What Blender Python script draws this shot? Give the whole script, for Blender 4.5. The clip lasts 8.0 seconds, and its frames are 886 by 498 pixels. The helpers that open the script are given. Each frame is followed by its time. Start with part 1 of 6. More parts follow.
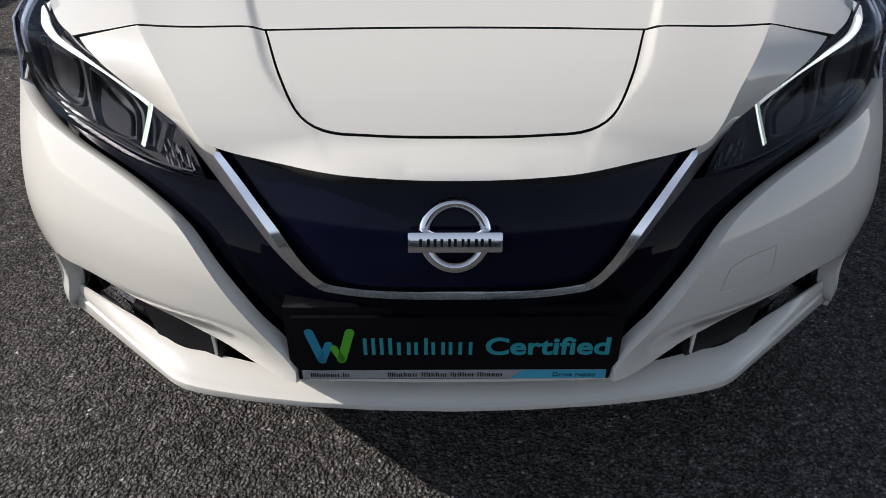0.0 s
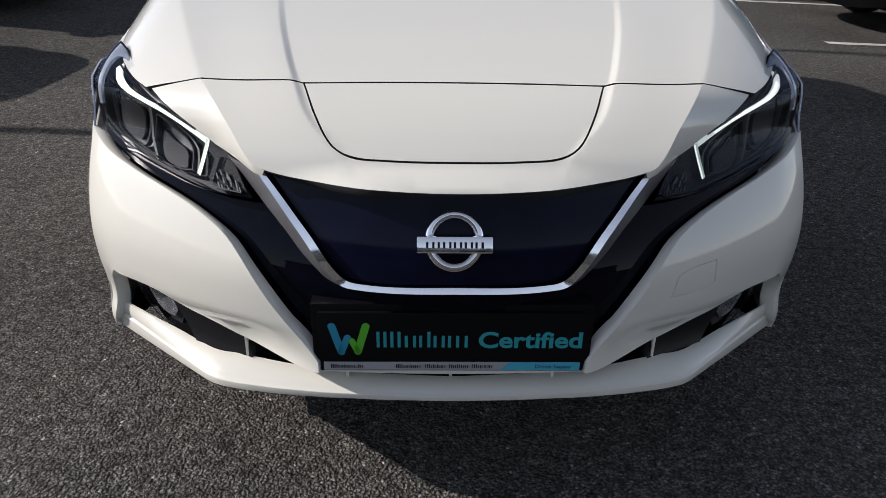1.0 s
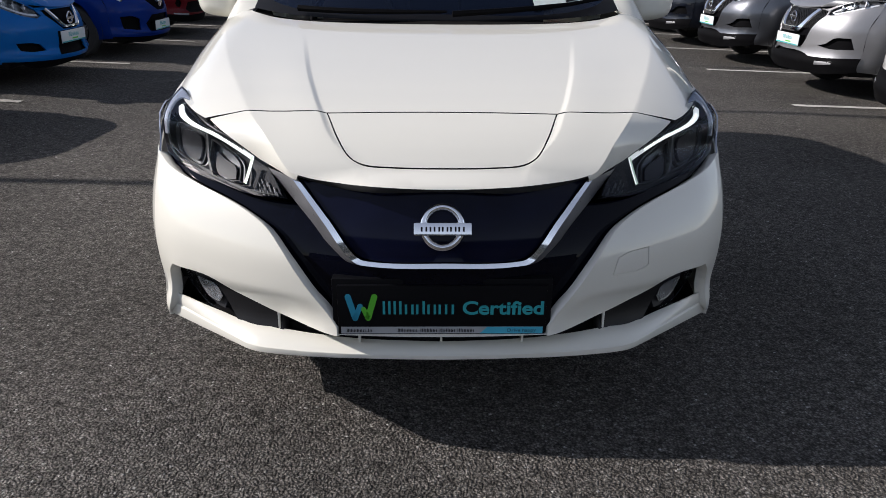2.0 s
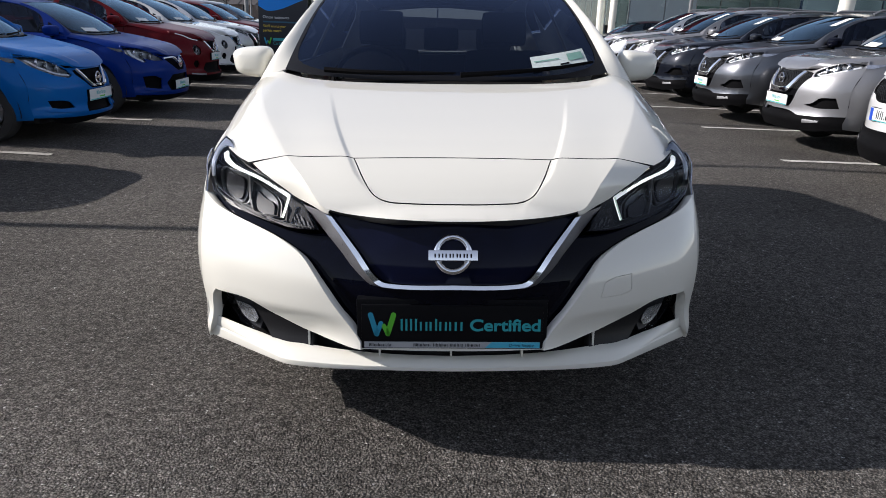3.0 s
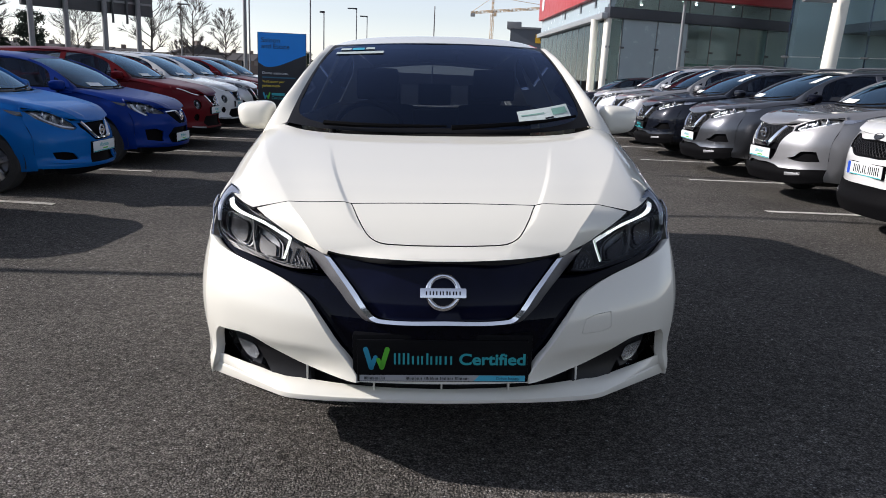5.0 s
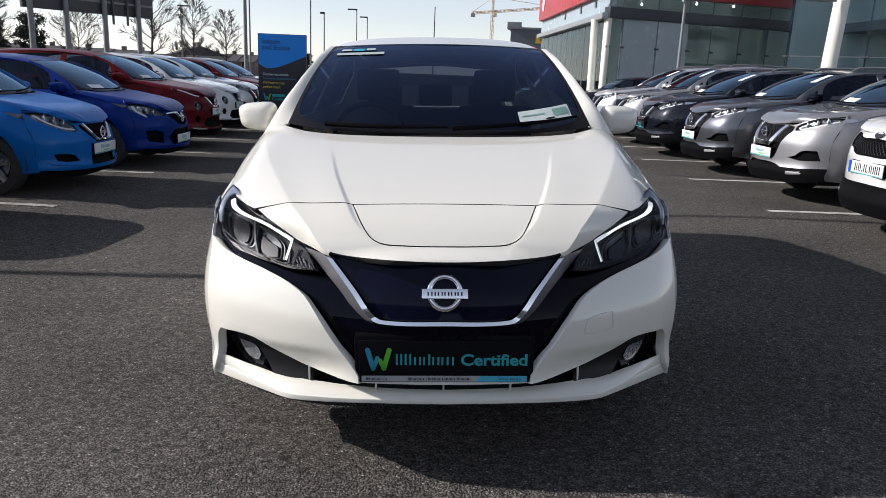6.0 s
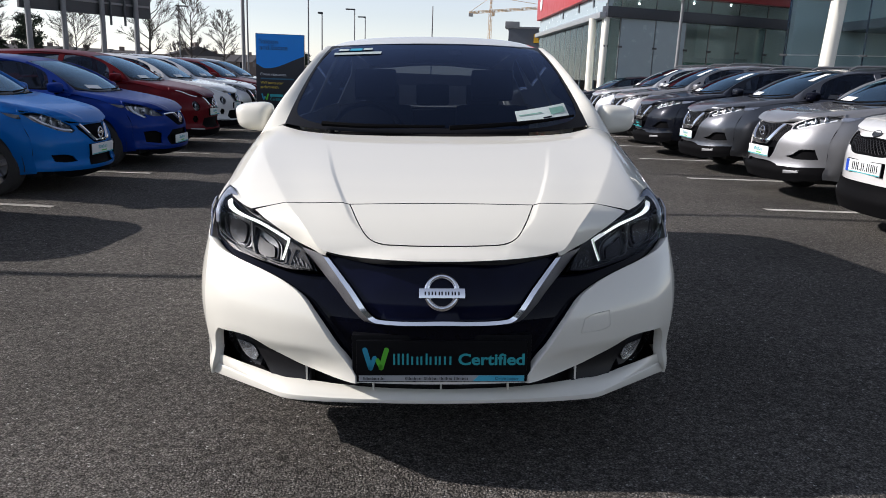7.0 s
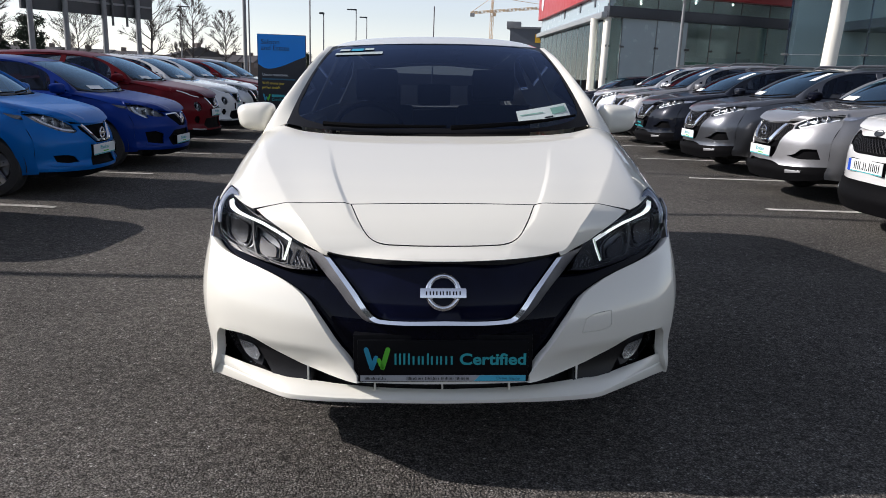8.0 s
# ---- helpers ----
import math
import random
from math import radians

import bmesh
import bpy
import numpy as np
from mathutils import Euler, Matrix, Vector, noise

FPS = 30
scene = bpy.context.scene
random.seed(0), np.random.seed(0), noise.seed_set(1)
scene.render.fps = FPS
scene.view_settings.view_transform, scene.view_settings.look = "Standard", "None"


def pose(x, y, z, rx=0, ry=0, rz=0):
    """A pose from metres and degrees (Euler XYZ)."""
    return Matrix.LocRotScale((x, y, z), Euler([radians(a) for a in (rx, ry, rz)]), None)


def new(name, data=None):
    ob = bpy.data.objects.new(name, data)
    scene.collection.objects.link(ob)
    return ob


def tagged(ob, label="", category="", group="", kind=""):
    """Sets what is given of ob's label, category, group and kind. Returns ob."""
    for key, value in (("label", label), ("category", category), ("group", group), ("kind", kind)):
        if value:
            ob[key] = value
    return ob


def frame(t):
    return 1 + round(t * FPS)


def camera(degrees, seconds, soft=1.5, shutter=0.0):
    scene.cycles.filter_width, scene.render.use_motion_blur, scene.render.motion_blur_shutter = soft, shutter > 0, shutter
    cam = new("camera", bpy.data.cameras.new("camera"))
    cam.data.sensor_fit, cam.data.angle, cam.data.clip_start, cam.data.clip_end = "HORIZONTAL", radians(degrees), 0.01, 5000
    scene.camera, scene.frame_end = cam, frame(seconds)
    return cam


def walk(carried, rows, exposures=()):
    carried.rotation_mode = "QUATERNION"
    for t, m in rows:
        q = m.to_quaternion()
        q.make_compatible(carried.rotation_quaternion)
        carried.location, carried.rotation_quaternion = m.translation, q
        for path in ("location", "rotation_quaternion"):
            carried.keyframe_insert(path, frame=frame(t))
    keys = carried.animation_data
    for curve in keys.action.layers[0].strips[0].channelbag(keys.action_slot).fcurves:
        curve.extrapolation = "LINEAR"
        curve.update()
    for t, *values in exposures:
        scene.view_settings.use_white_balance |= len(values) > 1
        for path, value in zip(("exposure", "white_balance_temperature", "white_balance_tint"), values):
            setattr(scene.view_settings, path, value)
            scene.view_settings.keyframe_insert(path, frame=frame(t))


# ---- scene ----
cam = camera(62.6, 8.0, soft=0.6)
METRES, EYE, TILT, LEAN, TURN = 1.235, 1.22, -1.2, -1.66, 0.0
ROWS = [
    (0.0, 0.0, 0.0, 0.0, 0.03, -34.03, -0.04),
    (0.5, 0.0, -0.0851, -0.0112, 0.1, -30.4, -0.2),
    (1.0, -0.022, -0.242, -0.0053, -0.7, -26.35, -0.9),
    (1.5, -0.0117, -0.4055, -0.0108, -1.38, -23.9, -0.67),
    (1.7, -0.0060, -0.4920, -0.0120, -1.14, -22.61, -0.52),
    (3.0, -0.0269, -0.8494, 0.0047, -0.48, -16.43, -0.64),
    (3.5, -0.0272, -0.9225, 0.0037, -0.96, -14.5, -0.67),
    (4.0, -0.0212, -0.9573, 0.0026, -0.93, -13.2, -0.7),
    (4.5, -0.0185, -0.9731, 0.0052, -0.91, -12.42, -0.87),
    (6.0, -0.0202, -0.9764, 0.0076, -0.84, -12.3, -0.6),
    (6.5, -0.0175, -0.9741, 0.0068, -0.98, -12.3, -0.56),
    (7.0, -0.0163, -0.976, 0.007, -0.98, -12.32, -0.47),
    (7.5, -0.0173, -0.9786, 0.0066, -0.83, -12.32, -0.35),
    (8.0, -0.0151, -0.9768, 0.0064, -0.86, -12.31, -0.39),
]
walk(cam, [(t, pose(0, 0, EYE, TILT, LEAN, TURN) @ pose(METRES * x, METRES * y, METRES * z, 90 + pitch, roll, yaw)) for t, x, y, z, yaw, pitch, roll in ROWS],
     [(0.0, 0.15, 6320, 16), (1.0, 0.17, 6320, 16), (1.7, 0.26, 6320, 16), (3.0, 0.51, 6320, 16), (3.7, 0.52, 6320, 16), (4.7, 0.48, 6320, 16), (6.0, 0.40, 6320, 16), (8.0, 0.40, 6320, 16)])

# ---------------------------------------------------------------- daylight
# the white car and its strip of asphalt lie on a slight slope; all else stands level
SLOPE = pose(0, 0, EYE, TILT, LEAN, TURN) @ pose(0, 0, -EYE)
SUN_DIR = (SLOPE.to_3x3() @ Vector((1.75, -0.08, -1.0))).normalized()
ELEV = math.asin(-SUN_DIR.z)
world = bpy.data.worlds.new("sky")
scene.world = world
world.use_nodes = True
wn = world.node_tree.nodes
sky = wn.new("ShaderNodeTexSky")
sky.sky_type = "NISHITA"
sky.sun_disc = False
sky.sun_elevation = ELEV
sky.sun_rotation = math.atan2(-SUN_DIR.x, -SUN_DIR.y)
sky.air_density, sky.dust_density, sky.ozone_density = 1.0, 0.04, 2.2
wn["Background"].inputs["Strength"].default_value = 0.113
haze = wn.new("ShaderNodeHueSaturation")
haze.inputs["Saturation"].default_value = 0.50
world.node_tree.links.new(sky.outputs[0], haze.inputs["Color"])
world.node_tree.links.new(haze.outputs[0], wn["Background"].inputs["Color"])
sun_data = bpy.data.lights.new("sun", "SUN")
sun_data.energy, sun_data.angle, sun_data.color = 4.65, radians(0.53), (1.0, 0.95, 0.87)
sun = new("sun", sun_data)
sun.matrix_world = Matrix.Translation((-20, 3, 14)) @ SUN_DIR.to_track_quat("-Z", "Y").to_matrix().to_4x4()


# ---------------------------------------------------------------- materials
def node_mat(name):
    m = bpy.data.materials.new(name)
    m.use_nodes = True
    return m, m.node_tree.nodes, m.node_tree.links, m.node_tree.nodes["Principled BSDF"]


def simple(name, color, rough=0.5, metal=0.0, coat=0.0, var=0.08, scale=30.0, bump=0.0, spec=0.5, coat_rough=0.03):
    """A surface with a little variation in tone and gloss at two scales."""
    m, n, l, b = node_mat(name)
    tc = n.new("ShaderNodeTexCoord")
    a = n.new("ShaderNodeTexNoise")
    a.inputs["Scale"].default_value, a.inputs["Detail"].default_value = scale, 6
    c = n.new("ShaderNodeTexNoise")
    c.inputs["Scale"].default_value, c.inputs["Detail"].default_value = scale * 0.07, 3
    l.new(tc.outputs["Object"], a.inputs["Vector"])
    l.new(tc.outputs["Object"], c.inputs["Vector"])
    add = n.new("ShaderNodeMath")
    add.operation = "ADD"
    l.new(a.outputs["Fac"], add.inputs[0])
    l.new(c.outputs["Fac"], add.inputs[1])
    mr = n.new("ShaderNodeMapRange")
    mr.inputs["From Min"].default_value, mr.inputs["From Max"].default_value = 0.6, 1.4
    mr.inputs["To Min"].default_value, mr.inputs["To Max"].default_value = 1 - var, 1 + var
    l.new(add.outputs[0], mr.inputs["Value"])
    mix = n.new("ShaderNodeMix")
    mix.data_type, mix.blend_type = "RGBA", "MULTIPLY"
    mix.inputs[0].default_value = 1.0
    mix.inputs[6].default_value = (*color, 1)
    l.new(mr.outputs[0], mix.inputs[7])
    l.new(mix.outputs[2], b.inputs["Base Color"])
    rr = n.new("ShaderNodeMapRange")
    rr.inputs["From Min"].default_value, rr.inputs["From Max"].default_value = 0.3, 0.7
    rr.inputs["To Min"].default_value, rr.inputs["To Max"].default_value = rough * 0.85, min(1, rough * 1.15)
    l.new(a.outputs["Fac"], rr.inputs["Value"])
    l.new(rr.outputs[0], b.inputs["Roughness"])
    b.inputs["Metallic"].default_value = metal
    b.inputs["Specular IOR Level"].default_value = spec
    b.inputs["Coat Weight"].default_value = coat
    b.inputs["Coat Roughness"].default_value = coat_rough
    if bump:
        bp = n.new("ShaderNodeBump")
        bp.inputs["Strength"].default_value, bp.inputs["Distance"].default_value = bump, 0.002
        l.new(a.outputs["Fac"], bp.inputs["Height"])
        l.new(bp.outputs[0], b.inputs["Normal"])
    return m


def paint(name, color, metal=0.0, rough=0.4, flake=0.0, coat=1.0, film=0.07, spec=0.2):
    """Car paint: pigment under a clear coat, with a faint dust film and flakes."""
    m, n, l, b = node_mat(name)
    tc = n.new("ShaderNodeTexCoord")
    dust = n.new("ShaderNodeTexNoise")
    dust.inputs["Scale"].default_value, dust.inputs["Detail"].default_value = 3.0, 8
    l.new(tc.outputs["Object"], dust.inputs["Vector"])
    mr = n.new("ShaderNodeMapRange")
    mr.inputs["From Min"].default_value, mr.inputs["From Max"].default_value = 0.35, 0.75
    mr.inputs["To Min"].default_value, mr.inputs["To Max"].default_value = film * 0.25, film
    l.new(dust.outputs["Fac"], mr.inputs["Value"])
    l.new(mr.outputs[0], b.inputs["Coat Roughness"])
    fl = n.new("ShaderNodeTexVoronoi")
    fl.inputs["Scale"].default_value = 900
    l.new(tc.outputs["Object"], fl.inputs["Vector"])
    fm = n.new("ShaderNodeMapRange")
    fm.inputs["To Min"].default_value, fm.inputs["To Max"].default_value = 1 - flake, 1 + flake
    l.new(fl.outputs["Distance"], fm.inputs["Value"])
    mix = n.new("ShaderNodeMix")
    mix.data_type, mix.blend_type = "RGBA", "MULTIPLY"
    mix.inputs[0].default_value = 1.0
    mix.inputs[6].default_value = (*color, 1)
    l.new(fm.outputs[0], mix.inputs[7])
    l.new(mix.outputs[2], b.inputs["Base Color"])
    b.inputs["Metallic"].default_value, b.inputs["Roughness"].default_value = metal, rough
    b.inputs["Coat Weight"].default_value, b.inputs["Coat IOR"].default_value = coat, 1.5
    b.inputs["Specular IOR Level"].default_value = spec
    return m


def glass(name, tint, ior=1.5, rough=0.0, sheen=(1, 1, 1)):
    """Thin glazing: tinted see-through with a mirror-like surface."""
    m = bpy.data.materials.new(name)
    m.use_nodes = True
    n, l = m.node_tree.nodes, m.node_tree.links
    n.clear()
    out, tr, gl, mx, fr = (n.new("ShaderNode" + k) for k in ("OutputMaterial", "BsdfTransparent", "BsdfGlossy", "MixShader", "Fresnel"))
    tr.inputs[0].default_value = (*tint, 1)
    gl.inputs["Roughness"].default_value = rough
    gl.inputs[0].default_value = (*sheen, 1)
    fr.inputs["IOR"].default_value = ior
    l.new(fr.outputs[0], mx.inputs[0])
    l.new(tr.outputs[0], mx.inputs[1])
    l.new(gl.outputs[0], mx.inputs[2])
    l.new(mx.outputs[0], out.inputs[0])
    return m


def emit(name, color, strength):
    m, n, l, b = node_mat(name)
    b.inputs["Base Color"].default_value = (*color, 1)
    b.inputs["Emission Color"].default_value = (*color, 1)
    b.inputs["Emission Strength"].default_value = strength
    return m


def asphalt_mat():
    """Coarse tarred chippings: rounded stones with hollows painted dark as shade, a few pale ones, patches of wear."""
    m, n, l, b = node_mat("asphalt")
    geo = n.new("ShaderNodeNewGeometry")
    warp = n.new("ShaderNodeTexNoise")
    warp.inputs["Scale"].default_value, warp.inputs["Detail"].default_value = 70, 2
    l.new(geo.outputs["Position"], warp.inputs["Vector"])
    shift = n.new("ShaderNodeVectorMath")
    shift.operation = "MULTIPLY_ADD"
    shift.inputs[1].default_value = (0.012, 0.012, 0.012)
    l.new(warp.outputs["Color"], shift.inputs[0])
    l.new(geo.outputs["Position"], shift.inputs[2])
    vo = n.new("ShaderNodeTexVoronoi")
    vo.inputs["Scale"].default_value = 125
    l.new(shift.outputs[0], vo.inputs["Vector"])
    fine = n.new("ShaderNodeTexNoise")
    fine.inputs["Scale"].default_value, fine.inputs["Detail"].default_value = 150, 4
    l.new(geo.outputs["Position"], fine.inputs["Vector"])
    big = n.new("ShaderNodeTexNoise")
    big.inputs["Scale"].default_value, big.inputs["Detail"].default_value = 0.8, 6
    l.new(geo.outputs["Position"], big.inputs["Vector"])
    sep = n.new("ShaderNodeSeparateColor")
    l.new(vo.outputs["Color"], sep.inputs[0])
    ramp = n.new("ShaderNodeValToRGB")
    e = ramp.color_ramp.elements
    e[0].position, e[0].color = 0.0, (0.118, 0.109, 0.097, 1)
    e[1].position, e[1].color = 1.0, (0.56, 0.545, 0.52, 1)
    for p, c in ((0.5, (0.176, 0.164, 0.147, 1)), (0.93, (0.242, 0.226, 0.204, 1)), (0.985, (0.285, 0.272, 0.25, 1))):
        x = e.new(p)
        x.color = c
    l.new(sep.outputs[0], ramp.inputs[0])
    bm_ = n.new("ShaderNodeMapRange")
    bm_.inputs["From Min"].default_value, bm_.inputs["From Max"].default_value = 0.3, 0.7
    bm_.inputs["To Min"].default_value, bm_.inputs["To Max"].default_value = 0.78, 1.22
    l.new(big.outputs["Fac"], bm_.inputs["Value"])
    # colour darkened between the stones, where their relief would hold shade
    gap_shade = n.new("ShaderNodeMapRange")
    gap_shade.inputs["From Min"].default_value, gap_shade.inputs["From Max"].default_value = 0.28, 0.66
    gap_shade.inputs["To Min"].default_value, gap_shade.inputs["To Max"].default_value = 1.08, 0.40
    l.new(vo.outputs["Distance"], gap_shade.inputs["Value"])
    mid = n.new("ShaderNodeTexNoise")
    mid.inputs["Scale"].default_value, mid.inputs["Detail"].default_value = 34, 5
    l.new(geo.outputs["Position"], mid.inputs["Vector"])
    mm = n.new("ShaderNodeMapRange")
    mm.inputs["From Min"].default_value, mm.inputs["From Max"].default_value = 0.3, 0.7
    mm.inputs["To Min"].default_value, mm.inputs["To Max"].default_value = 0.60, 1.48
    l.new(mid.outputs["Fac"], mm.inputs["Value"])
    m2 = n.new("ShaderNodeMath")
    m2.operation = "MULTIPLY"
    l.new(bm_.outputs[0], m2.inputs[0])
    fm = n.new("ShaderNodeMapRange")
    fm.inputs["From Min"].default_value, fm.inputs["From Max"].default_value = 0.34, 0.66
    fm.inputs["To Min"].default_value, fm.inputs["To Max"].default_value = 0.74, 1.30
    l.new(fine.outputs["Fac"], fm.inputs["Value"])
    grit = n.new("ShaderNodeMath")
    grit.operation = "MULTIPLY"
    l.new(mm.outputs[0], grit.inputs[0])
    l.new(fm.outputs[0], grit.inputs[1])
    l.new(grit.outputs[0], m2.inputs[1])
    mu = n.new("ShaderNodeMath")
    mu.operation = "MULTIPLY"
    l.new(m2.outputs[0], mu.inputs[0])
    l.new(gap_shade.outputs[0], mu.inputs[1])
    mix = n.new("ShaderNodeMix")
    mix.data_type, mix.blend_type = "RGBA", "MULTIPLY"
    mix.inputs[0].default_value = 1.0
    l.new(ramp.outputs[0], mix.inputs[6])
    l.new(mu.outputs[0], mix.inputs[7])
    l.new(mix.outputs[2], b.inputs["Base Color"])
    b.inputs["Roughness"].default_value = 0.80
    b.inputs["Specular IOR Level"].default_value = 0.10
    # stone height: rounded tops, each at its own level, with fine grit
    hm = n.new("ShaderNodeMath")
    hm.operation = "MULTIPLY_ADD"
    hm.inputs[1].default_value = 0.35
    l.new(sep.outputs[1], hm.inputs[0])
    dome = n.new("ShaderNodeMath")
    dome.operation = "MULTIPLY"
    dome.inputs[1].default_value = -1.0
    l.new(vo.outputs["Distance"], dome.inputs[0])
    l.new(dome.outputs[0], hm.inputs[2])
    hf = n.new("ShaderNodeMath")
    hf.operation = "MULTIPLY_ADD"
    hf.inputs[1].default_value = 1.1
    l.new(fine.outputs["Fac"], hf.inputs[0])
    l.new(hm.outputs[0], hf.inputs[2])
    bp = n.new("ShaderNodeBump")
    bp.inputs["Strength"].default_value, bp.inputs["Distance"].default_value = 1.0, 0.021
    l.new(hf.outputs[0], bp.inputs["Height"])
    l.new(bp.outputs[0], b.inputs["Normal"])
    return m


ASPHALT = asphalt_mat()
LINE = simple("worn_line_paint", (0.50, 0.48, 0.43), 0.7, var=0.6, scale=60, bump=0.4)
# left row's lines: more wear, plus some of their shade in the colour
DIM_LINE = simple("dim_line_paint", (0.30, 0.285, 0.25), 0.75, var=0.9, scale=45, bump=0.5)
WHITE = paint("pearl_white_paint", (0.70, 0.684, 0.606), 0.0, 0.35, film=0.022)
BLACK_GLOSS = simple("gloss_black_plastic", (0.0018, 0.0022, 0.006), 0.04, var=0.3, spec=0.12)
NAVY = simple("dark_navy_grille_panel", (0.0035, 0.0045, 0.015), 0.10, var=0.4, scale=12, spec=0.14)
CHROME = simple("chrome", (0.88, 0.89, 0.91), 0.09, 1.0, var=0.05)
SATIN = simple("satin_chrome", (0.42, 0.42, 0.43), 0.32, 1.0, var=0.1, scale=200, bump=0.1)
PLASTIC = simple("black_plastic", (0.0045, 0.0045, 0.005), 0.6, var=0.2, scale=200, bump=0.25, spec=0.025)
GREY_PLASTIC = simple("dark_grey_plastic", (0.045, 0.045, 0.047), 0.5, var=0.15, scale=300, bump=0.3)
FRIT = simple("black_glass_border", (0.006, 0.006, 0.007), 0.35, var=0.2, spec=0.12)
BLADE = simple("satin_black_plastic", (0.008, 0.008, 0.009), 0.34, var=0.2, scale=200, bump=0.15, spec=0.16)
# near-black colour put in for the shade inside gaps and hollows
HOLE = simple("dark_recess", (0.008, 0.008, 0.008), 0.9, var=0.2)
RUBBER = simple("tyre_rubber", (0.022, 0.022, 0.022), 0.8, var=0.25, scale=80, bump=0.4)
ALLOY = simple("alloy", (0.55, 0.56, 0.57), 0.3, 0.9, var=0.08)
# Windscreen tints carry the cabin's dimness; the blue sheens, the mirrored sky's colour.
SCREEN_GLASS = glass("windscreen_glass", (0.16, 0.19, 0.23), 1.42, sheen=(0.46, 0.62, 1.0))
PARKED_GLASS = glass("parked_windscreen_glass", (0.22, 0.26, 0.31), 1.8, sheen=(0.52, 0.78, 1.0))
SIDE_GLASS = glass("side_glass", (0.34, 0.38, 0.42), 1.45, sheen=(0.6, 0.72, 1.0))
LENS = glass("lamp_lens", (0.88, 0.90, 0.91), 1.21, sheen=(0.60, 0.68, 0.82))
DRL = emit("daytime_lamp", (0.95, 1.0, 0.94), 0.95)
LIT_GUIDE = emit("lit_light_guide", (0.86, 0.90, 0.86), 0.42)
LEG_GUIDE = emit("lit_leg_guide", (0.60, 0.70, 0.56), 0.22)
GREY_TRIM = simple("lamp_rim_grey", (0.035, 0.036, 0.038), 0.45, 0.2, var=0.2, spec=0.2)
DARK_CHROME = simple("dark_chrome_reflector", (0.085, 0.088, 0.092), 0.38, 0.85, var=0.5, scale=26, bump=0.35)
CABIN = simple("cabin_trim", (0.010, 0.010, 0.011), 0.9, var=0.2, spec=0.05)
SEAT = simple("seat_cloth", (0.018, 0.018, 0.02), 0.9, var=0.2, scale=150, bump=0.3)
TEAL = simple("teal_ink", (0.02, 0.33, 0.36), 0.5, var=0.05)
TEAL_BLUE = simple("blue_teal_ink", (0.02, 0.28, 0.42), 0.5, var=0.05)
GREEN = simple("green_ink", (0.10, 0.48, 0.03), 0.5, var=0.05)
CYAN = simple("cyan_strip", (0.06, 0.42, 0.58), 0.45, var=0.05)
PAPER = simple("white_card", (0.72, 0.73, 0.72), 0.5, var=0.05)
SIGN_PALE = simple("sign_pale", (0.6, 0.62, 0.64), 0.5)
CARD_GREEN = simple("green_edged_card", (0.17, 0.33, 0.27), 0.5, var=0.2)
INK = simple("dark_ink", (0.0035, 0.0038, 0.005), 0.4, var=0.1, spec=0.14)
# these lie just outside the windscreen; its dimming is put into their colours
FAINT_CARD = simple("glass_dimmed_card", (0.50, 0.56, 0.53), 0.6, var=0.15, scale=60)
DIM_STRIP = simple("dim_strip", (0.34, 0.40, 0.40), 0.5, var=0.1)
LAMP_DARK = simple("lamp_lining", (0.018, 0.018, 0.021), 0.35, var=0.4, scale=40, spec=0.2)
VEE_GREY = simple("grey_vee_flank", (0.36, 0.36, 0.375), 0.32, 0.75, var=0.15, scale=200, bump=0.15)
FACETS = simple("faceted_reflector", (0.07, 0.073, 0.078), 0.5, 0.5, var=0.6, scale=70, bump=0.7)
FOG_CHROME = simple("bright_fog_reflector", (0.45, 0.46, 0.48), 0.24, 0.85, var=0.6, scale=60, bump=0.6)
LAMP_SIDE = simple("clear_lamp_side", (0.045, 0.047, 0.055), 0.2, 0.5, coat=1.0, var=0.5, scale=24, bump=0.3)
# opaque pale blue in place of sky mirrored by the clear lens
CLEAR_SIDE = simple("sky_toned_lamp_corner", (0.36, 0.39, 0.46), 0.25, 0.4, coat=1.0, var=0.5, scale=24, bump=0.2)
TAIL = simple("red_lamp", (0.35, 0.01, 0.01), 0.15, coat=0.5)


# ---------------------------------------------------------------- geometry helpers
class Curve:
    """A smooth curve through a few design points."""

    def __init__(self, pts):
        self.x = np.array([p[0] for p in pts], float)
        self.y = np.array([p[1] for p in pts], float)
        h, d = np.diff(self.x), np.diff(self.y) / np.diff(self.x)
        self.m = np.concatenate(([d[0]], (d[:-1] * h[1:] + d[1:] * h[:-1]) / (h[1:] + h[:-1]), [d[-1]]))

    def __call__(self, v):
        v = np.asarray(v, float)
        i = np.clip(np.searchsorted(self.x, v) - 1, 0, len(self.x) - 2)
        h = self.x[i + 1] - self.x[i]
        t = np.clip((v - self.x[i]) / h, -1.0, 2.0)
        lin = np.where(t < 0, self.y[i] + self.m[i] * h * t, self.y[i + 1] + self.m[i + 1] * h * (t - 1))
        c = (2 * t**3 - 3 * t**2 + 1) * self.y[i] + (t**3 - 2 * t**2 + t) * h * self.m[i] + (3 * t**2 - 2 * t**3) * self.y[i + 1] + (t**3 - t**2) * h * self.m[i + 1]
        return np.where((t < 0) | (t > 1), lin, c)


def ramp_up(d, r):
    return np.where(d < -r, 0.0, np.where(d > r, d, (d + r) ** 2 / (4 * r)))


def sstep(t):
    t = np.clip(t, 0, 1)
    return t * t * (3 - 2 * t)


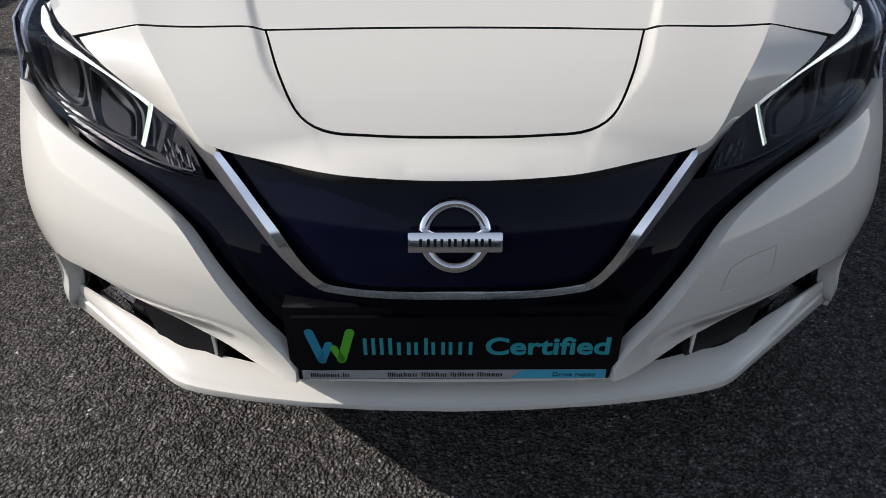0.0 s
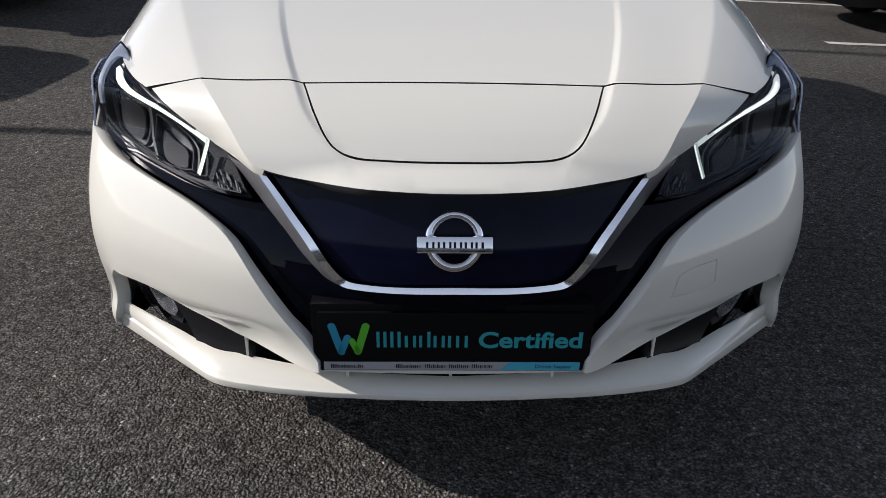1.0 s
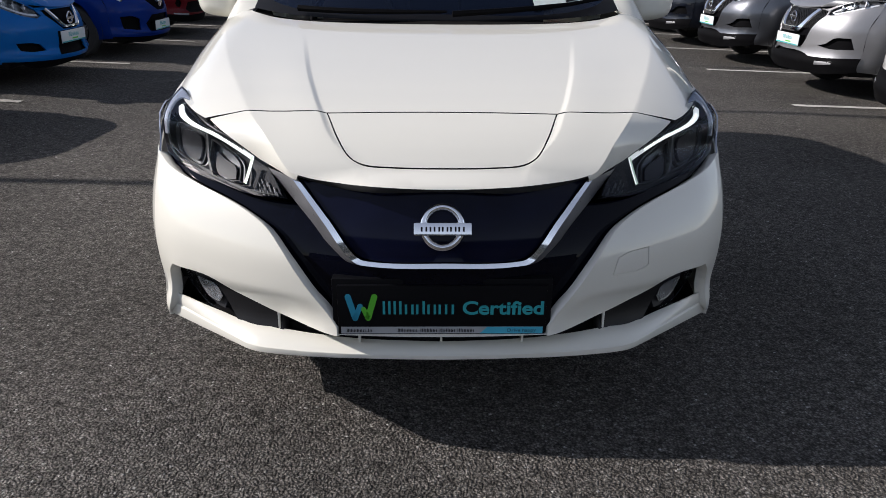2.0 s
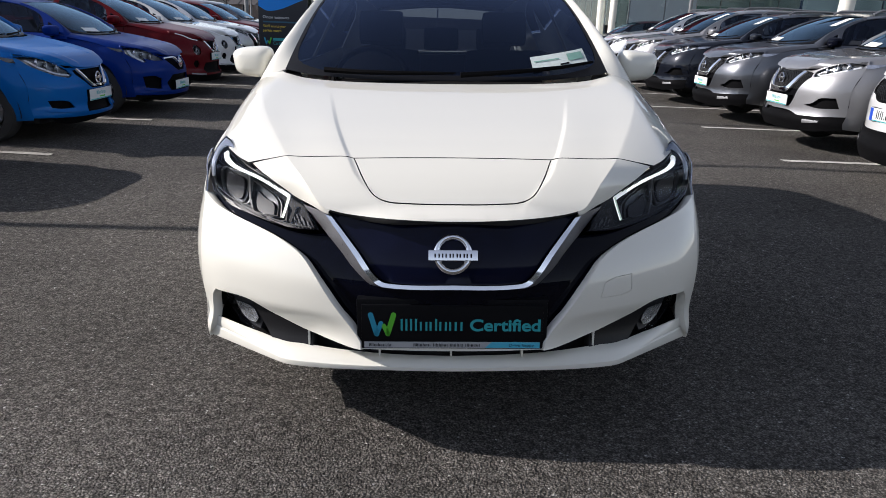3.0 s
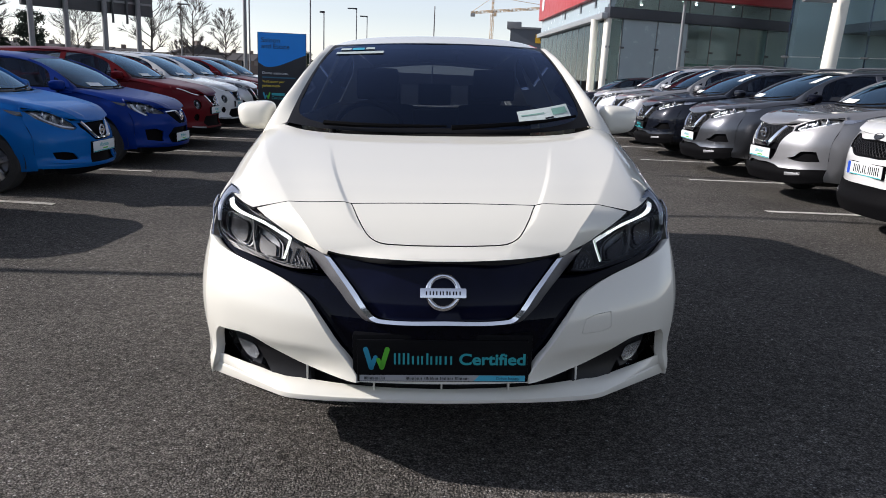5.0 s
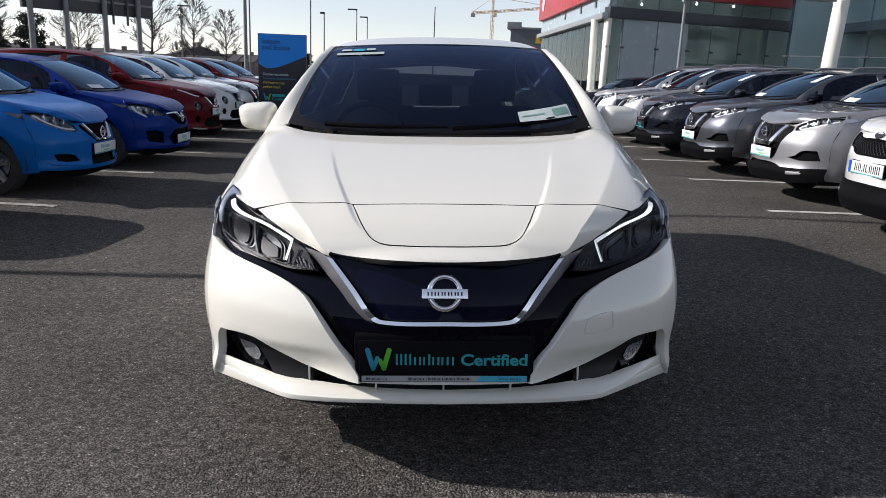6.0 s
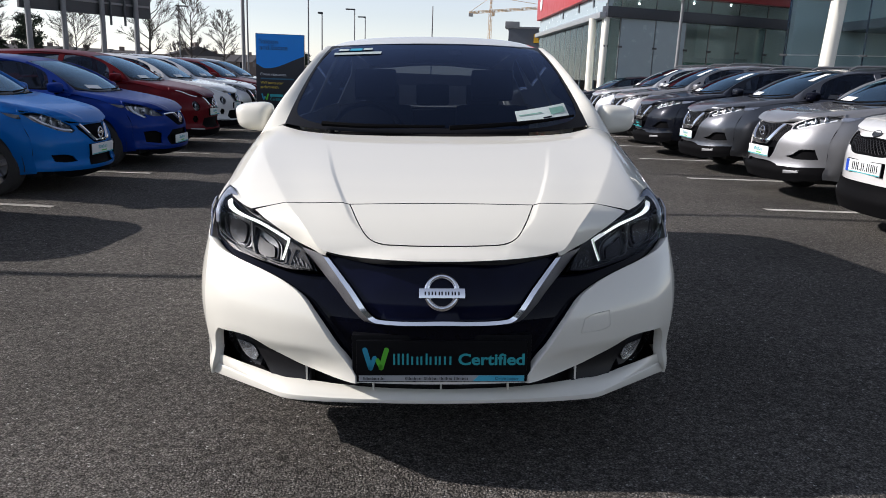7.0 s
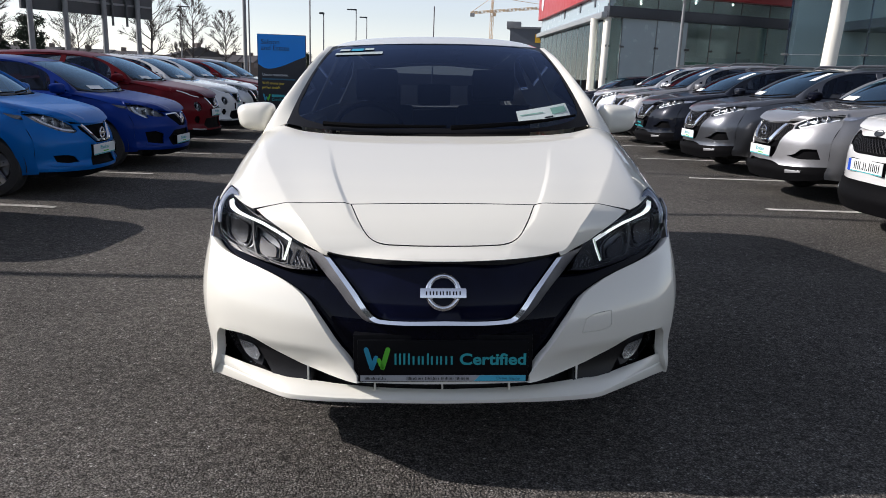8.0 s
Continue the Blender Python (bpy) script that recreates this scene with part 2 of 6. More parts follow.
def smooth_loop(pts, step, corner=50, closed=True):
    """A closed outline through the points, rounded but at sharp corners, sampled at about step."""
    p = np.array(pts, float)
    k = len(p)
    out = []
    tang = []
    for i in range(k):
        if not closed and i in (0, k - 1):
            tang.append(None)
            continue
        a, b = p[i] - p[i - 1], p[(i + 1) % k] - p[i]
        na, nb = np.linalg.norm(a), np.linalg.norm(b)
        cosv = np.dot(a, b) / (na * nb + 1e-12)
        tang.append(None if cosv < math.cos(radians(corner)) else (a / na + b / nb) / 2)
    for i in range(k if closed else k - 1):
        j = (i + 1) % k
        d = p[j] - p[i]
        ln = np.linalg.norm(d)
        u = d / (ln + 1e-12)
        ta = (tang[i] if tang[i] is not None else u) * ln
        tb = (tang[j] if tang[j] is not None else u) * ln
        n = max(1, int(math.ceil(ln / step)))
        for s in range(n):
            t = s / n
            out.append((2 * t**3 - 3 * t**2 + 1) * p[i] + (t**3 - 2 * t**2 + t) * ta + (3 * t**2 - 2 * t**3) * p[j] + (t**3 - t**2) * tb)
    if not closed:
        out.append(p[-1])
    return np.array(out)


def inside(poly, q):
    """Which of the points q lie in the polygon."""
    x, y = q[:, 0], q[:, 1]
    c = np.zeros(len(q), bool)
    a, b = poly, np.roll(poly, -1, 0)
    for (x0, y0), (x1, y1) in zip(a, b):
        if y0 != y1:
            c ^= ((y0 > y) != (y1 > y)) & (x < (x1 - x0) * (y - y0) / (y1 - y0) + x0)
    return c


def mirror(half):
    """A whole outline from the half with x >= 0 (it starts and ends on the middle)."""
    return list(half) + [(-x, y) for x, y in reversed(half) if x > 1e-6]


from mathutils.geometry import delaunay_2d_cdt


def sheet(outline, surf, step=0.05, holes=(), thick=0.01, flip=False, corner=50, raw=False, off=0.0, lines=(), seam=False):
    """A panel: the outline, in the plane of two of the surface's numbers, laid on the surface and given a folded-in edge."""
    loops = [np.array(outline, float) if raw else smooth_loop(outline, step, corner)] + [smooth_loop(h, step, corner) for h in holes]
    lo, hi = loops[0].min(0), loops[0].max(0)
    gx, gy = np.arange(lo[0] + step / 2, hi[0], step), np.arange(lo[1] + step / 2, hi[1], step)
    grid = np.array([(a, b) for b in gy for a in gx]) if len(gx) and len(gy) else np.zeros((0, 2))
    if len(grid):
        ok = inside(loops[0], grid)
        for h in loops[1:]:
            ok &= ~inside(h, grid)
        edge = np.concatenate(loops + [np.array(q) for q in lines])
        grid = grid[ok]
        if len(grid):
            near = np.min(((grid[:, None, :] - edge[None]) ** 2).sum(2), axis=1)
            grid = grid[near > (0.45 * step) ** 2]
    pts, edges = [], []
    for lp in loops:
        s = len(pts)
        pts += [tuple(q) for q in lp]
        edges += [(s + i, s + (i + 1) % len(lp)) for i in range(len(lp))]
    for q in lines:
        q = np.array(q)
        keep = inside(loops[0], q) & (np.min(((q[:, None, :] - np.concatenate(loops)[None]) ** 2).sum(2), axis=1) > 0.004**2)
        for a, k in zip(q, keep):
            if k:
                pts.append(tuple(a))
    pts += [tuple(q) for q in grid]
    vo, _, fo, _, _, _ = delaunay_2d_cdt([Vector(q) for q in pts], edges, [], 0, 1e-7)
    v2 = np.array([(q.x, q.y) for q in vo])
    cen = np.array([v2[list(f)].mean(0) for f in fo])
    ok = inside(loops[0], cen)
    for h in loops[1:]:
        ok &= ~inside(h, cen)
    faces = [tuple(f) for f, k in zip(fo, ok) if k]
    e = 1e-3
    P = surf(v2)
    N = np.cross(surf(v2 + (e, 0)) - surf(v2 - (e, 0)), surf(v2 + (0, e)) - surf(v2 - (0, e)))
    N /= np.linalg.norm(N, axis=1)[:, None] + 1e-12
    if flip:
        N = -N
    P = P + N * off
    turn = sum(float(np.dot(np.cross(P[f[1]] - P[f[0]], P[f[2]] - P[f[0]]), N[f[0]])) for f in faces)
    if turn < 0:
        faces = [tuple(reversed(f)) for f in faces]
    verts, norms = [tuple(q) for q in P], [tuple(q) for q in N]
    solid = len(faces)
    if thick:
        count = {}
        for f in faces:
            for i in range(len(f)):
                a, b = f[i], f[(i + 1) % len(f)]
                count[(a, b)] = count.get((a, b), 0) + 1
        rim = [(a, b) for (a, b) in count if (b, a) not in count]
        for a, b in rim:
            t = P[b] - P[a]
            side = np.cross(t, (N[a] + N[b]) / 2)
            side /= np.linalg.norm(side) + 1e-12
            s = len(verts)
            verts += [tuple(P[a]), tuple(P[b]), tuple(P[b] - N[b] * thick), tuple(P[a] - N[a] * thick)]
            na, nb = (N[a] * 0.6 + side * 0.8), (N[b] * 0.6 + side * 0.8)
            norms += [tuple(na), tuple(nb), tuple(side), tuple(side)]
            faces.append((s + 1, s, s + 3, s + 2))
    me = bpy.data.meshes.new("panel")
    me.from_pydata(verts, [], faces)
    me.polygons.foreach_set("use_smooth", [True] * len(me.polygons))
    if seam:
        me["seam"] = 1
        for q in me.polygons[solid:]:
            q.material_index = 1
    me.update()
    me.normals_split_custom_set_from_vertices(norms)
    return me


def patch(fn, nu, nv, thick=0.0, flip=False):
    """A four-sided sheet: fn takes u and v from 0 to 1."""
    uv = np.array([(i / nu, j / nv) for j in range(nv + 1) for i in range(nu + 1)])
    P = fn(uv)
    w = nu + 1
    faces = [(j * w + i, j * w + i + 1, (j + 1) * w + i + 1, (j + 1) * w + i) for j in range(nv) for i in range(nu)]
    if flip:
        faces = [tuple(reversed(f)) for f in faces]
    bm = bmesh.new()
    vs = [bm.verts.new(q) for q in P]
    for f in faces:
        bm.faces.new([vs[i] for i in f])
    bm.normal_update()
    if thick:
        bmesh.ops.solidify(bm, geom=bm.faces[:], thickness=thick)
    return bm


def part(name, data, material, parent=None, label="", smooth=True):
    """One mesh object, from a bmesh or a mesh, under a thing or a part."""
    if isinstance(data, bmesh.types.BMesh):
        me = bpy.data.meshes.new(name)
        if smooth:
            for f in data.faces:
                f.smooth = True
        data.to_mesh(me)
        data.free()
        if smooth:
            me.set_sharp_from_angle(angle=radians(40))
    else:
        me = data
        me.name = name
    me.materials.append(material)
    # the panel's folded edge is painted near-black, as shade in the shut line
    if "seam" in me:
        me.materials.append(HOLE)
        del me["seam"]
    ob = new(name, me)
    if parent:
        ob.parent = parent
    if label:
        ob["label"] = label
    return ob


def box(bm, lo, hi, bevel=0.0, m=None):
    mat = Matrix.LocRotScale(((lo[0] + hi[0]) / 2, (lo[1] + hi[1]) / 2, (lo[2] + hi[2]) / 2), None, (hi[0] - lo[0], hi[1] - lo[1], hi[2] - lo[2]))
    r = bmesh.ops.create_cube(bm, size=1, matrix=(m @ mat) if m else mat)
    if bevel:
        es = {e for v in r["verts"] for e in v.link_edges}
        bmesh.ops.bevel(bm, geom=list(es), offset=bevel, segments=2, profile=0.7, affect="EDGES")
    return bm


def boxpart(name, lo, hi, material, parent=None, bevel=0.0, label="", m=None):
    return part(name, box(bmesh.new(), lo, hi, bevel, m), material, parent, label, smooth=bevel > 0)


def tube(bm, pts, rad, seg=10):
    """A round bar along the points; rad may be a list."""
    pts = [Vector(p) for p in pts]
    rings = []
    for i, p in enumerate(pts):
        d = (pts[min(i + 1, len(pts) - 1)] - pts[max(i - 1, 0)]).normalized()
        q = d.to_track_quat("Z", "Y").to_matrix()
        r = rad[i] if isinstance(rad, (list, tuple)) else rad
        rings.append([bm.verts.new(p + q @ Vector((r * math.cos(a), r * math.sin(a), 0))) for a in (2 * math.pi * k / seg for k in range(seg))])
    for a, b in zip(rings, rings[1:]):
        for k in range(seg):
            bm.faces.new((a[k], a[(k + 1) % seg], b[(k + 1) % seg], b[k]))
    bm.faces.new(list(reversed(rings[0])))
    bm.faces.new(rings[-1])
    return bm


def lathe(bm, profile, seg=40, m=Matrix()):
    """A turned form about its own x axis; profile of (x, r)."""
    rings = []
    for x, r in profile:
        rings.append([bm.verts.new(m @ Vector((x, r * math.cos(a), r * math.sin(a)))) for a in (2 * math.pi * k / seg for k in range(seg))])
    for a, b in zip(rings, rings[1:]):
        for k in range(seg):
            bm.faces.new((a[k], a[(k + 1) % seg], b[(k + 1) % seg], b[k]))
    return bm


def lettering(text, size, m, material, parent, name="lettering", label="", wide=1.0, bold=0.0):
    cu = bpy.data.curves.new(name, "FONT")
    cu.body, cu.size, cu.extrude, cu.offset = text, size, 0.0006, bold
    tmp = new("tmp", cu)
    bpy.context.view_layer.update()
    me = bpy.data.meshes.new_from_object(tmp.evaluated_get(bpy.context.evaluated_depsgraph_get()))
    bpy.data.objects.remove(tmp)
    bpy.data.curves.remove(cu)
    xs = [v.co.x for v in me.vertices]
    k = wide / (max(xs) - min(xs)) if wide else 1.0
    x0 = min(xs)
    for v in me.vertices:
        v.co.x = (v.co.x - x0) * k
    me.transform(m)
    return part(name, me, material, parent, label)


# ---------------------------------------------------------------- the lot's surface
def ground_z(x, y):
    """Height of the asphalt: a sloping strip under the white car, falling away to the level rows."""
    n = SLOPE.to_3x3() @ Vector((0, 0, 1))
    o = SLOPE @ Vector((0, 0, 0))
    x, y = np.asarray(x, float), np.asarray(y, float)
    strip = o.z - (n.x * (x - o.x) + n.y * (y - o.y)) / n.z
    rows = -0.15 + 0.12 * sstep((x + 3.4) / 6.8)
    w = (1 - sstep((np.abs(x) - 2.2) / 1.8)) * (1 - sstep((y - 5.6) / 3.0)) * (1 - sstep((-3.0 - y) / 4.0))
    return w * strip + (1 - w) * rows


def level(x, y):
    return float(ground_z(x, y))


def ground_sheet():
    near = np.arange(-14, 14.01, 0.25)
    far = np.array([20, 30, 50, 90, 160, 300, 600, 900.0])
    xs = np.concatenate((-far[::-1], near, far))
    verts = [(x, y, float(z)) for y in xs for x, z in zip(xs, ground_z(xs, np.full_like(xs, y)))]
    k = len(xs)
    me = bpy.data.meshes.new("ground")
    me.from_pydata(verts, [], [(j * k + i, j * k + i + 1, (j + 1) * k + i + 1, (j + 1) * k + i) for j in range(k - 1) for i in range(k - 1)])
    me.polygons.foreach_set("use_smooth", [True] * len(me.polygons))
    tagged(part("ground", me, ASPHALT), "dark worn asphalt of a car lot", "ground", kind="structure")


ground_sheet()

# ---------------------------------------------------------------- car bodies
# Design curves of a hatchback: x across, y back from the nose, z up.
BASE = Curve([(0.20, 0.03), (0.26, 0.0), (0.285, -0.012), (0.30, -0.012), (0.35, 0.012), (0.45, 0.015), (0.55, 0.02), (0.60, 0.038), (0.66, 0.072), (0.70, 0.10), (0.75, 0.13), (0.84, 0.165), (0.90, 0.29), (0.95, 0.43)])
CENTRE = Curve([(0.05, 0.64), (0.09, 0.705), (0.12, 0.752), (0.16, 0.789), (0.22, 0.828), (0.30, 0.863), (0.45, 0.905), (0.70, 0.96), (1.0, 1.02), (1.16, 1.047), (1.5, 1.10)])
RIDGE = Curve([(0.13, 0.378), (0.218, 0.445), (0.325, 0.505), (0.476, 0.566), (0.63, 0.622), (0.86, 0.69), (1.07, 0.737), (1.25, 0.77)])
CREASE = Curve([(0.14, 0.20), (0.20, 0.258), (0.307, 0.303), (0.474, 0.349), (0.87, 0.426)])
CREASE_H = Curve([(0.10, 0.0), (0.16, 0.003), (0.30, 0.0055), (0.55, 0.005), (0.90, 0.0005), (1.2, 0.0)])
WIDTH = Curve([(0.20, 0.81), (0.30, 0.85), (0.45, 0.880), (0.60, 0.880), (0.75, 0.850), (0.86, 0.815), (0.95, 0.800), (1.05, 0.795)])


def front_y(x, z):
    x = np.abs(x)
    return BASE(z) + 0.5 * x * x + 2.0 * np.maximum(0, x - 0.7) ** 2


def hood_z(x, y):
    x = np.abs(x)
    z = CENTRE(y - 0.15 * x * x) + 0.03 * x * x
    d = ramp_up(x - RIDGE(y), 0.006)
    z = z - 0.22 * d - 0.6 * d * d
    k = x - CREASE(y)
    z = z + np.maximum(CREASE_H(y), 0) * sstep(k / 0.020) * (1 - sstep((k - 0.02) / 0.16))
    return z - 2.6 * np.maximum(0, x - 0.67) ** 2


def side_x(y, z):
    y0 = front_y(0.80, np.minimum(z, 0.86))
    w = WIDTH(z)
    u = np.clip((y - y0) / (1.0 - y0), -0.1, 1)
    x = w - (w - 0.80) * (1 - u) ** 4.2
    return x - 0.11 * np.clip((y - 3.5) / 0.8, 0, 1) ** 2


def house_x(y, z):
    """Half width of the cabin above the belt."""
    return 0.800 - 0.52 * (z - 1.03) - 0.10 * np.clip((y - 3.2) / 1.0, 0, 1.2) ** 2


def rear_y(x, z):
    return 4.47 - 0.20 * x * x - 0.74 * ramp_up(z - 1.02, 0.05)


class Shape:
    """A car's own proportions: how the design's heights, length and width are stretched."""

    def __init__(self, heights=((0, 0), (2, 2)), kw=1.0, kl=1.0, wheel=0.316, tuck=0.0):
        self.hi, self.ho = [a for a, b in heights], [b for a, b in heights]
        self.hc = Curve(heights) if len(heights) > 2 else None
        self.kw, self.kl, self.wheel, self.tuck = kw, kl, wheel, tuck
        self.corner = 0.0

    def out(self, x, y, z):
        z = np.asarray(z, float)
        zz = self.hc(z) if self.hc else z
        if self.corner:
            # the nose sweeps further back towards its corners
            y = np.asarray(y, float)
            y = y + self.corner * np.clip(np.abs(x) - 0.62, 0, 0.19) ** 2 * (1 - sstep((y - 0.35) / 0.6))
        return np.stack([np.asarray(x, float) * self.kw + 0 * z, np.asarray(y, float) * self.kl + 0 * z, zz], 1)

    def front(self, q):
        return self.out(q[:, 0], front_y(q[:, 0], q[:, 1]), q[:, 1])

    def hood(self, q):
        return self.out(q[:, 0], q[:, 1], hood_z(q[:, 0], q[:, 1]))

    def nose(self, q):
        """The hood's front lip, drawn forward over the grille."""
        x, y = np.abs(q[:, 0]), q[:, 1]
        w = (1 - sstep((x - 0.15) / 0.22)) * (1 - sstep((y - 0.098) / 0.030))
        return self.hood(q) + np.stack([0 * w, -0.045 * w, 0.013 * w], 1)

    def side(self, s):
        return lambda q: self.out(s * side_x(q[:, 0] - self.tuck * sstep((0.50 - q[:, 1]) / 0.22), q[:, 1]), q[:, 0], q[:, 1])

    def house(self, s):
        return lambda q: self.out(s * house_x(q[:, 0], q[:, 1]), q[:, 0], q[:, 1])

    def rear(self, q):
        return self.out(q[:, 0], rear_y(q[:, 0], q[:, 1]), q[:, 1])

    def arch(self, y, grow, a0, a1, n=18):
        """Points of a wheel arch in design numbers."""
        r = self.wheel + grow
        pts = []
        for i in range(n + 1):
            a = radians(a0 + (a1 - a0) * i / n)
            pts.append((y + r * math.cos(a) / self.kl, float(np.interp(self.wheel + r * math.sin(a), self.ho, self.hi))))
        return pts

    def point(self, x, y, z):
        return Vector(self.out([x], [y], [z])[0])


def band(pts, width, taper=1.0):
    """The outline of a strip along a line."""
    p = np.array(pts, float)
    d = np.gradient(p, axis=0)
    nrm = np.stack([-d[:, 1], d[:, 0]], 1) / (np.linalg.norm(d, axis=1)[:, None] + 1e-9)
    w = np.linspace(1, taper, len(p))[:, None] * width / 2
    return [tuple(q) for q in p + nrm * w] + [tuple(q) for q in (p - nrm * w)[::-1]]


def flipx(pts):
    return [(-x, z) for x, z in pts]


def wheel(sh, car, y, s, spokes=5, step_rim=ALLOY):
    r = sh.wheel
    w = bpy.data.objects.new("wheel", None)
    scene.collection.objects.link(w)
    w.parent = car
    w.location = (s * 0.765 * sh.kw, y * sh.kl, r)
    bm = bmesh.new()
    lathe(bm, [(-0.09, r * 0.66), (-0.10, r * 0.80), (-0.095, r * 0.94), (-0.07, r * 0.99), (0, r), (0.07, r * 0.99), (0.095, r * 0.94), (0.10, r * 0.80), (0.09, r * 0.66)], 40)
    part("tyre", bm, RUBBER, w)
    bm = bmesh.new()
    lathe(bm, [(0.085 * s, r * 0.67), (0.075 * s, r * 0.64), (0.0, r * 0.60), (-0.08 * s, r * 0.62)], 40)
    for k in range(spokes):
        a = 2 * math.pi * k / spokes
        m = Matrix.Rotation(a, 4, "X")
        box(bm, (0.045 * s - 0.02, -0.028, 0.03), (0.045 * s + 0.02, 0.028, r * 0.63), 0.006, m)
    lathe(bm, [(0.07 * s, 0.0), (0.07 * s, 0.055), (0.04 * s, 0.07)], 20)
    part("rim", bm, step_rim, w)
    bm = bmesh.new()
    lathe(bm, [(0.0, 0.0), (0.0, r * 0.48), (-0.02 * s, r * 0.48)], 24)
    part("brake_disc", bm, SATIN, w)


def cabin(sh, car, paint_mat, step, glaze=None, rhd=True):
    """Windscreen, roof, pillars, side and rear glazing, seats and mirrors."""
    def screen(uv):
        u, v = uv[:, 0] * 2 - 1, uv[:, 1]
        xb, xt = u * 0.672, u * 0.548
        yb = 1.115 + 0.10 * xb**2 + 0.62 * np.abs(xb) ** 4
        zb = hood_z(xb * 0.9, yb) + 0.006
        yt, zt = 1.955 + 0.28 * xt**2, 1.466 - 0.045 * xt**2
        bulge = 0.035 * 4 * v * (1 - v)
        return sh.out(xb + (xt - xb) * v, yb + (yt - yb) * v - bulge * 0.45, zb + (zt - zb) * v + bulge * 0.9)
    scr = part("windscreen", patch(screen, 28, 14), glaze or SCREEN_GLASS, car, "laminated windscreen, its tint darkened for the dim cabin behind")
    scr.visible_shadow = False

    hole = [(0.006, 0.30), (0.010, 0.15), (0.026, 0.080), (0.07, 0.048), (0.5, 0.034)]
    hole += [(1 - u, v) for u, v in reversed(hole[:-1])] + [(0.992, 0.88), (0.982, 0.950), (0.955, 0.968), (0.5, 0.984), (0.045, 0.968), (0.018, 0.950), (0.008, 0.88)]
    rim = sheet([(-0.008, -0.004), (0.5, -0.004), (1.008, -0.004), (1.008, 0.5), (1.008, 1.0), (0.5, 1.0), (-0.008, 1.0), (-0.008, 0.5)], lambda q: screen(q) + np.array((0, -0.0009, 0.0018)), 0.04, holes=(hole,), thick=0)
    part("windscreen_border", rim, FRIT, scr, "black printed border of the glass")

    def roof(uv):
        u, v = uv[:, 0] * 2 - 1, uv[:, 1]
        rail = np.interp(v, [0, 0.3, 0.75, 1], [0.585, 0.575, 0.555, 0.51])
        x = u * rail
        y = (1.955 + 0.28 * x**2) * (1 - v) + (4.22 - 0.2 * x**2) * v
        zc = np.interp(v, [0, 0.12, 0.3, 0.5, 0.75, 1], [1.468, 1.520, 1.550, 1.550, 1.525, 1.475])
        return sh.out(x, y, zc - (0.045 + 0.03 * np.clip(v * 4, 0, 1)) * x**2 - 0.03 * np.abs(u) ** 6)
    part("roof", patch(roof, 24, 24), paint_mat, car)
    part("headliner", patch(lambda uv: roof(np.stack([0.03 + 0.94 * uv[:, 0], 0.02 + 0.95 * uv[:, 1]], 1)) - np.array((0, 0, 0.035)), 12, 12), CABIN, car)
    for s in (-1, 1):
        rail_low = [(1.30, 0.975), (1.36, 1.10), (1.42, 1.17), (1.62, 1.285), (1.85, 1.385), (2.05, 1.430), (2.4, 1.476), (2.9, 1.490), (3.5, 1.474), (4.1, 1.425), (4.22, 1.40), (4.38, 1.12), (4.40, 0.99)]
        win1 = [(1.62, 1.075), (1.70, 1.27), (1.92, 1.385), (2.12, 1.435), (2.49, 1.455), (2.53, 1.09)]
        win2 = [(2.62, 1.09), (2.585, 1.458), (3.1, 1.452), (3.45, 1.41), (3.62, 1.34), (3.66, 1.13)]
        win0 = [(1.40, 1.072), (1.555, 1.19), (1.60, 1.205), (1.575, 1.074)]
        part("cabin_side", sheet(rail_low, sh.house(s), step, holes=(win0, win1, win2), thick=0.012, flip=s < 0), paint_mat, car)
        for w in (win0, win1, win2):
            g = part("side_window", sheet(w, sh.house(s), step * 2, thick=0, flip=s < 0, off=-0.008), SIDE_GLASS, car)
            g.visible_shadow = False
        trim = smooth_loop([(1.40, 1.065), (2.5, 1.082), (3.68, 1.122)], 0.1, closed=False)
        part("window_trim", sheet(band(trim, 0.018), sh.house(s), 0.2, thick=0.006, flip=s < 0, off=0.003), BLACK_GLOSS, car)

        def pillar(uv, s=s):
            t, a = uv[:, 1], uv[:, 0]
            edge = screen(np.stack([np.full_like(t, 1.006 if s > 0 else -0.006), t], 1))
            ty = 1.30 + (2.02 - 1.30) * t
            tz = np.interp(ty, [p[0] for p in rail_low[:8]], [p[1] for p in rail_low[:8]])
            outer = sh.out(s * house_x(ty, tz), ty, tz)
            mid = (edge + outer) / 2 + np.array((s * 0.012, -0.006, 0.012))
            w0, w1, w2 = ((1 - a) ** 2)[:, None], (2 * a * (1 - a))[:, None], (a**2)[:, None]
            return edge * w0 + (2 * mid - (edge + outer) / 2) * w1 + outer * w2
        part("pillar", patch(pillar, 5, 16, flip=s < 0), paint_mat, car)
    rear_win = mirror([(0, 1.09), (0.56, 1.11), (0.47, 1.40), (0, 1.43)])
    g = part("rear_window", sheet(rear_win, sh.rear, 0.1, thick=0, flip=True, off=0.004), SIDE_GLASS, car)
    g.visible_shadow = False
    tailgate = mirror([(0, 0.62), (0.60, 0.64), (0.685, 0.98), (0.60, 1.16), (0.535, 1.43), (0, 1.465)])
    part("tailgate", sheet(tailgate, sh.rear, step * 1.4, holes=(rear_win,), flip=True), paint_mat, car)
    part("rear_bumper", sheet(mirror([(0, 0.24), (0.66, 0.26), (0.70, 0.62), (0.59, 0.63), (0, 0.61)]), sh.rear, step * 1.4, flip=True), paint_mat, car)
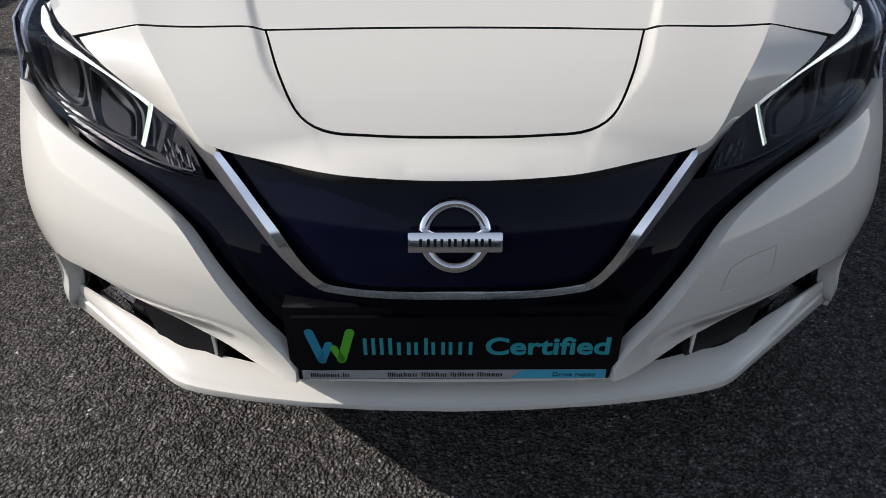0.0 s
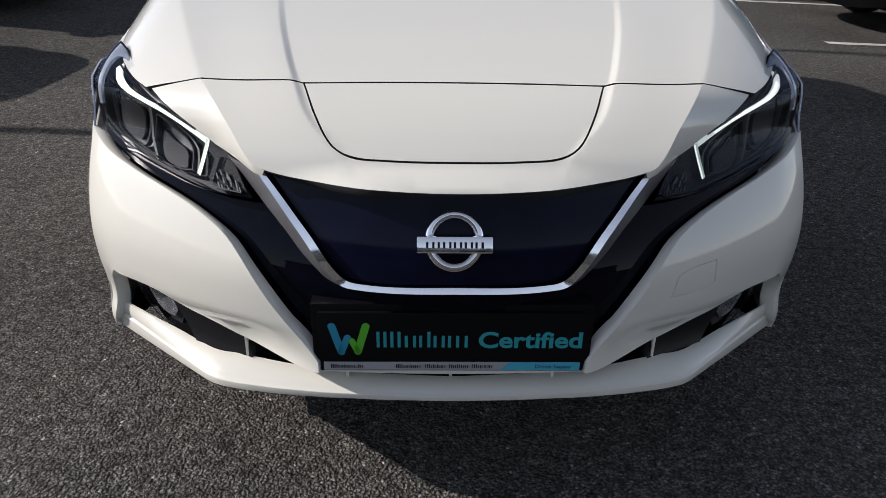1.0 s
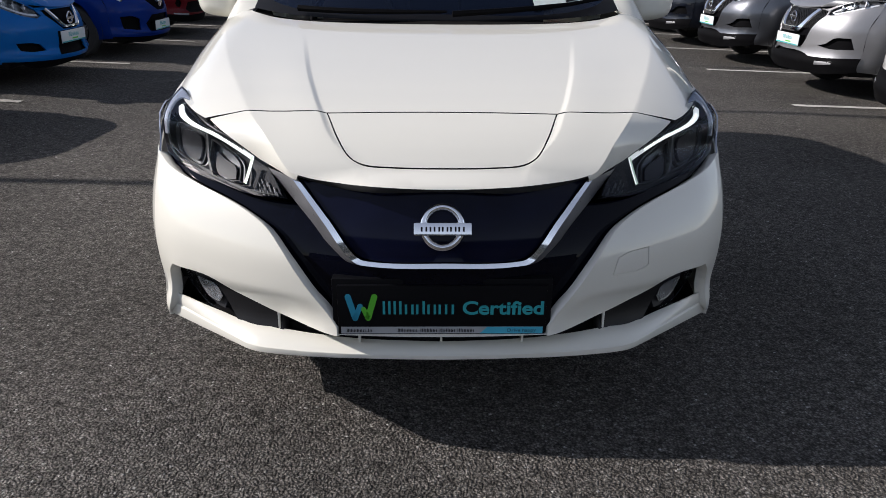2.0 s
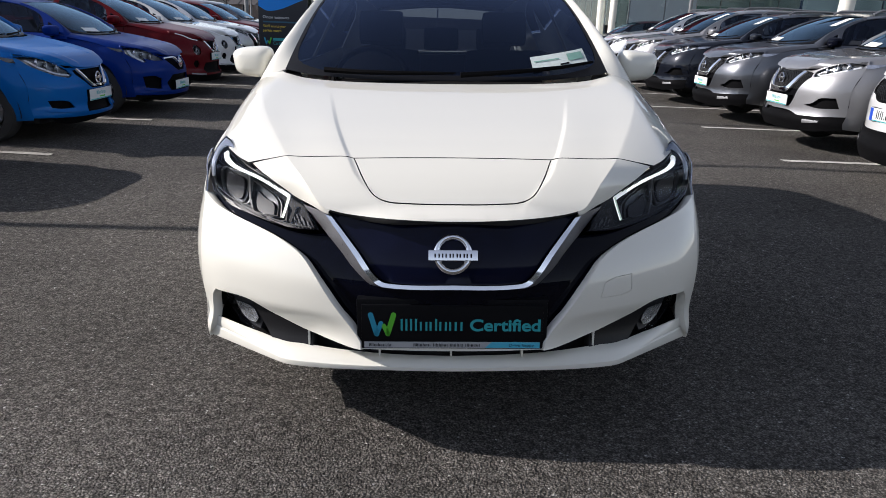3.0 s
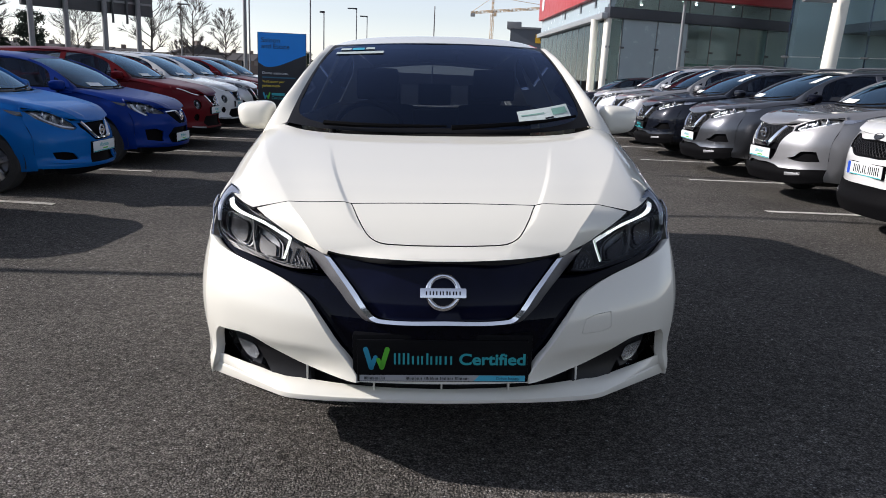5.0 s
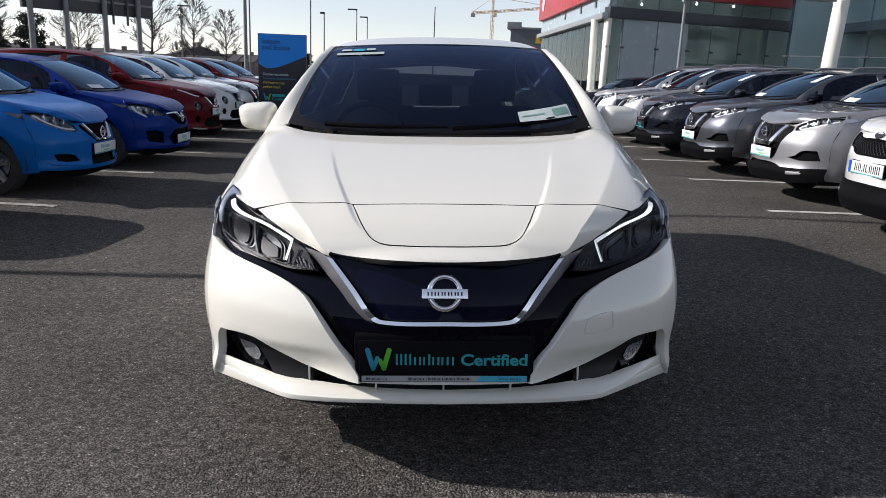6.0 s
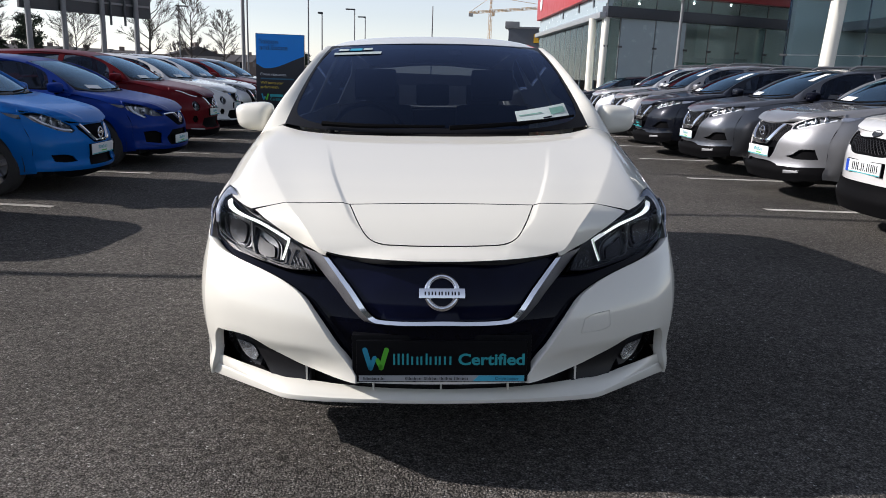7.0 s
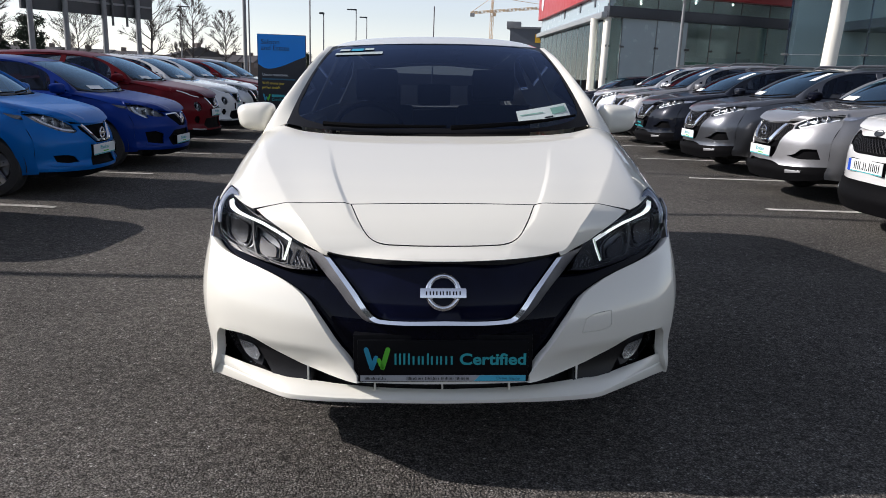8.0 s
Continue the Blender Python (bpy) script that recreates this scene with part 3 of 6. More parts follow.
    for s in (-1, 1):
        part("tail_lamp", sheet([(s * 0.61, 0.64), (s * 0.705, 0.66), (s * 0.715, 1.0), (s * 0.69, 0.97)], sh.rear, 0.1, flip=True, off=0.002), TAIL, car)
    # inside
    fl = sh.point(0, 0, 0.30).z
    zc = sh.point(0, 1.12, 1.045).z
    bm = bmesh.new()
    box(bm, (-0.70 * sh.kw, 1.25 * sh.kl, zc - 0.30), (0.70 * sh.kw, 1.72 * sh.kl, zc - 0.035), 0.05)
    part("dashboard", bm, CABIN, car)
    boxpart("cabin_floor", (-0.72 * sh.kw, 0.55 * sh.kl, fl - 0.04), (0.72 * sh.kw, 4.3 * sh.kl, fl), CABIN, car)
    for s in (-1, 1):
        bm = bmesh.new()
        x = s * 0.36 * sh.kw
        y = 2.35 * sh.kl
        m = Matrix.Translation((x, y, fl + 0.25)) @ Matrix.Rotation(radians(-14), 4, "X")
        box(bm, (-0.24, -0.45, -0.20), (0.24, 0.05, 0.05), 0.05, Matrix.Translation((x, y, fl + 0.25)))
        box(bm, (-0.23, 0.0, 0.0), (0.23, 0.14, 0.62), 0.06, m)
        box(bm, (-0.13, 0.02, 0.65), (0.13, 0.11, 0.84), 0.04, m)
        part("front_seat", bm, SEAT, car)
    bm = bmesh.new()
    y = 3.25 * sh.kl
    box(bm, (-0.6 * sh.kw, y - 0.45, fl), (0.6 * sh.kw, y + 0.05, fl + 0.30), 0.05)
    box(bm, (-0.6 * sh.kw, y, fl + 0.2), (0.6 * sh.kw, y + 0.16, fl + 0.80), 0.06)
    for x in (-0.36, 0, 0.36):
        box(bm, (x - 0.12, y + 0.03, fl + 0.82), (x + 0.12, y + 0.11, fl + 0.97), 0.03)
    part("rear_seat", bm, SEAT, car)
    bm = bmesh.new()
    side = -1 if rhd else 1
    hub = Vector((side * 0.36 * sh.kw, 1.80 * sh.kl, zc - 0.06))
    m = Matrix.Translation(hub) @ Matrix.Rotation(radians(68), 4, "X")
    ring = [m @ Vector((0.185 * math.cos(a), 0.185 * math.sin(a), 0)) for a in (2 * math.pi * k / 28 for k in range(29))]
    tube(bm, ring, 0.015, 8)
    box(bm, (-0.18, -0.025, -0.01), (0.18, 0.025, 0.01), 0.008, m)
    box(bm, (-0.07, -0.07, -0.03), (0.07, 0.07, 0.015), 0.015, m)
    part("steering_wheel", bm, CABIN, car)
    part("inner_mirror", box(bmesh.new(), (-0.11, 2.03 * sh.kl, sh.point(0, 2, 1.41).z - 0.03), (0.11, 2.06 * sh.kl, sh.point(0, 2, 1.41).z + 0.03), 0.02), CABIN, car)
    # wipers
    for a, b in (((-0.50, 0.002), (0.03, 0.012)), ((0.05, 0.0), (0.62, 0.055))):
        q = [(((a[0] + (b[0] - a[0]) * t) / 0.672 + 1) / 2, a[1] + (b[1] - a[1]) * t) for t in (0, 0.25, 0.5, 0.75, 1)]
        pts = [Vector(p) + Vector((0, -0.012, 0.024)) for p in screen(np.array(q))]
        part("wiper", tube(bmesh.new(), pts, [0.012, 0.011, 0.010, 0.008, 0.006], 6), PLASTIC, car)
    # cowl between hood and glass
    def cowl(uv):
        u, v = uv[:, 0] * 2 - 1, uv[:, 1]
        x = u * 0.66
        y = 1.085 + 0.10 * x**2 + 0.62 * np.abs(x) ** 4 + 0.07 * v
        return sh.out(x, y, hood_z(x * 0.9, y) - 0.018)
    part("cowl", patch(cowl, 24, 2), PLASTIC, car)
    for s in (-1, 1):
        part("cowl_end", sheet([(s * 0.60, 1.13), (s * 0.70, 1.24), (s * 0.72, 1.30), (s * 0.72, 1.40), (s * 0.70, 1.42), (s * 0.62, 1.30)], sh.hood, 0.05, thick=0.01, off=-0.010), PLASTIC, car)
        part("pillar_foot", sheet([(s * 0.69, 1.282), (s * 0.735, 1.305), (s * 0.77, 1.330), (s * 0.81, 1.352), (s * 0.81, 1.48), (s * 0.69, 1.44)], sh.hood, 0.03, thick=0.01, off=-0.001), paint_mat, car)
    return screen


def door_mirror(sh, car, s, paint_mat, y=1.50, z=1.075, out=0.0):
    """A painted shell with a dark glass side and a foot."""
    c = sh.point(s * 0.862, y, z + 0.018) + Vector((s * out, 0, 0))
    bm = bmesh.new()
    bmesh.ops.create_icosphere(bm, subdivisions=4, radius=1)
    for v in bm.verts:
        p = v.co
        sq = lambda t, e: math.copysign(abs(t) ** e, t)
        x, y_, z_ = sq(p.x, 0.56), sq(p.y, 0.85), sq(p.z, 0.54)
        if y_ > 0.35:
            y_ = 0.35
        w = 0.089 * (1 + 0.10 * z_)
        v.co = (x * w, y_ * 0.085 - 0.02 * x * s * -1, z_ * (0.066 - 0.008 * x * s) + 0.006)
    shell = part("mirror_shell", bm, paint_mat, car)
    shell.location = c
    bm = bmesh.new()
    box(bm, (-0.07, 0.029, -0.045), (0.07, 0.034, 0.05), 0.004)
    part("mirror_glass", bm, CHROME, shell)
    bm = bmesh.new()
    tube(bm, [(-s * 0.04, 0.0, -0.045), (-s * 0.07, 0.01, -0.07), (-s * 0.12, 0.03, -0.075)], [0.03, 0.028, 0.025], 10)
    part("mirror_foot", bm, PLASTIC, shell)


def body(sh, car, paint_mat, step, wide_hood=False):
    """Sides, doors, sills, wheels and underbody, and the hood where it is plain."""
    y0 = lambda z: float(front_y(0.80, min(z, 0.86)))
    top = lambda y: float(hood_z(0.808, y)) - 0.002
    fw = 0.985 if wide_hood else 1.0 if sh.wheel > 0.33 else 0.93
    for s in (-1, 1):
        S, fl = sh.side(s), s < 0
        zs = [0.29, 0.40, 0.55, 0.70, 0.80, 0.845]
        fender = [(y0(z) + 0.001 + (0.036 * float(sstep((0.50 - z) / 0.22)) if wide_hood else 0), z) for z in zs] + [(y, top(y)) for y in (0.66, 0.80, 0.95, 1.1, 1.25, 1.345)] + [(1.345, 0.24), (1.342 if wide_hood else 1.29, 0.24)]
        fender += sh.arch(fw, 0.035, -8, 188) + [(fw - 0.37, 0.24), (y0(0.27) + (0.036 if wide_hood else 0), 0.255)]
        if wide_hood:
            # the lamp turns the corner: the fender starts behind it
            fender = fender[:3] + [(y0(0.715) + 0.001, 0.715), (0.525, 0.728), (0.585, 0.775), (0.635, 0.825)] + fender[6:]
            lamp_side = [(y0(0.72) + 0.001, 0.722), (y0(0.78), 0.78), (y0(0.83), 0.83), (0.60, 0.848), (0.63, 0.823), (0.58, 0.777), (0.522, 0.731)]
            part("lamp_side", sheet(lamp_side, S, 0.03, thick=0.004, flip=fl, off=-0.002), CLEAR_SIDE, car, "clear outer side of the headlamp")
        part("fender", sheet(fender, S, step, flip=fl, corner=35), paint_mat, car)
        ed = smooth_loop([(0.628, 0.352), (0.695, 0.47), (0.735, 0.62), (0.758, 0.78), (0.762, 0.95), (0.752, 1.15), (0.735, 1.30)], 0.06, closed=False)
        shoulder = [(s * (x + 0.002), y) for x, y in ed] + [(s * 0.812, 1.345), (s * 0.812, 0.95), (s * 0.812, 0.72), (s * 0.79, 0.60), (s * 0.755, 0.53), (s * 0.70, 0.45)]
        if not wide_hood:
            part("fender_top", sheet(shoulder, sh.hood, step), paint_mat, car)
        belt = lambda y: 1.0 + 0.02 * (y - 1.35)
        door = [(1.352, 0.24), (2.47, 0.24), (2.495, 0.5), (2.50, belt(2.5)), (2.0, belt(2.0)), (1.352, belt(1.35))]
        d = part("front_door", sheet(door, S, step * 1.5, flip=fl, corner=35), paint_mat, car)
        h = sh.point(s * 0.90, 2.30, 0.86)
        part("door_handle", box(bmesh.new(), h - Vector((0.022, 0.10, 0.015)), h + Vector((0.022, 0.10, 0.015)), 0.012), paint_mat, d)
        ra = sh.arch(3.63, 0.035, 100, 188)
        door = [(2.507, 0.24)] + [(3.24, 0.24)] + [(y, z) for y, z in reversed(ra) if y < 3.40 and z > 0.25] + [(3.45, 0.80), (3.50, belt(3.5)), (3.0, belt(3)), (2.507, belt(2.5))]
        d = part("rear_door", sheet(door, S, step * 1.5, flip=fl, corner=35), paint_mat, car)
        h = sh.point(s * 0.90, 3.28, 0.88)
        part("door_handle", box(bmesh.new(), h - Vector((0.022, 0.10, 0.015)), h + Vector((0.022, 0.10, 0.015)), 0.012), paint_mat, d)
        q = [(3.46, 0.80), (3.51, belt(3.5)), (4.0, belt(4)), (4.36, belt(4.36)), (4.37, 0.6), (4.37, 0.26), (4.02, 0.26)] + [p for p in sh.arch(3.63, 0.035, -8, 125) if p[1] > 0.2]
        part("rear_wing", sheet(q, S, step * 1.5, flip=fl, corner=35), paint_mat, car)
        if wide_hood:
            part("wheel_deflector", sheet([(0.39, 0.28), (0.40, 0.262), (0.45, 0.246), (0.56, 0.19), (0.66, 0.18), (0.67, 0.28)], S, 0.04, thick=0.03, flip=fl, off=-0.035), PLASTIC, car)
        sill = [(1.30, 0.19), (3.25, 0.19), (3.25, 0.238), (1.30, 0.238)]
        part("sill", sheet(sill, S, 0.2, flip=fl, off=-0.01), PLASTIC, car)
        for y in (fw, 3.63):
            wheel(sh, car, y, s)
            bm = bmesh.new()
            c = sh.point(s * 0.66, y, 0)
            bmesh.ops.create_cone(bm, cap_ends=True, segments=24, radius1=sh.wheel + 0.05, radius2=sh.wheel + 0.05, depth=0.36, matrix=Matrix.Translation((c.x, c.y, sh.wheel)) @ Matrix.Rotation(radians(90), 4, "Y"))
            for f in [f for f in bm.faces if f.normal.x * s > 0.5]:
                bm.faces.remove(f)
            bmesh.ops.bisect_plane(bm, geom=bm.verts[:] + bm.edges[:] + bm.faces[:], plane_co=(0, 0, sh.wheel * 0.85), plane_no=(0, 0, -1), clear_outer=True)
            part("wheel_housing", bm, HOLE, car)
    bm = bmesh.new()
    lo, hi = sh.point(-0.66, 0.42, 0.20), sh.point(0.66, 4.30, 0.28)
    box(bm, lo, hi)
    part("underbody", bm, HOLE, car, smooth=False)
    lo, hi = sh.point(-0.55, 0.44, 0.30), sh.point(0.55, 1.08, 0.70)
    part("bulkhead", box(bmesh.new(), lo, hi), HOLE, car, smooth=False)


HOOD_BACK = [(0.735, 1.30), (0.70, 1.28), (0.66, 1.235), (0.58, 1.165), (0.46, 1.118), (0.25, 1.092), (0, 1.085)]
HOOD_SIDE = [(0.628, 0.352), (0.695, 0.47), (0.735, 0.62), (0.758, 0.78), (0.762, 0.95), (0.752, 1.15)]


def car_root(name, x, y, turn, label, group=""):
    car = new(name)
    car.matrix_basis = pose(x, y, level(x - 2.2 * math.sin(radians(turn)), y), 0, 0, turn) if turn > 10 or turn < -10 else SLOPE @ pose(x, y, 0, 0, 0, turn)
    tagged(car, label, "car", group)
    return car


def letters_as_bars(car, parent, x0, x1, z0, z1, y, mat, word, name="word_bar"):
    """A brand word as plain bars of its letters' widths."""
    wide = {"i": 0.45, "r": 0.7, "M": 1.5, ".": 0.4, " ": 0.7}
    tall = {"M": 1.0, "d": 1.0, "i": 1.0, "N": 1.0, ".": 0.2}
    strokes = {"i": 1, "r": 1, "M": 3, ".": 1}
    total = sum(wide.get(c, 1.0) + 0.28 for c in word) - 0.28
    k, x = (x1 - x0) / total, x0
    for c in word:
        w = wide.get(c, 1.0) * k
        n = strokes.get(c, 2)
        t = min(w, 0.27 * k)
        for i in range(n if c != " " else 0):
            a = x + (w - t) * (i / (n - 1) if n > 1 else 0.5)
            h = tall.get(c, 0.74) if not (c == "d" and i == 0) else 0.74
            boxpart(name, (a, y - 0.0008, z0), (a + t, y + 0.0004, z0 + (z1 - z0) * h), mat, parent)
        x += w + 0.28 * k


def tick_logo(parent, x0, x1, z0, z1, y):
    """Two joined ticks, the first blue-green and the second green."""
    w, h = x1 - x0, z1 - z0
    def stroke(a, b, t):
        bm = bmesh.new()
        p, q = Vector((x0 + a[0] * w, 0, z0 + a[1] * h)), Vector((x0 + b[0] * w, 0, z0 + b[1] * h))
        d = (q - p).normalized()
        n = Vector((-d.z, 0, d.x)) * t * w / 2
        vs = []
        for c, sgn in ((p, 1), (q, -1)):
            for k in range(7):
                ang = math.pi * k / 6
                vs.append(c + n * math.cos(ang) * sgn - d * math.sin(ang) * sgn * t * w / 2)
        f = bm.faces.new([bm.verts.new((v.x, y, v.z)) for v in vs])
        bm.normal_update()
        if f.normal.y > 0:
            f.normal_flip()
        return bm
    part("logo_stroke", stroke((0.09, 0.91), (0.30, 0.09), 0.19), TEAL_BLUE, parent, smooth=False)
    part("logo_stroke", stroke((0.30, 0.09), (0.46, 0.55), 0.17), TEAL_BLUE, parent, smooth=False)
    part("logo_stroke", stroke((0.56, 0.45), (0.70, 0.10), 0.16), GREEN, parent, smooth=False)
    part("logo_stroke", stroke((0.70, 0.10), (0.91, 0.91), 0.19), GREEN, parent, smooth=False)


LAMP_EDGE = [(0.366, 0.730), (0.412, 0.727), (0.45, 0.7475), (0.512, 0.783), (0.56, 0.809), (0.615, 0.8385)]


def flank(sh, s, ridge_line=((0.352, 0.130), (0.378, 0.140), (0.43, 0.205), (0.473, 0.268), (0.506, 0.3255)), low=LAMP_EDGE):
    """The turned-down flank between the hood's ridge and the headlamp."""
    A, B = smooth_loop(ridge_line, 0.01, closed=False), smooth_loop(low, 0.01, closed=False)
    def along(L, t):
        d = np.concatenate(([0], np.cumsum(np.linalg.norm(np.diff(L, axis=0), axis=1))))
        return np.stack([np.interp(t * d[-1], d, L[:, 0]), np.interp(t * d[-1], d, L[:, 1])], 1)
    def f(uv):
        a, b = along(A, uv[:, 0]), along(B, uv[:, 0])
        P = np.stack([a[:, 0], a[:, 1], hood_z(a[:, 0], a[:, 1])], 1)
        Q = np.stack([b[:, 0], front_y(b[:, 0], b[:, 1]) - 0.004, b[:, 1]], 1)
        w = sstep(uv[:, 0:1] / 0.42)
        Q = (P + np.array((0.006, 0.003, -0.013))) * (1 - w) + Q * w
        M = (P + Q) / 2 + np.array((0.002, -0.002, 0.002))
        v = uv[:, 1:2]
        R = P * (1 - v) ** 2 + M * 2 * v * (1 - v) + Q * v**2
        return sh.out(s * R[:, 0], R[:, 1], R[:, 2])
    return patch(f, 30, 6, flip=s > 0)


# ---------------------------------------------------------------- the white electric hatchback
def electric_hatchback():
    sh = Shape(tuck=0.036)
    st = 0.022
    car = car_root("electric_hatchback", 0.021, 0.84, 0.4, "pearl white electric hatchback with closed black grille and lit lamps")
    body(sh, car, WHITE, 0.03, True)
    screen = cabin(sh, car, WHITE, 0.035)
    def sticker(name, u0, u1, v0, v1, mat, skew=0.0, label="", depth=-0.004):
        def fn(uv):
            q = np.stack([u0 + (u1 - u0) * uv[:, 0], v0 + (v1 - v0) * uv[:, 1] + skew * uv[:, 0]], 1)
            return screen(q) + np.array((0, depth * 0.5, -depth))
        return part(name, patch(fn, 8, 4), mat, car, label)
    tax = sticker("paper_card", 0.765, 0.955, 0.050, 0.160, FAINT_CARD, 0.05, "white and green paper card lying behind the windscreen", -0.004)
    sticker("card_print", 0.775, 0.86, 0.116, 0.124, CARD_GREEN, 0.02, "", -0.006)
    sticker("card_print", 0.890, 0.945, 0.118, 0.172, CARD_GREEN, 0.012, "", -0.006)
    sticker("card_print", 0.858, 0.890, 0.088, 0.100, INK, 0.008, "", -0.006)
    sticker("glass_sticker", 0.050, 0.098, 0.870, 0.905, DIM_STRIP, 0, "small grey sticker")
    sticker("glass_sticker", 0.104, 0.160, 0.870, 0.910, TEAL_BLUE, 0, "small teal sticker")
    sticker("glass_sticker", 0.166, 0.208, 0.878, 0.914, DIM_STRIP, 0, "small pale sticker")
    sticker("sun_strip", 0.040, 0.255, 0.795, 0.835, DIM_STRIP, 0.012, "pale strip behind the glass")
    sticker("camera_housing", 0.56, 0.62, 0.88, 0.95, CABIN, 0, "", 0.02)
    # hood, charging lid and nose
    line = [(0.622, 0.347), (0.554, 0.335), (0.505, 0.3285), (0.404, 0.3155), (0.302, 0.3095), (0.15, 0.3105), (0, 0.311)]
    outer = [(0.77, 1.325), (0.807, 1.345), (0.808, 1.10), (0.808, 0.85), (0.800, 0.74), (0.782, 0.655), (0.755, 0.575), (0.716, 0.483), (0.665, 0.395), (0.628, 0.352)]
    hood_half = [(0, 1.085)] + list(reversed(HOOD_BACK[:-1])) + outer + line[1:]
    ys = np.arange(0.10, 1.25, 0.012)
    feature = [np.stack([sg * (CREASE(ys) + d), ys], 1)[ys < 0.95] for sg in (-1, 1) for d in (-0.003, 0.0, 0.004, 0.008, 0.012, 0.016, 0.020, 0.024)]
    feature += [np.stack([sg * (RIDGE(ys) + d), ys], 1) for sg in (-1, 1) for d in (-0.010, -0.006, -0.002, 0.002, 0.006, 0.010)]
    part("hood", sheet(mirror(hood_half), sh.hood, 0.02, thick=0.012, corner=24, lines=feature, seam=True), WHITE, car)
    lid_half = [(0, 0.130), (0.13, 0.1335), (0.195, 0.141), (0.228, 0.157), (0.262, 0.212), (0.2965, 0.3045), (0.15, 0.3055), (0, 0.306)]
    part("charging_lid", sheet(mirror(lid_half), sh.hood, 0.015, thick=0.012, corner=40, seam=True), WHITE, car)
    front_edge = [(0.0, 0.098), (0.12, 0.1015), (0.243, 0.112), (0.35, 0.130), (0.378, 0.140), (0.43, 0.205), (0.473, 0.268), (0.505, 0.324)]
    notch = [(0.3, 0.3045), (0.2655, 0.2105), (0.231, 0.1545), (0.197, 0.138), (0.13, 0.1305), (0, 0.127)]
    nose_half = front_edge + [(0.404, 0.311)] + notch
    part("nose", sheet(mirror(nose_half), sh.nose, 0.014, thick=0.02, corner=38, lines=feature, seam=True), WHITE, car)
    for s in (-1, 1):
        part("nose_flank", flank(sh, s), WHITE, car)
    # dark sheet added under the shut lines so the gaps read as shade
    part("nose_backing", sheet(mirror([(0, 0.118), (0.25, 0.13), (0.36, 0.15), (0.44, 0.225), (0.60, 0.345), (0.70, 0.50), (0.60, 0.45), (0, 0.42)]), sh.hood, 0.05, thick=0, off=-0.016), HOLE, car)
    # front panels
    F = sh.front
    def tucked(q):
        # the cheek's lower edge turns in under itself, but for the outer post
        x, z = np.abs(q[:, 0]), q[:, 1]
        d = 0.042 * sstep((0.46 - z) / 0.10) * sstep((x - 0.26) / 0.17) * (1 - sstep((x - 0.68) / 0.08)) + 0.036 * sstep((0.50 - z) / 0.22) * sstep((x - 0.72) / 0.06)
        return sh.front(q) + np.stack([0 * d, d, 0 * d], 1)
    def grille_y(x, z):
        # the grille and its vee stand more upright than the cheeks
        return front_y(x, z) - 0.042 * np.clip((z - 0.56) / 0.17, 0, 1) + 0.022
    Fc = lambda q: sh.front(q) + np.array((0, 0.022, -0.005))
    Fg = lambda q: np.stack([q[:, 0], grille_y(q[:, 0], q[:, 1]), q[:, 1] - 0.005], 1)
    cheek_top = [(0.266, 0.370), (0.274, 0.384), (0.35, 0.485), (0.405, 0.566), (0.44, 0.606), (0.50, 0.638), (0.57, 0.660), (0.67, 0.682), (0.76, 0.706), (0.80, 0.728)]
    cheek_low = [(0.80, 0.268), (0.793, 0.270), (0.774, 0.336), (0.762, 0.42), (0.745, 0.446), (0.62, 0.445), (0.538, 0.408), (0.433, 0.368), (0.30, 0.352), (0.266, 0.350)]
    towlid = [(0.432, 0.489), (0.444, 0.535), (0.47, 0.545), (0.535, 0.5495), (0.538, 0.50), (0.53, 0.494)]
    for s in (-1, 1):
        f = (lambda p: p) if s > 0 else flipx
        hole = [f(towlid)] if s > 0 else []
        cheek = part("bumper_cheek", sheet(f(cheek_top + cheek_low), tucked, st, holes=hole, thick=0.03, corner=38), WHITE, car)
        if s > 0:
            part("towing_cover", sheet([(0.485 + (x - 0.485) * 0.95, 0.52 + (z - 0.52) * 0.93) for x, z in towlid], F, 0.03, thick=0.006), WHITE, cheek)
    upper = [(0.80, 0.735), (0.768, 0.732), (0.715, 0.711), (0.60, 0.690), (0.495, 0.676), (0.40, 0.674), (0.385, 0.69), (0.412, 0.722), (0.30, 0.722), (0, 0.722)]
    part("black_front_panel", sheet(mirror([(0, 0.372), (0.274, 0.384)] + [(x + 0.0015, z + 0.0015) for x, z in cheek_top[2:]] + upper[1:]), Fc, 0.025, thick=0.012, off=-0.020, corner=38), BLACK_GLOSS, car, "gloss black plastic")
    grille_half = [(0, 0.557), (0.178, 0.556), (0.200, 0.560), (0.214, 0.568), (0.274, 0.643), (0.368, 0.744), (0, 0.746)]
    part("grille_panel", sheet(mirror(grille_half), Fg, 0.025, thick=0.008, off=-0.004, corner=38), NAVY, car, "dark navy closed grille panel with fine relief")
    v_in = [(0.360, 0.736), (0.274, 0.642), (0.214, 0.567), (0.200, 0.5585), (0.180, 0.556), (0, 0.5575)]
    v_mid = [(0.375, 0.736), (0.289, 0.637), (0.227, 0.559), (0.210, 0.5485), (0.186, 0.5455), (0, 0.546)]
    v_out = [(0.446, 0.742), (0.330, 0.629), (0.249, 0.540), (0.225, 0.5325), (0.19, 0.530), (0, 0.5325)]
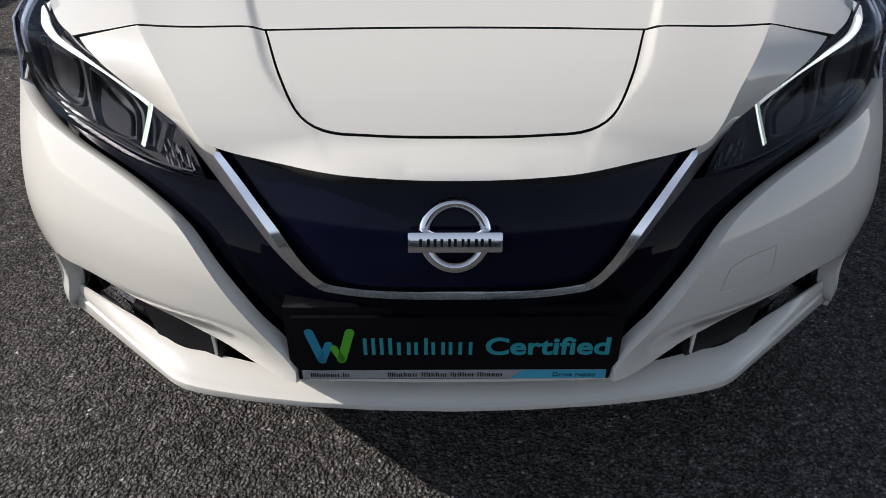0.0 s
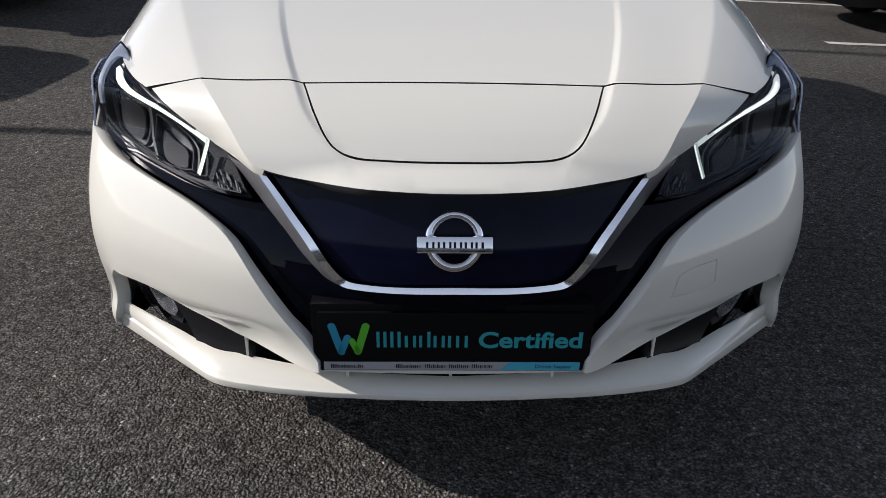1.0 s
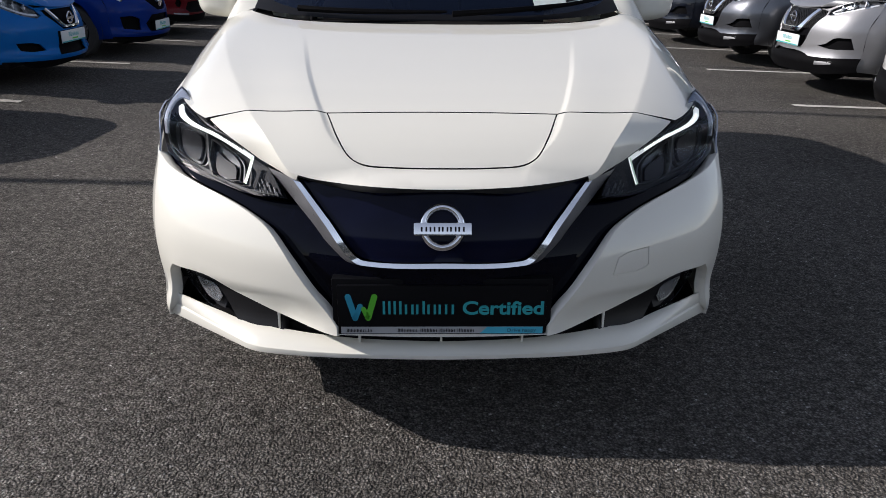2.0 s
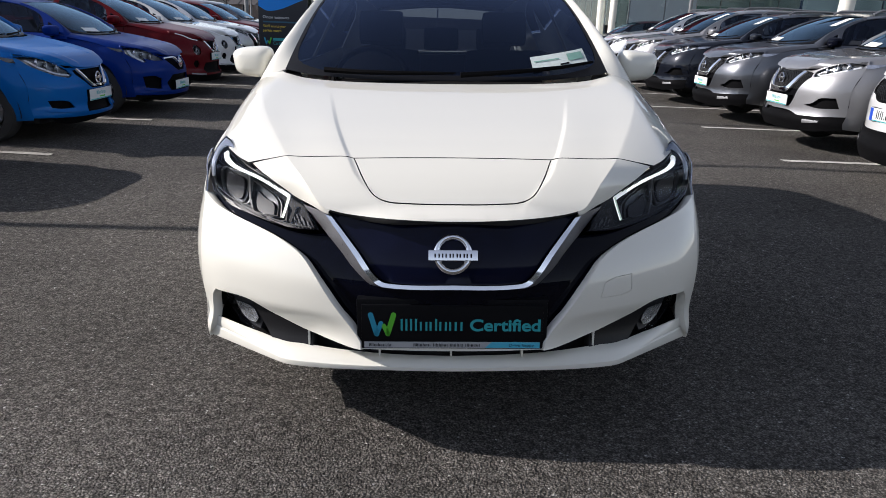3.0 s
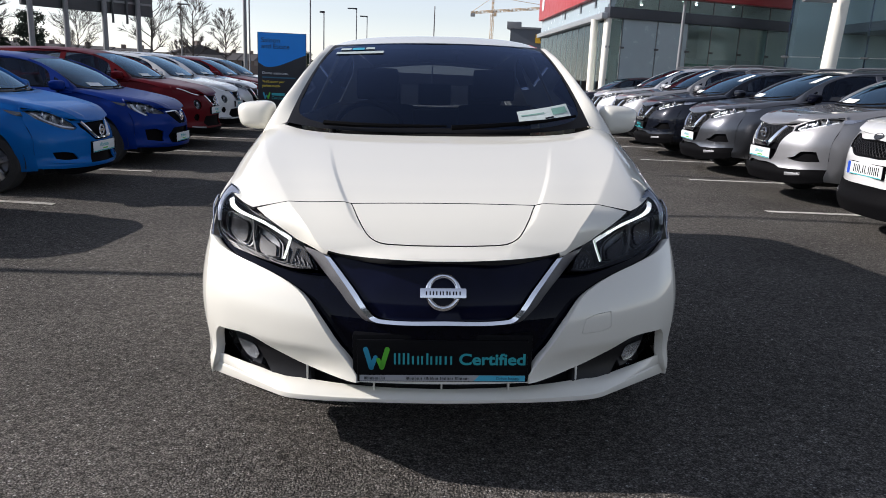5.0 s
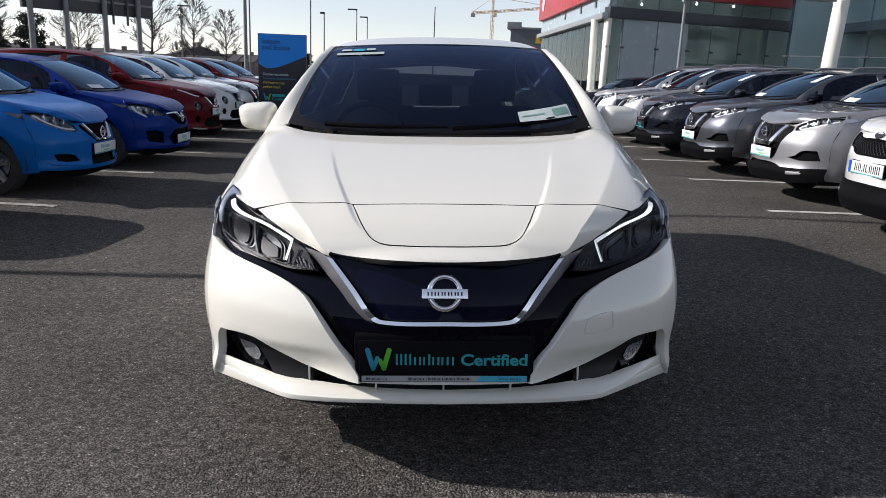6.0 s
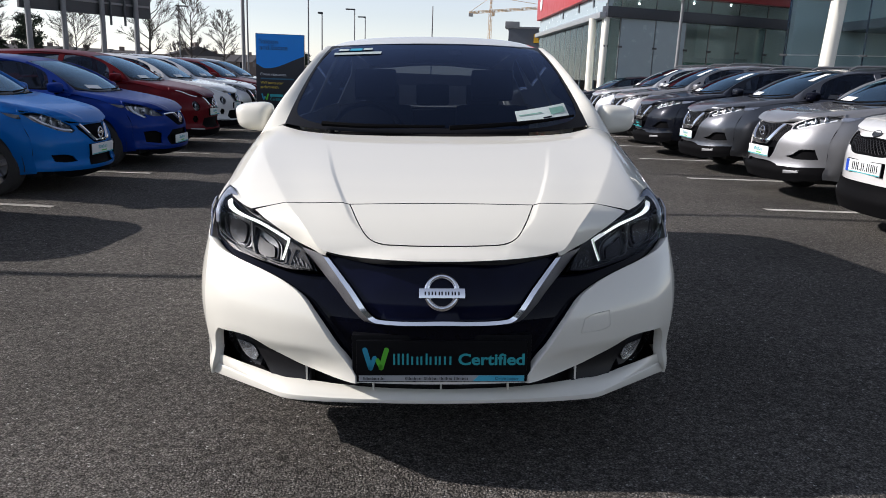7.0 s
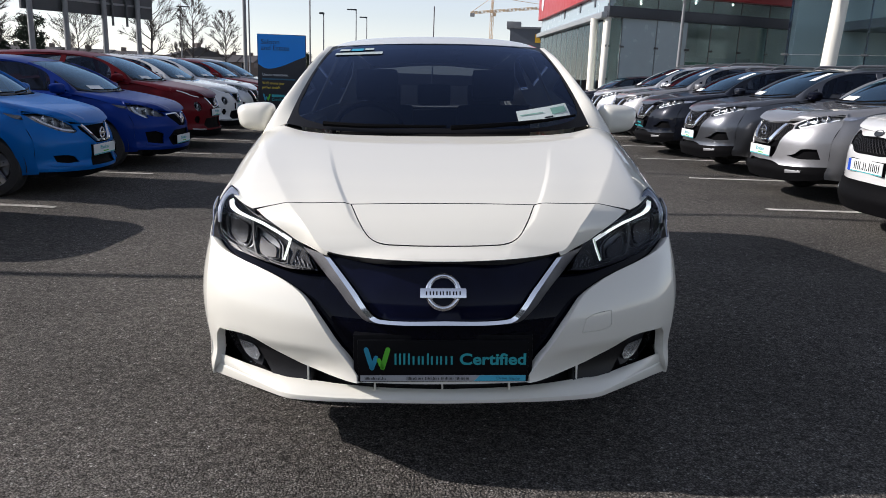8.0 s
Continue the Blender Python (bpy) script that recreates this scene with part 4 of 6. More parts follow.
    def vee(a, b, ya, yb):
        def f(uv):
            A, B = smooth_loop(a, 0.01, closed=False), smooth_loop(b, 0.01, closed=False)
            def along(L, t):
                d = np.concatenate(([0], np.cumsum(np.linalg.norm(np.diff(L, axis=0), axis=1))))
                return np.stack([np.interp(t * d[-1], d, L[:, 0]), np.interp(t * d[-1], d, L[:, 1])], 1)
            u, sgn = np.abs(uv[:, 0] * 2 - 1), np.sign(uv[:, 0] * 2 - 1)
            p = along(A, 1 - u) * (1 - uv[:, 1:2]) + along(B, 1 - u) * uv[:, 1:2]
            y = grille_y(p[:, 0], p[:, 1]) + ya * (1 - uv[:, 1]) + yb * uv[:, 1]
            return np.stack([p[:, 0] * sgn, y, p[:, 1] - 0.005], 1)
        return f
    v = part("chrome_vee", patch(vee(v_in, v_mid, -0.0105, -0.012), 96, 2, flip=True), CHROME, car, "bright chrome vee around the grille")
    part("vee_flank", patch(vee(v_mid, v_out, -0.012, 0.030), 96, 3, flip=True), VEE_GREY, v, "satin grey flank of the chrome vee")
    # badge: a ring with a crossbar
    b = new("badge")
    b.parent = car
    by = 0.060
    b["label"] = "round chrome maker's badge with plain bars for its name"
    def ring(R, r, y):
        bm = bmesh.new()
        n, k = 56, 10
        vs = [[bm.verts.new(((R + r * 1.0 * math.cos(c)) * math.cos(a), y - r * 0.7 * math.sin(c) + 0.36 * R * math.sin(a), (R + r * math.cos(c)) * math.sin(a))) for c in (2 * math.pi * j / k for j in range(k))] for a in (2 * math.pi * i / n for i in range(n))]
        for i in range(n):
            for j in range(k):
                bm.faces.new((vs[i][j], vs[(i + 1) % n][j], vs[(i + 1) % n][(j + 1) % k], vs[i][(j + 1) % k]))
        bmesh.ops.recalc_face_normals(bm, faces=bm.faces[:])
        return bm
    rg = part("badge_ring", ring(0.046, 0.0085, 0), CHROME, b)
    rg.location = (-0.003, by, 0.635)
    bm = bmesh.new()
    box(bm, (-0.069, -0.012, -0.0155), (0.069, 0.008, 0.0155), 0.004)
    bar = part("badge_bar", bm, CHROME, b)
    bar.location = (-0.003, by - 0.012, 0.635)
    bar.rotation_euler = (radians(-19), 0, 0)
    letters_as_bars(car, bar, -0.052, 0.052, -0.0055, 0.0055, -0.0125, INK, "NiNNNN", "badge_word_bar")
    disc = bmesh.new()
    bmesh.ops.create_circle(disc, cap_ends=True, segments=40, radius=0.046, matrix=Matrix.Rotation(radians(70), 4, "X"))
    dk = part("badge_field", disc, BLACK_GLOSS, b)
    dk.location = (-0.003, by + 0.012, 0.635)
    # number plate holder with its dealer plate
    boxpart("plate_holder", (-0.276, 0.062, 0.348), (0.273, 0.10, 0.501), INK, car, 0.006, "black plastic plate surround")
    pl = boxpart("dealer_plate", (-0.262, 0.054, 0.352), (0.259, 0.064, 0.486), INK, car, 0.003, "black dealer plate with teal words and a grey strip")
    py = 0.0532
    strip = boxpart("plate_strip", (-0.255, py, 0.355), (0.252, 0.0545, 0.3735), simple("grey_strip", (0.36, 0.37, 0.38), 0.5, var=0.06), pl)
    bm = bmesh.new()
    box(bm, (0.10, py - 0.0012, 0.3552), (0.252, py, 0.3733))
    for vt in bm.verts:
        if vt.co.x < 0.11:
            vt.co.x += 0.012 if vt.co.z > 0.365 else -0.006
    part("cyan_flash", bm, CYAN, pl, smooth=False)
    tick_logo(pl, -0.243, -0.163, 0.391, 0.463, py - 0.0006)
    letters_as_bars(car, pl, -0.150, 0.032, 0.4085, 0.444, py, TEAL, "Mindnnr")
    lettering("Certified", 0.05, pose(0.049, py, 0.4085, 90, 0, 0), TEAL, pl, wide=0.203, bold=0.0012)
    letters_as_bars(car, pl, -0.241, -0.178, 0.3595, 0.3685, py - 0.0004, INK, "Mindnnr.in", "small_word_bar")
    letters_as_bars(car, pl, -0.113, 0.078, 0.3595, 0.3685, py - 0.0004, INK, "Mindnnr Niddnn Nniinn Ninnnn", "small_word_bar")
    lettering("Drive happy", 0.012, pose(0.163, py - 0.0016, 0.3605, 90, 0, 0), simple("blue_ink", (0.01, 0.10, 0.16), 0.5), pl, wide=0.072)
    # lower intake, lip and fog lamps
    part("intake_backing", sheet(mirror([(0, 0.30), (0.42, 0.30), (0.54, 0.31), (0.75, 0.325), (0.77, 0.45), (0.62, 0.452), (0.54, 0.425), (0.43, 0.392), (0, 0.375)]), F, 0.04, thick=0, off=-0.118), HOLE, car)
    lip_y, lip_b, lip_c = [(0, 0.043), (0.14, 0.048), (0.25, 0.058), (0.35, 0.074), (0.44, 0.095), (0.5, 0.116), (0.8, 0.384)], [(0, 0.283), (0.2, 0.282), (0.4, 0.275), (0.5, 0.271), (0.65, 0.263), (0.8, 0.256)], [(0, 0.297), (0.2, 0.297), (0.4, 0.293), (0.5, 0.29), (0.65, 0.292), (0.8, 0.295)]
    lip_d, lip_t = [(0, 0.045), (0.25, 0.05), (0.445, 0.06), (0.6, 0.045), (0.76, 0.008), (0.8, 0.002)], [(0, 0.313), (0.2, 0.314), (0.35, 0.318), (0.445, 0.322), (0.56, 0.318), (0.65, 0.322), (0.762, 0.333), (0.8, 0.335)]
    def lip(uv):
        x = (uv[:, 0] * 2 - 1) * 0.803
        def at(tab):
            h = 0.02
            return sum(np.interp(np.abs(np.abs(x) + o), [p[0] for p in tab], [p[1] for p in tab]) for o in (-h, -h / 2, 0, h / 2, h)) / 5
        Y, zb, zc, D, zt = at(lip_y), at(lip_b), at(lip_c), at(lip_d), at(lip_t)
        # around the section: tray edge, underside, lower edge, crease, swell, top edge, fold
        sec = [(Y + 0.08, zb + 0.002), (Y + 0.012, zb - 0.002), (Y + 0.003, zb + 0.0), (Y + 0.0015, zb + 0.001), (Y + 0.001, zb + 0.003), (Y - 0.0005, zc - 0.003), (Y + 0.0, zc - 0.0012), (Y + 0.002, zc), (Y + 0.006, zc + 0.0012 + 0.02 * (zt - zc)), (Y + 0.14 * D + 0.002, zc + 0.22 * (zt - zc)), (Y + 0.45 * D, zc + 0.62 * (zt - zc)), (Y + D - 0.003, zt - 0.0015), (Y + D + 0.002, zt - 0.001), (Y + D + 0.006, zt - 0.006), (Y + D + 0.03, zt - 0.03)]
        k = np.rint(uv[:, 1] * 14).astype(int)
        return np.stack([x, np.choose(k, [p[0] for p in sec]), np.choose(k, [p[1] for p in sec])], 1)
    part("front_lip", patch(lip, 120, 14, flip=False), WHITE, car)
    def apron(uv):
        x = (uv[:, 0] * 2 - 1) * 0.30
        k = np.rint(uv[:, 1] * 4).astype(int)
        yf = np.maximum(front_y(x, 0.37) + 0.004, 0.056)
        ys, zs = [yf + 0.045, yf + 0.006, yf, yf + 0.001, yf + 0.03], [0.340 + 0.10 * x * x] * 2 + [0.343 + 0.10 * x * x] + [0.3515 + 0 * x] * 2
        return np.stack([x, np.choose(k, ys), np.choose(k, zs)], 1)
    part("bumper_apron", patch(apron, 40, 4), WHITE, car)
    part("undertray", sheet(mirror([(0, 0.09), (0.48, 0.18), (0.70, 0.42), (0.70, 0.6), (0, 0.6)]), lambda q: np.stack([q[:, 0], q[:, 1], 0.272 - 0.05 * q[:, 1]], 1), 0.08, thick=0), HOLE, car)
    for x in (-0.43, -0.214, -0.003, 0.207, 0.43):
        y = max(float(front_y(x, 0.355)) + (0.046 if abs(x) > 0.4 else 0.045), 0.092)
        boxpart("intake_rib", (x - 0.003, y - 0.002, 0.30), (x + 0.003, y + 0.03, 0.375 if abs(x) > 0.4 else 0.352), WHITE, car, 0.001)
    for s in (-1, 1):
        f = (lambda p: p) if s > 0 else flipx
        fin = [(0.437, 0.322), (0.440, 0.374), (0.50, 0.397), (0.56, 0.424), (0.615, 0.452), (0.690, 0.456), (0.652, 0.405), (0.610, 0.362), (0.578, 0.338), (0.535, 0.322), (0.475, 0.316)]
        part("fog_blade", sheet(f(fin), F, 0.02, thick=0.03, off=-0.050, corner=38), BLADE, car, "satin black plastic blade")
        low = [(0.570, 0.338), (0.600, 0.362), (0.640, 0.405), (0.680, 0.456), (0.765, 0.46), (0.772, 0.34), (0.66, 0.326), (0.58, 0.318)]
        part("fog_well", sheet(f(low), F, 0.03, thick=0, off=-0.105), PLASTIC, car, "black well of the fog lamp")
        eye = [(0.768, 0.446), (0.715, 0.448), (0.682, 0.428), (0.652, 0.392), (0.634, 0.362), (0.644, 0.346), (0.675, 0.348), (0.735, 0.372), (0.765, 0.40)]
        fog = part("fog_lamp", sheet(f(eye), F, 0.015, thick=0.02, off=-0.075), LAMP_DARK, car)
        part("fog_bowl", sheet(f([(0.645, 0.366), (0.655, 0.354), (0.685, 0.356), (0.722, 0.374), (0.736, 0.390), (0.700, 0.390), (0.662, 0.384)]), F, 0.008, thick=0.004, off=-0.064), FOG_CHROME, fog, "faceted fog lamp bowl")
        for a, c in ((0.712, 0.406), (0.728, 0.410), (0.744, 0.414)):
            part("fog_facet", sheet(f([(a, c), (a + 0.007, c + 0.001), (a + 0.005, c + 0.020), (a - 0.001, c + 0.018)]), F, 0.02, thick=0.004, off=-0.064), FOG_CHROME, fog)
        ln = part("fog_lens", sheet(f(eye), F, 0.015, thick=0.003, off=-0.050), LENS, fog)
        ln.visible_shadow = False
        # headlamp
        lamp = [(0.392, 0.678), (0.42, 0.715), (0.452, 0.748), (0.512, 0.782), (0.615, 0.834), (0.69, 0.870), (0.735, 0.892), (0.757, 0.897), (0.772, 0.878), (0.786, 0.83), (0.788, 0.77), (0.770, 0.735), (0.715, 0.712), (0.60, 0.691), (0.495, 0.677)]
        hl = part("headlamp", sheet(f(lamp), F, 0.02, thick=-0.05, off=-0.058, corner=40), LAMP_DARK, car, "black-lined headlamp with a lit daytime strip")
        lens = part("lamp_lens", sheet(f(lamp), F, 0.02, thick=0, off=-0.004, corner=40), LENS, hl)
        lens.visible_shadow = False
        drl = [(0.744, 0.868), (0.736, 0.853), (0.712, 0.838), (0.66, 0.816), (0.60, 0.793), (0.55, 0.773), (0.503, 0.756)]
        part("daytime_strip", sheet(f(band(drl, 0.020, 0.42)), F, 0.01, thick=0.004, off=-0.022), LIT_GUIDE, hl, "lit white daytime running strip")
        part("daytime_core", sheet(f(band(drl[1:-1], 0.007, 0.5)), F, 0.01, thick=0.001, off=-0.020), DRL, hl, "bright core of the daytime strip")
        part("daytime_leg", sheet(f(band([(0.503, 0.759), (0.512, 0.728), (0.521, 0.700)], 0.0075)), F, 0.008, thick=0.002, off=-0.020), LEG_GUIDE, hl, "pale green-white leg of the strip")
        part("leg_edge", sheet(f(band([(0.4985, 0.758), (0.5075, 0.728), (0.5165, 0.700)], 0.0022)), F, 0.008, thick=0.001, off=-0.018), DRL, hl)
        # outer rim strip, its pale colour standing for sky in the lens
        rim = [(0.70, 0.872), (0.735, 0.889), (0.757, 0.894), (0.771, 0.876), (0.785, 0.83), (0.786, 0.775), (0.774, 0.778), (0.771, 0.83), (0.760, 0.866), (0.745, 0.877)]
        part("lamp_corner", sheet(f(rim), F, 0.012, thick=0.006, off=-0.010), CLEAR_SIDE, hl, "rounded outer rim of the lamp, coloured like sky in clear plastic")
        outer = [(0.660, 0.792), (0.705, 0.812), (0.745, 0.826), (0.768, 0.808), (0.772, 0.765), (0.752, 0.742), (0.70, 0.726), (0.668, 0.728)]
        inner = [(0.548, 0.744), (0.60, 0.766), (0.640, 0.781), (0.645, 0.745), (0.634, 0.716), (0.57, 0.702), (0.545, 0.705)]
        for k, pts in enumerate((outer, inner)):
            n_ = np.array(pts)
            mid = n_.mean(0)
            part("reflector_chamber", sheet(f(pts), F, 0.012, thick=0, off=-0.050, corner=85), DARK_CHROME, hl, "dark chrome reflector chamber")
            part("chamber_rim", sheet(f(pts), F, 0.012, holes=[f([tuple(mid + (p - mid) * 0.965) for p in n_])], thick=0.012, off=-0.032, corner=85), GREY_TRIM, hl, "thin grey chamber rim")
            part("chamber_shelf", sheet(f([tuple(mid + (p - mid) * 0.66 + (0, -0.008)) for p in n_]), F, 0.012, thick=0.01, off=-0.038, corner=85), LAMP_DARK, hl)
        rnd = random.Random(7)
        for k in range(22):
            a, c = 0.432 + 0.0024 * k + rnd.uniform(-0.004, 0.004), 0.689 + (k % 4) * 0.010 + rnd.uniform(-0.005, 0.005)
            if c < 0.683 + 0.55 * (a - 0.425) + 0.005:
                part("indicator_facet", sheet(f([(a, c), (a + 0.006, c + 0.009), (a + 0.008, c + 0.008), (a + 0.003, c - 0.001)]), F, 0.02, thick=0.003, off=-0.034), FACETS, hl)
        for pts, w in (([(0.782, 0.775), (0.768, 0.745), (0.71, 0.723), (0.60, 0.702), (0.50, 0.687), (0.42, 0.684)], 0.0022), ([(0.775, 0.757), (0.72, 0.735), (0.62, 0.712)], 0.0018), ([(0.783, 0.86), (0.786, 0.81), (0.783, 0.775)], 0.0026)):
            part("lamp_trim", sheet(f(band(pts, w)), F, 0.012, thick=0.006, off=-0.014), GREY_TRIM, hl, "thin bright trim line" if w < 0.002 else "")
        upper_rail = [(0.725, 0.880), (0.66, 0.845), (0.60, 0.815), (0.52, 0.777)]
        part("lamp_rail", sheet(f(band(upper_rail, 0.003)), F, 0.01, thick=0.006, off=-0.016), GREY_PLASTIC, hl)
        teeth = bmesh.new()
        path = smooth_loop([(0.72, 0.858), (0.66, 0.831), (0.60, 0.807), (0.520, 0.773)], 0.0022, closed=False)
        for k, (a, c) in enumerate(path):
            if k % 2 == 0:
                yy = float(front_y(a, c)) + 0.014
                box(teeth, (s * a - 0.0007, yy, c - 0.0028), (s * a + 0.0007, yy + 0.006, c + 0.0030))
        part("light_guide", teeth, GREY_PLASTIC, hl, "fine ribbed light guide", smooth=False)
        part("lamp_divider", sheet(f(band([(0.652, 0.80), (0.648, 0.745), (0.632, 0.708)], 0.006)), F, 0.02, thick=0.03, off=-0.03), GREY_PLASTIC, hl)
        part("indicator_reflector", sheet(f([(0.425, 0.69), (0.462, 0.734), (0.498, 0.738), (0.512, 0.70), (0.495, 0.686)]), F, 0.012, thick=0.01, off=-0.04), simple("ribbed_reflector", (0.03, 0.03, 0.034), 0.6, 0.0, var=0.8, scale=160, bump=0.6, spec=0.15), hl)
        door_mirror(sh, car, s, WHITE)
    return car, sh


electric_hatchback()


# ---------------------------------------------------------------- other cars
STYLES = {
    "crossover": dict(
        lamp=[(0.452, 0.660), (0.442, 0.704), (0.475, 0.740), (0.55, 0.785), (0.70, 0.860), (0.757, 0.880), (0.789, 0.850), (0.786, 0.792), (0.70, 0.742), (0.58, 0.690), (0.50, 0.657)],
        drl=[(0.60, 0.770), (0.52, 0.722), (0.475, 0.690), (0.52, 0.676), (0.60, 0.708), (0.70, 0.752), (0.775, 0.800)],
        grille=[(0, 0.395), (0.27, 0.40), (0.305, 0.44), (0.345, 0.525), (0.395, 0.60), (0.438, 0.65), (0.425, 0.695), (0.38, 0.706), (0, 0.706)], vee=[(0.325, 0.706), (0.215, 0.550), (0.165, 0.518), (0, 0.516)], vee_w=0.040, badge=0.615,
        intake=[(0, 0.30), (0.40, 0.30), (0.44, 0.32), (0.30, 0.355), (0, 0.36)], fog=[(0.46, 0.418), (0.55, 0.440), (0.61, 0.480), (0.735, 0.492), (0.762, 0.412), (0.60, 0.402)],
        fog_bar=[(0.50, 0.292), (0.58, 0.296), (0.66, 0.304)], fog_w=0.026, skirt=0.335, plate=0.435),
    "supermini": dict(
        lamp=[(0.385, 0.652), (0.41, 0.706), (0.45, 0.734), (0.55, 0.788), (0.70, 0.864), (0.757, 0.884), (0.790, 0.846), (0.72, 0.745), (0.60, 0.662), (0.45, 0.626)],
        drl=[(0.42, 0.656), (0.54, 0.676), (0.64, 0.724), (0.71, 0.778), (0.745, 0.822)],
        grille=[(0, 0.515), (0.17, 0.515), (0.22, 0.545), (0.345, 0.65), (0.355, 0.70), (0, 0.706)], vee=[(0.29, 0.708), (0.19, 0.572), (0.148, 0.542), (0, 0.540)], vee_w=0.018,
        intake=[(0, 0.30), (0.30, 0.30), (0.27, 0.40), (0.20, 0.505), (0, 0.507)], fog=[(0.44, 0.352), (0.49, 0.405), (0.58, 0.425), (0.705, 0.428), (0.68, 0.365), (0.60, 0.350)],
        fog_bar=[(0.40, 0.322), (0.56, 0.326), (0.73, 0.338)], fog_w=0.03, skirt=0.0, plate=0.45, badge=0.61),
    "hatch": dict(
        lamp=[(0.36, 0.662), (0.39, 0.712), (0.45, 0.736), (0.55, 0.788), (0.70, 0.864), (0.757, 0.884), (0.788, 0.845), (0.782, 0.76), (0.74, 0.69), (0.68, 0.64), (0.65, 0.655), (0.66, 0.695), (0.56, 0.665)],
        drl=[(0.757, 0.815), (0.748, 0.76), (0.715, 0.695), (0.672, 0.655)],
        grille=[(0, 0.53), (0.12, 0.53), (0.22, 0.575), (0.33, 0.66), (0.345, 0.69), (0, 0.70)], vee=[(0.34, 0.684), (0.11, 0.690), (0.085, 0.684), (0.0, 0.592)], vee_w=0.013,
        intake=[(0, 0.31), (0.36, 0.31), (0.40, 0.40), (0.28, 0.485), (0, 0.49)], fog=[(0.50, 0.33), (0.49, 0.45), (0.60, 0.485), (0.73, 0.48), (0.71, 0.36)],
        fog_bar=[(0.44, 0.318), (0.58, 0.324), (0.73, 0.34)], fog_w=0.03, skirt=0.0, plate=0.37, badge=0.615),
    "bug_eyed": dict(
        lamp=[(0.52, 0.52), (0.475, 0.56), (0.475, 0.61), (0.52, 0.65), (0.58, 0.65), (0.625, 0.61), (0.625, 0.56), (0.58, 0.52)],
        drl=[(0.44, 0.72), (0.55, 0.745), (0.66, 0.80), (0.74, 0.85)],
        grille=[(0, 0.56), (0.18, 0.565), (0.23, 0.60), (0.315, 0.70), (0, 0.706)], vee=[(0.30, 0.71), (0.19, 0.585), (0.14, 0.565), (0, 0.565)], vee_w=0.022,
        intake=[(0, 0.31), (0.40, 0.31), (0.46, 0.35), (0.40, 0.43), (0, 0.44)], fog=[(0.56, 0.38), (0.53, 0.42), (0.56, 0.46), (0.62, 0.46), (0.65, 0.42), (0.62, 0.38)],
        fog_bar=[(0.44, 0.295), (0.58, 0.30), (0.70, 0.31)], fog_w=0.018, skirt=0.29, plate=0.50, badge=0.633),
    "tiger_nose": dict(
        lamp=[(0.56, 0.715), (0.58, 0.750), (0.66, 0.80), (0.74, 0.856), (0.785, 0.866), (0.775, 0.80), (0.70, 0.735), (0.62, 0.70)],
        drl=[(0.59, 0.725), (0.66, 0.745), (0.74, 0.80)],
        grille=[(0, 0.548), (0.25, 0.553), (0.36, 0.585), (0.46, 0.592), (0.50, 0.625), (0.485, 0.680), (0.45, 0.697), (0.37, 0.695), (0.27, 0.668), (0, 0.670)], vee=[], vee_w=0.012, badge=0,
        intake=[(0, 0.30), (0.42, 0.30), (0.45, 0.33), (0.40, 0.35), (0, 0.35)], fog=[(0.56, 0.40), (0.55, 0.46), (0.70, 0.50), (0.73, 0.46), (0.70, 0.41)],
        fog_bar=[(0.47, 0.31), (0.58, 0.315), (0.70, 0.325)], fog_w=0.014, skirt=0.392, plate=0.475),
}
SHAPES = {
    "crossover": Shape([(0, 0), (0.2, 0.23), (0.715, 0.88), (0.863, 1.0), (1.045, 1.12), (1.30, 1.37), (1.545, 1.60), (2, 2)], 1.01, 0.978, 0.345),
    "tall_crossover": Shape([(0, 0), (0.2, 0.24), (0.715, 0.92), (0.863, 1.04), (1.045, 1.17), (1.30, 1.44), (1.545, 1.70), (2, 2.1)], 1.02, 1.03, 0.36),
    "supermini": Shape([(0, 0), (0.2, 0.19), (0.715, 0.735), (0.863, 0.87), (1.045, 1.01), (1.30, 1.25), (1.545, 1.46), (2, 1.9)], 0.975, 0.89, 0.312),
    "hatch": Shape([(0, 0), (0.2, 0.19), (0.715, 0.75), (0.863, 0.87), (1.045, 0.995), (1.30, 1.235), (1.545, 1.45), (2, 1.9)], 1.0, 0.905, 0.32),
    "bug_eyed": Shape([(0, 0), (0.2, 0.22), (0.715, 0.87), (0.863, 0.99), (1.045, 1.11), (1.30, 1.35), (1.545, 1.57), (2, 2)], 0.985, 0.92, 0.335),
    "tiger_nose": Shape([(0, 0), (0.2, 0.22), (0.715, 0.93), (0.863, 1.04), (1.045, 1.14), (1.30, 1.40), (1.545, 1.64), (2, 2)], 1.03, 1.0, 0.355),
}
for sh_ in SHAPES.values():
    sh_.corner = 2.5
MESH_GRILLE = simple("black_mesh", (0.004, 0.004, 0.005), 0.8, var=0.9, scale=90, bump=0.8, spec=0.03)
MESH_WIRE = simple("black_lattice", (0.012, 0.012, 0.013), 0.4, var=0.2, spec=0.3)
REFLECTOR = simple("lamp_reflector", (0.72, 0.73, 0.75), 0.28, 0.75, var=0.6, scale=30, bump=0.5)
LAMP_HOUSE = simple("lamp_house", (0.24, 0.245, 0.255), 0.3, 0.6, var=0.7, scale=28, bump=0.5)
WHITE_GUIDE = simple("white_light_guide", (0.75, 0.77, 0.8), 0.3, var=0.05)
MATT_SILVER = simple("matt_silver", (0.22, 0.22, 0.225), 0.45, 0.6)
PLATE_WHITE = simple("white_plate", (0.62, 0.64, 0.63), 0.45, var=0.05)
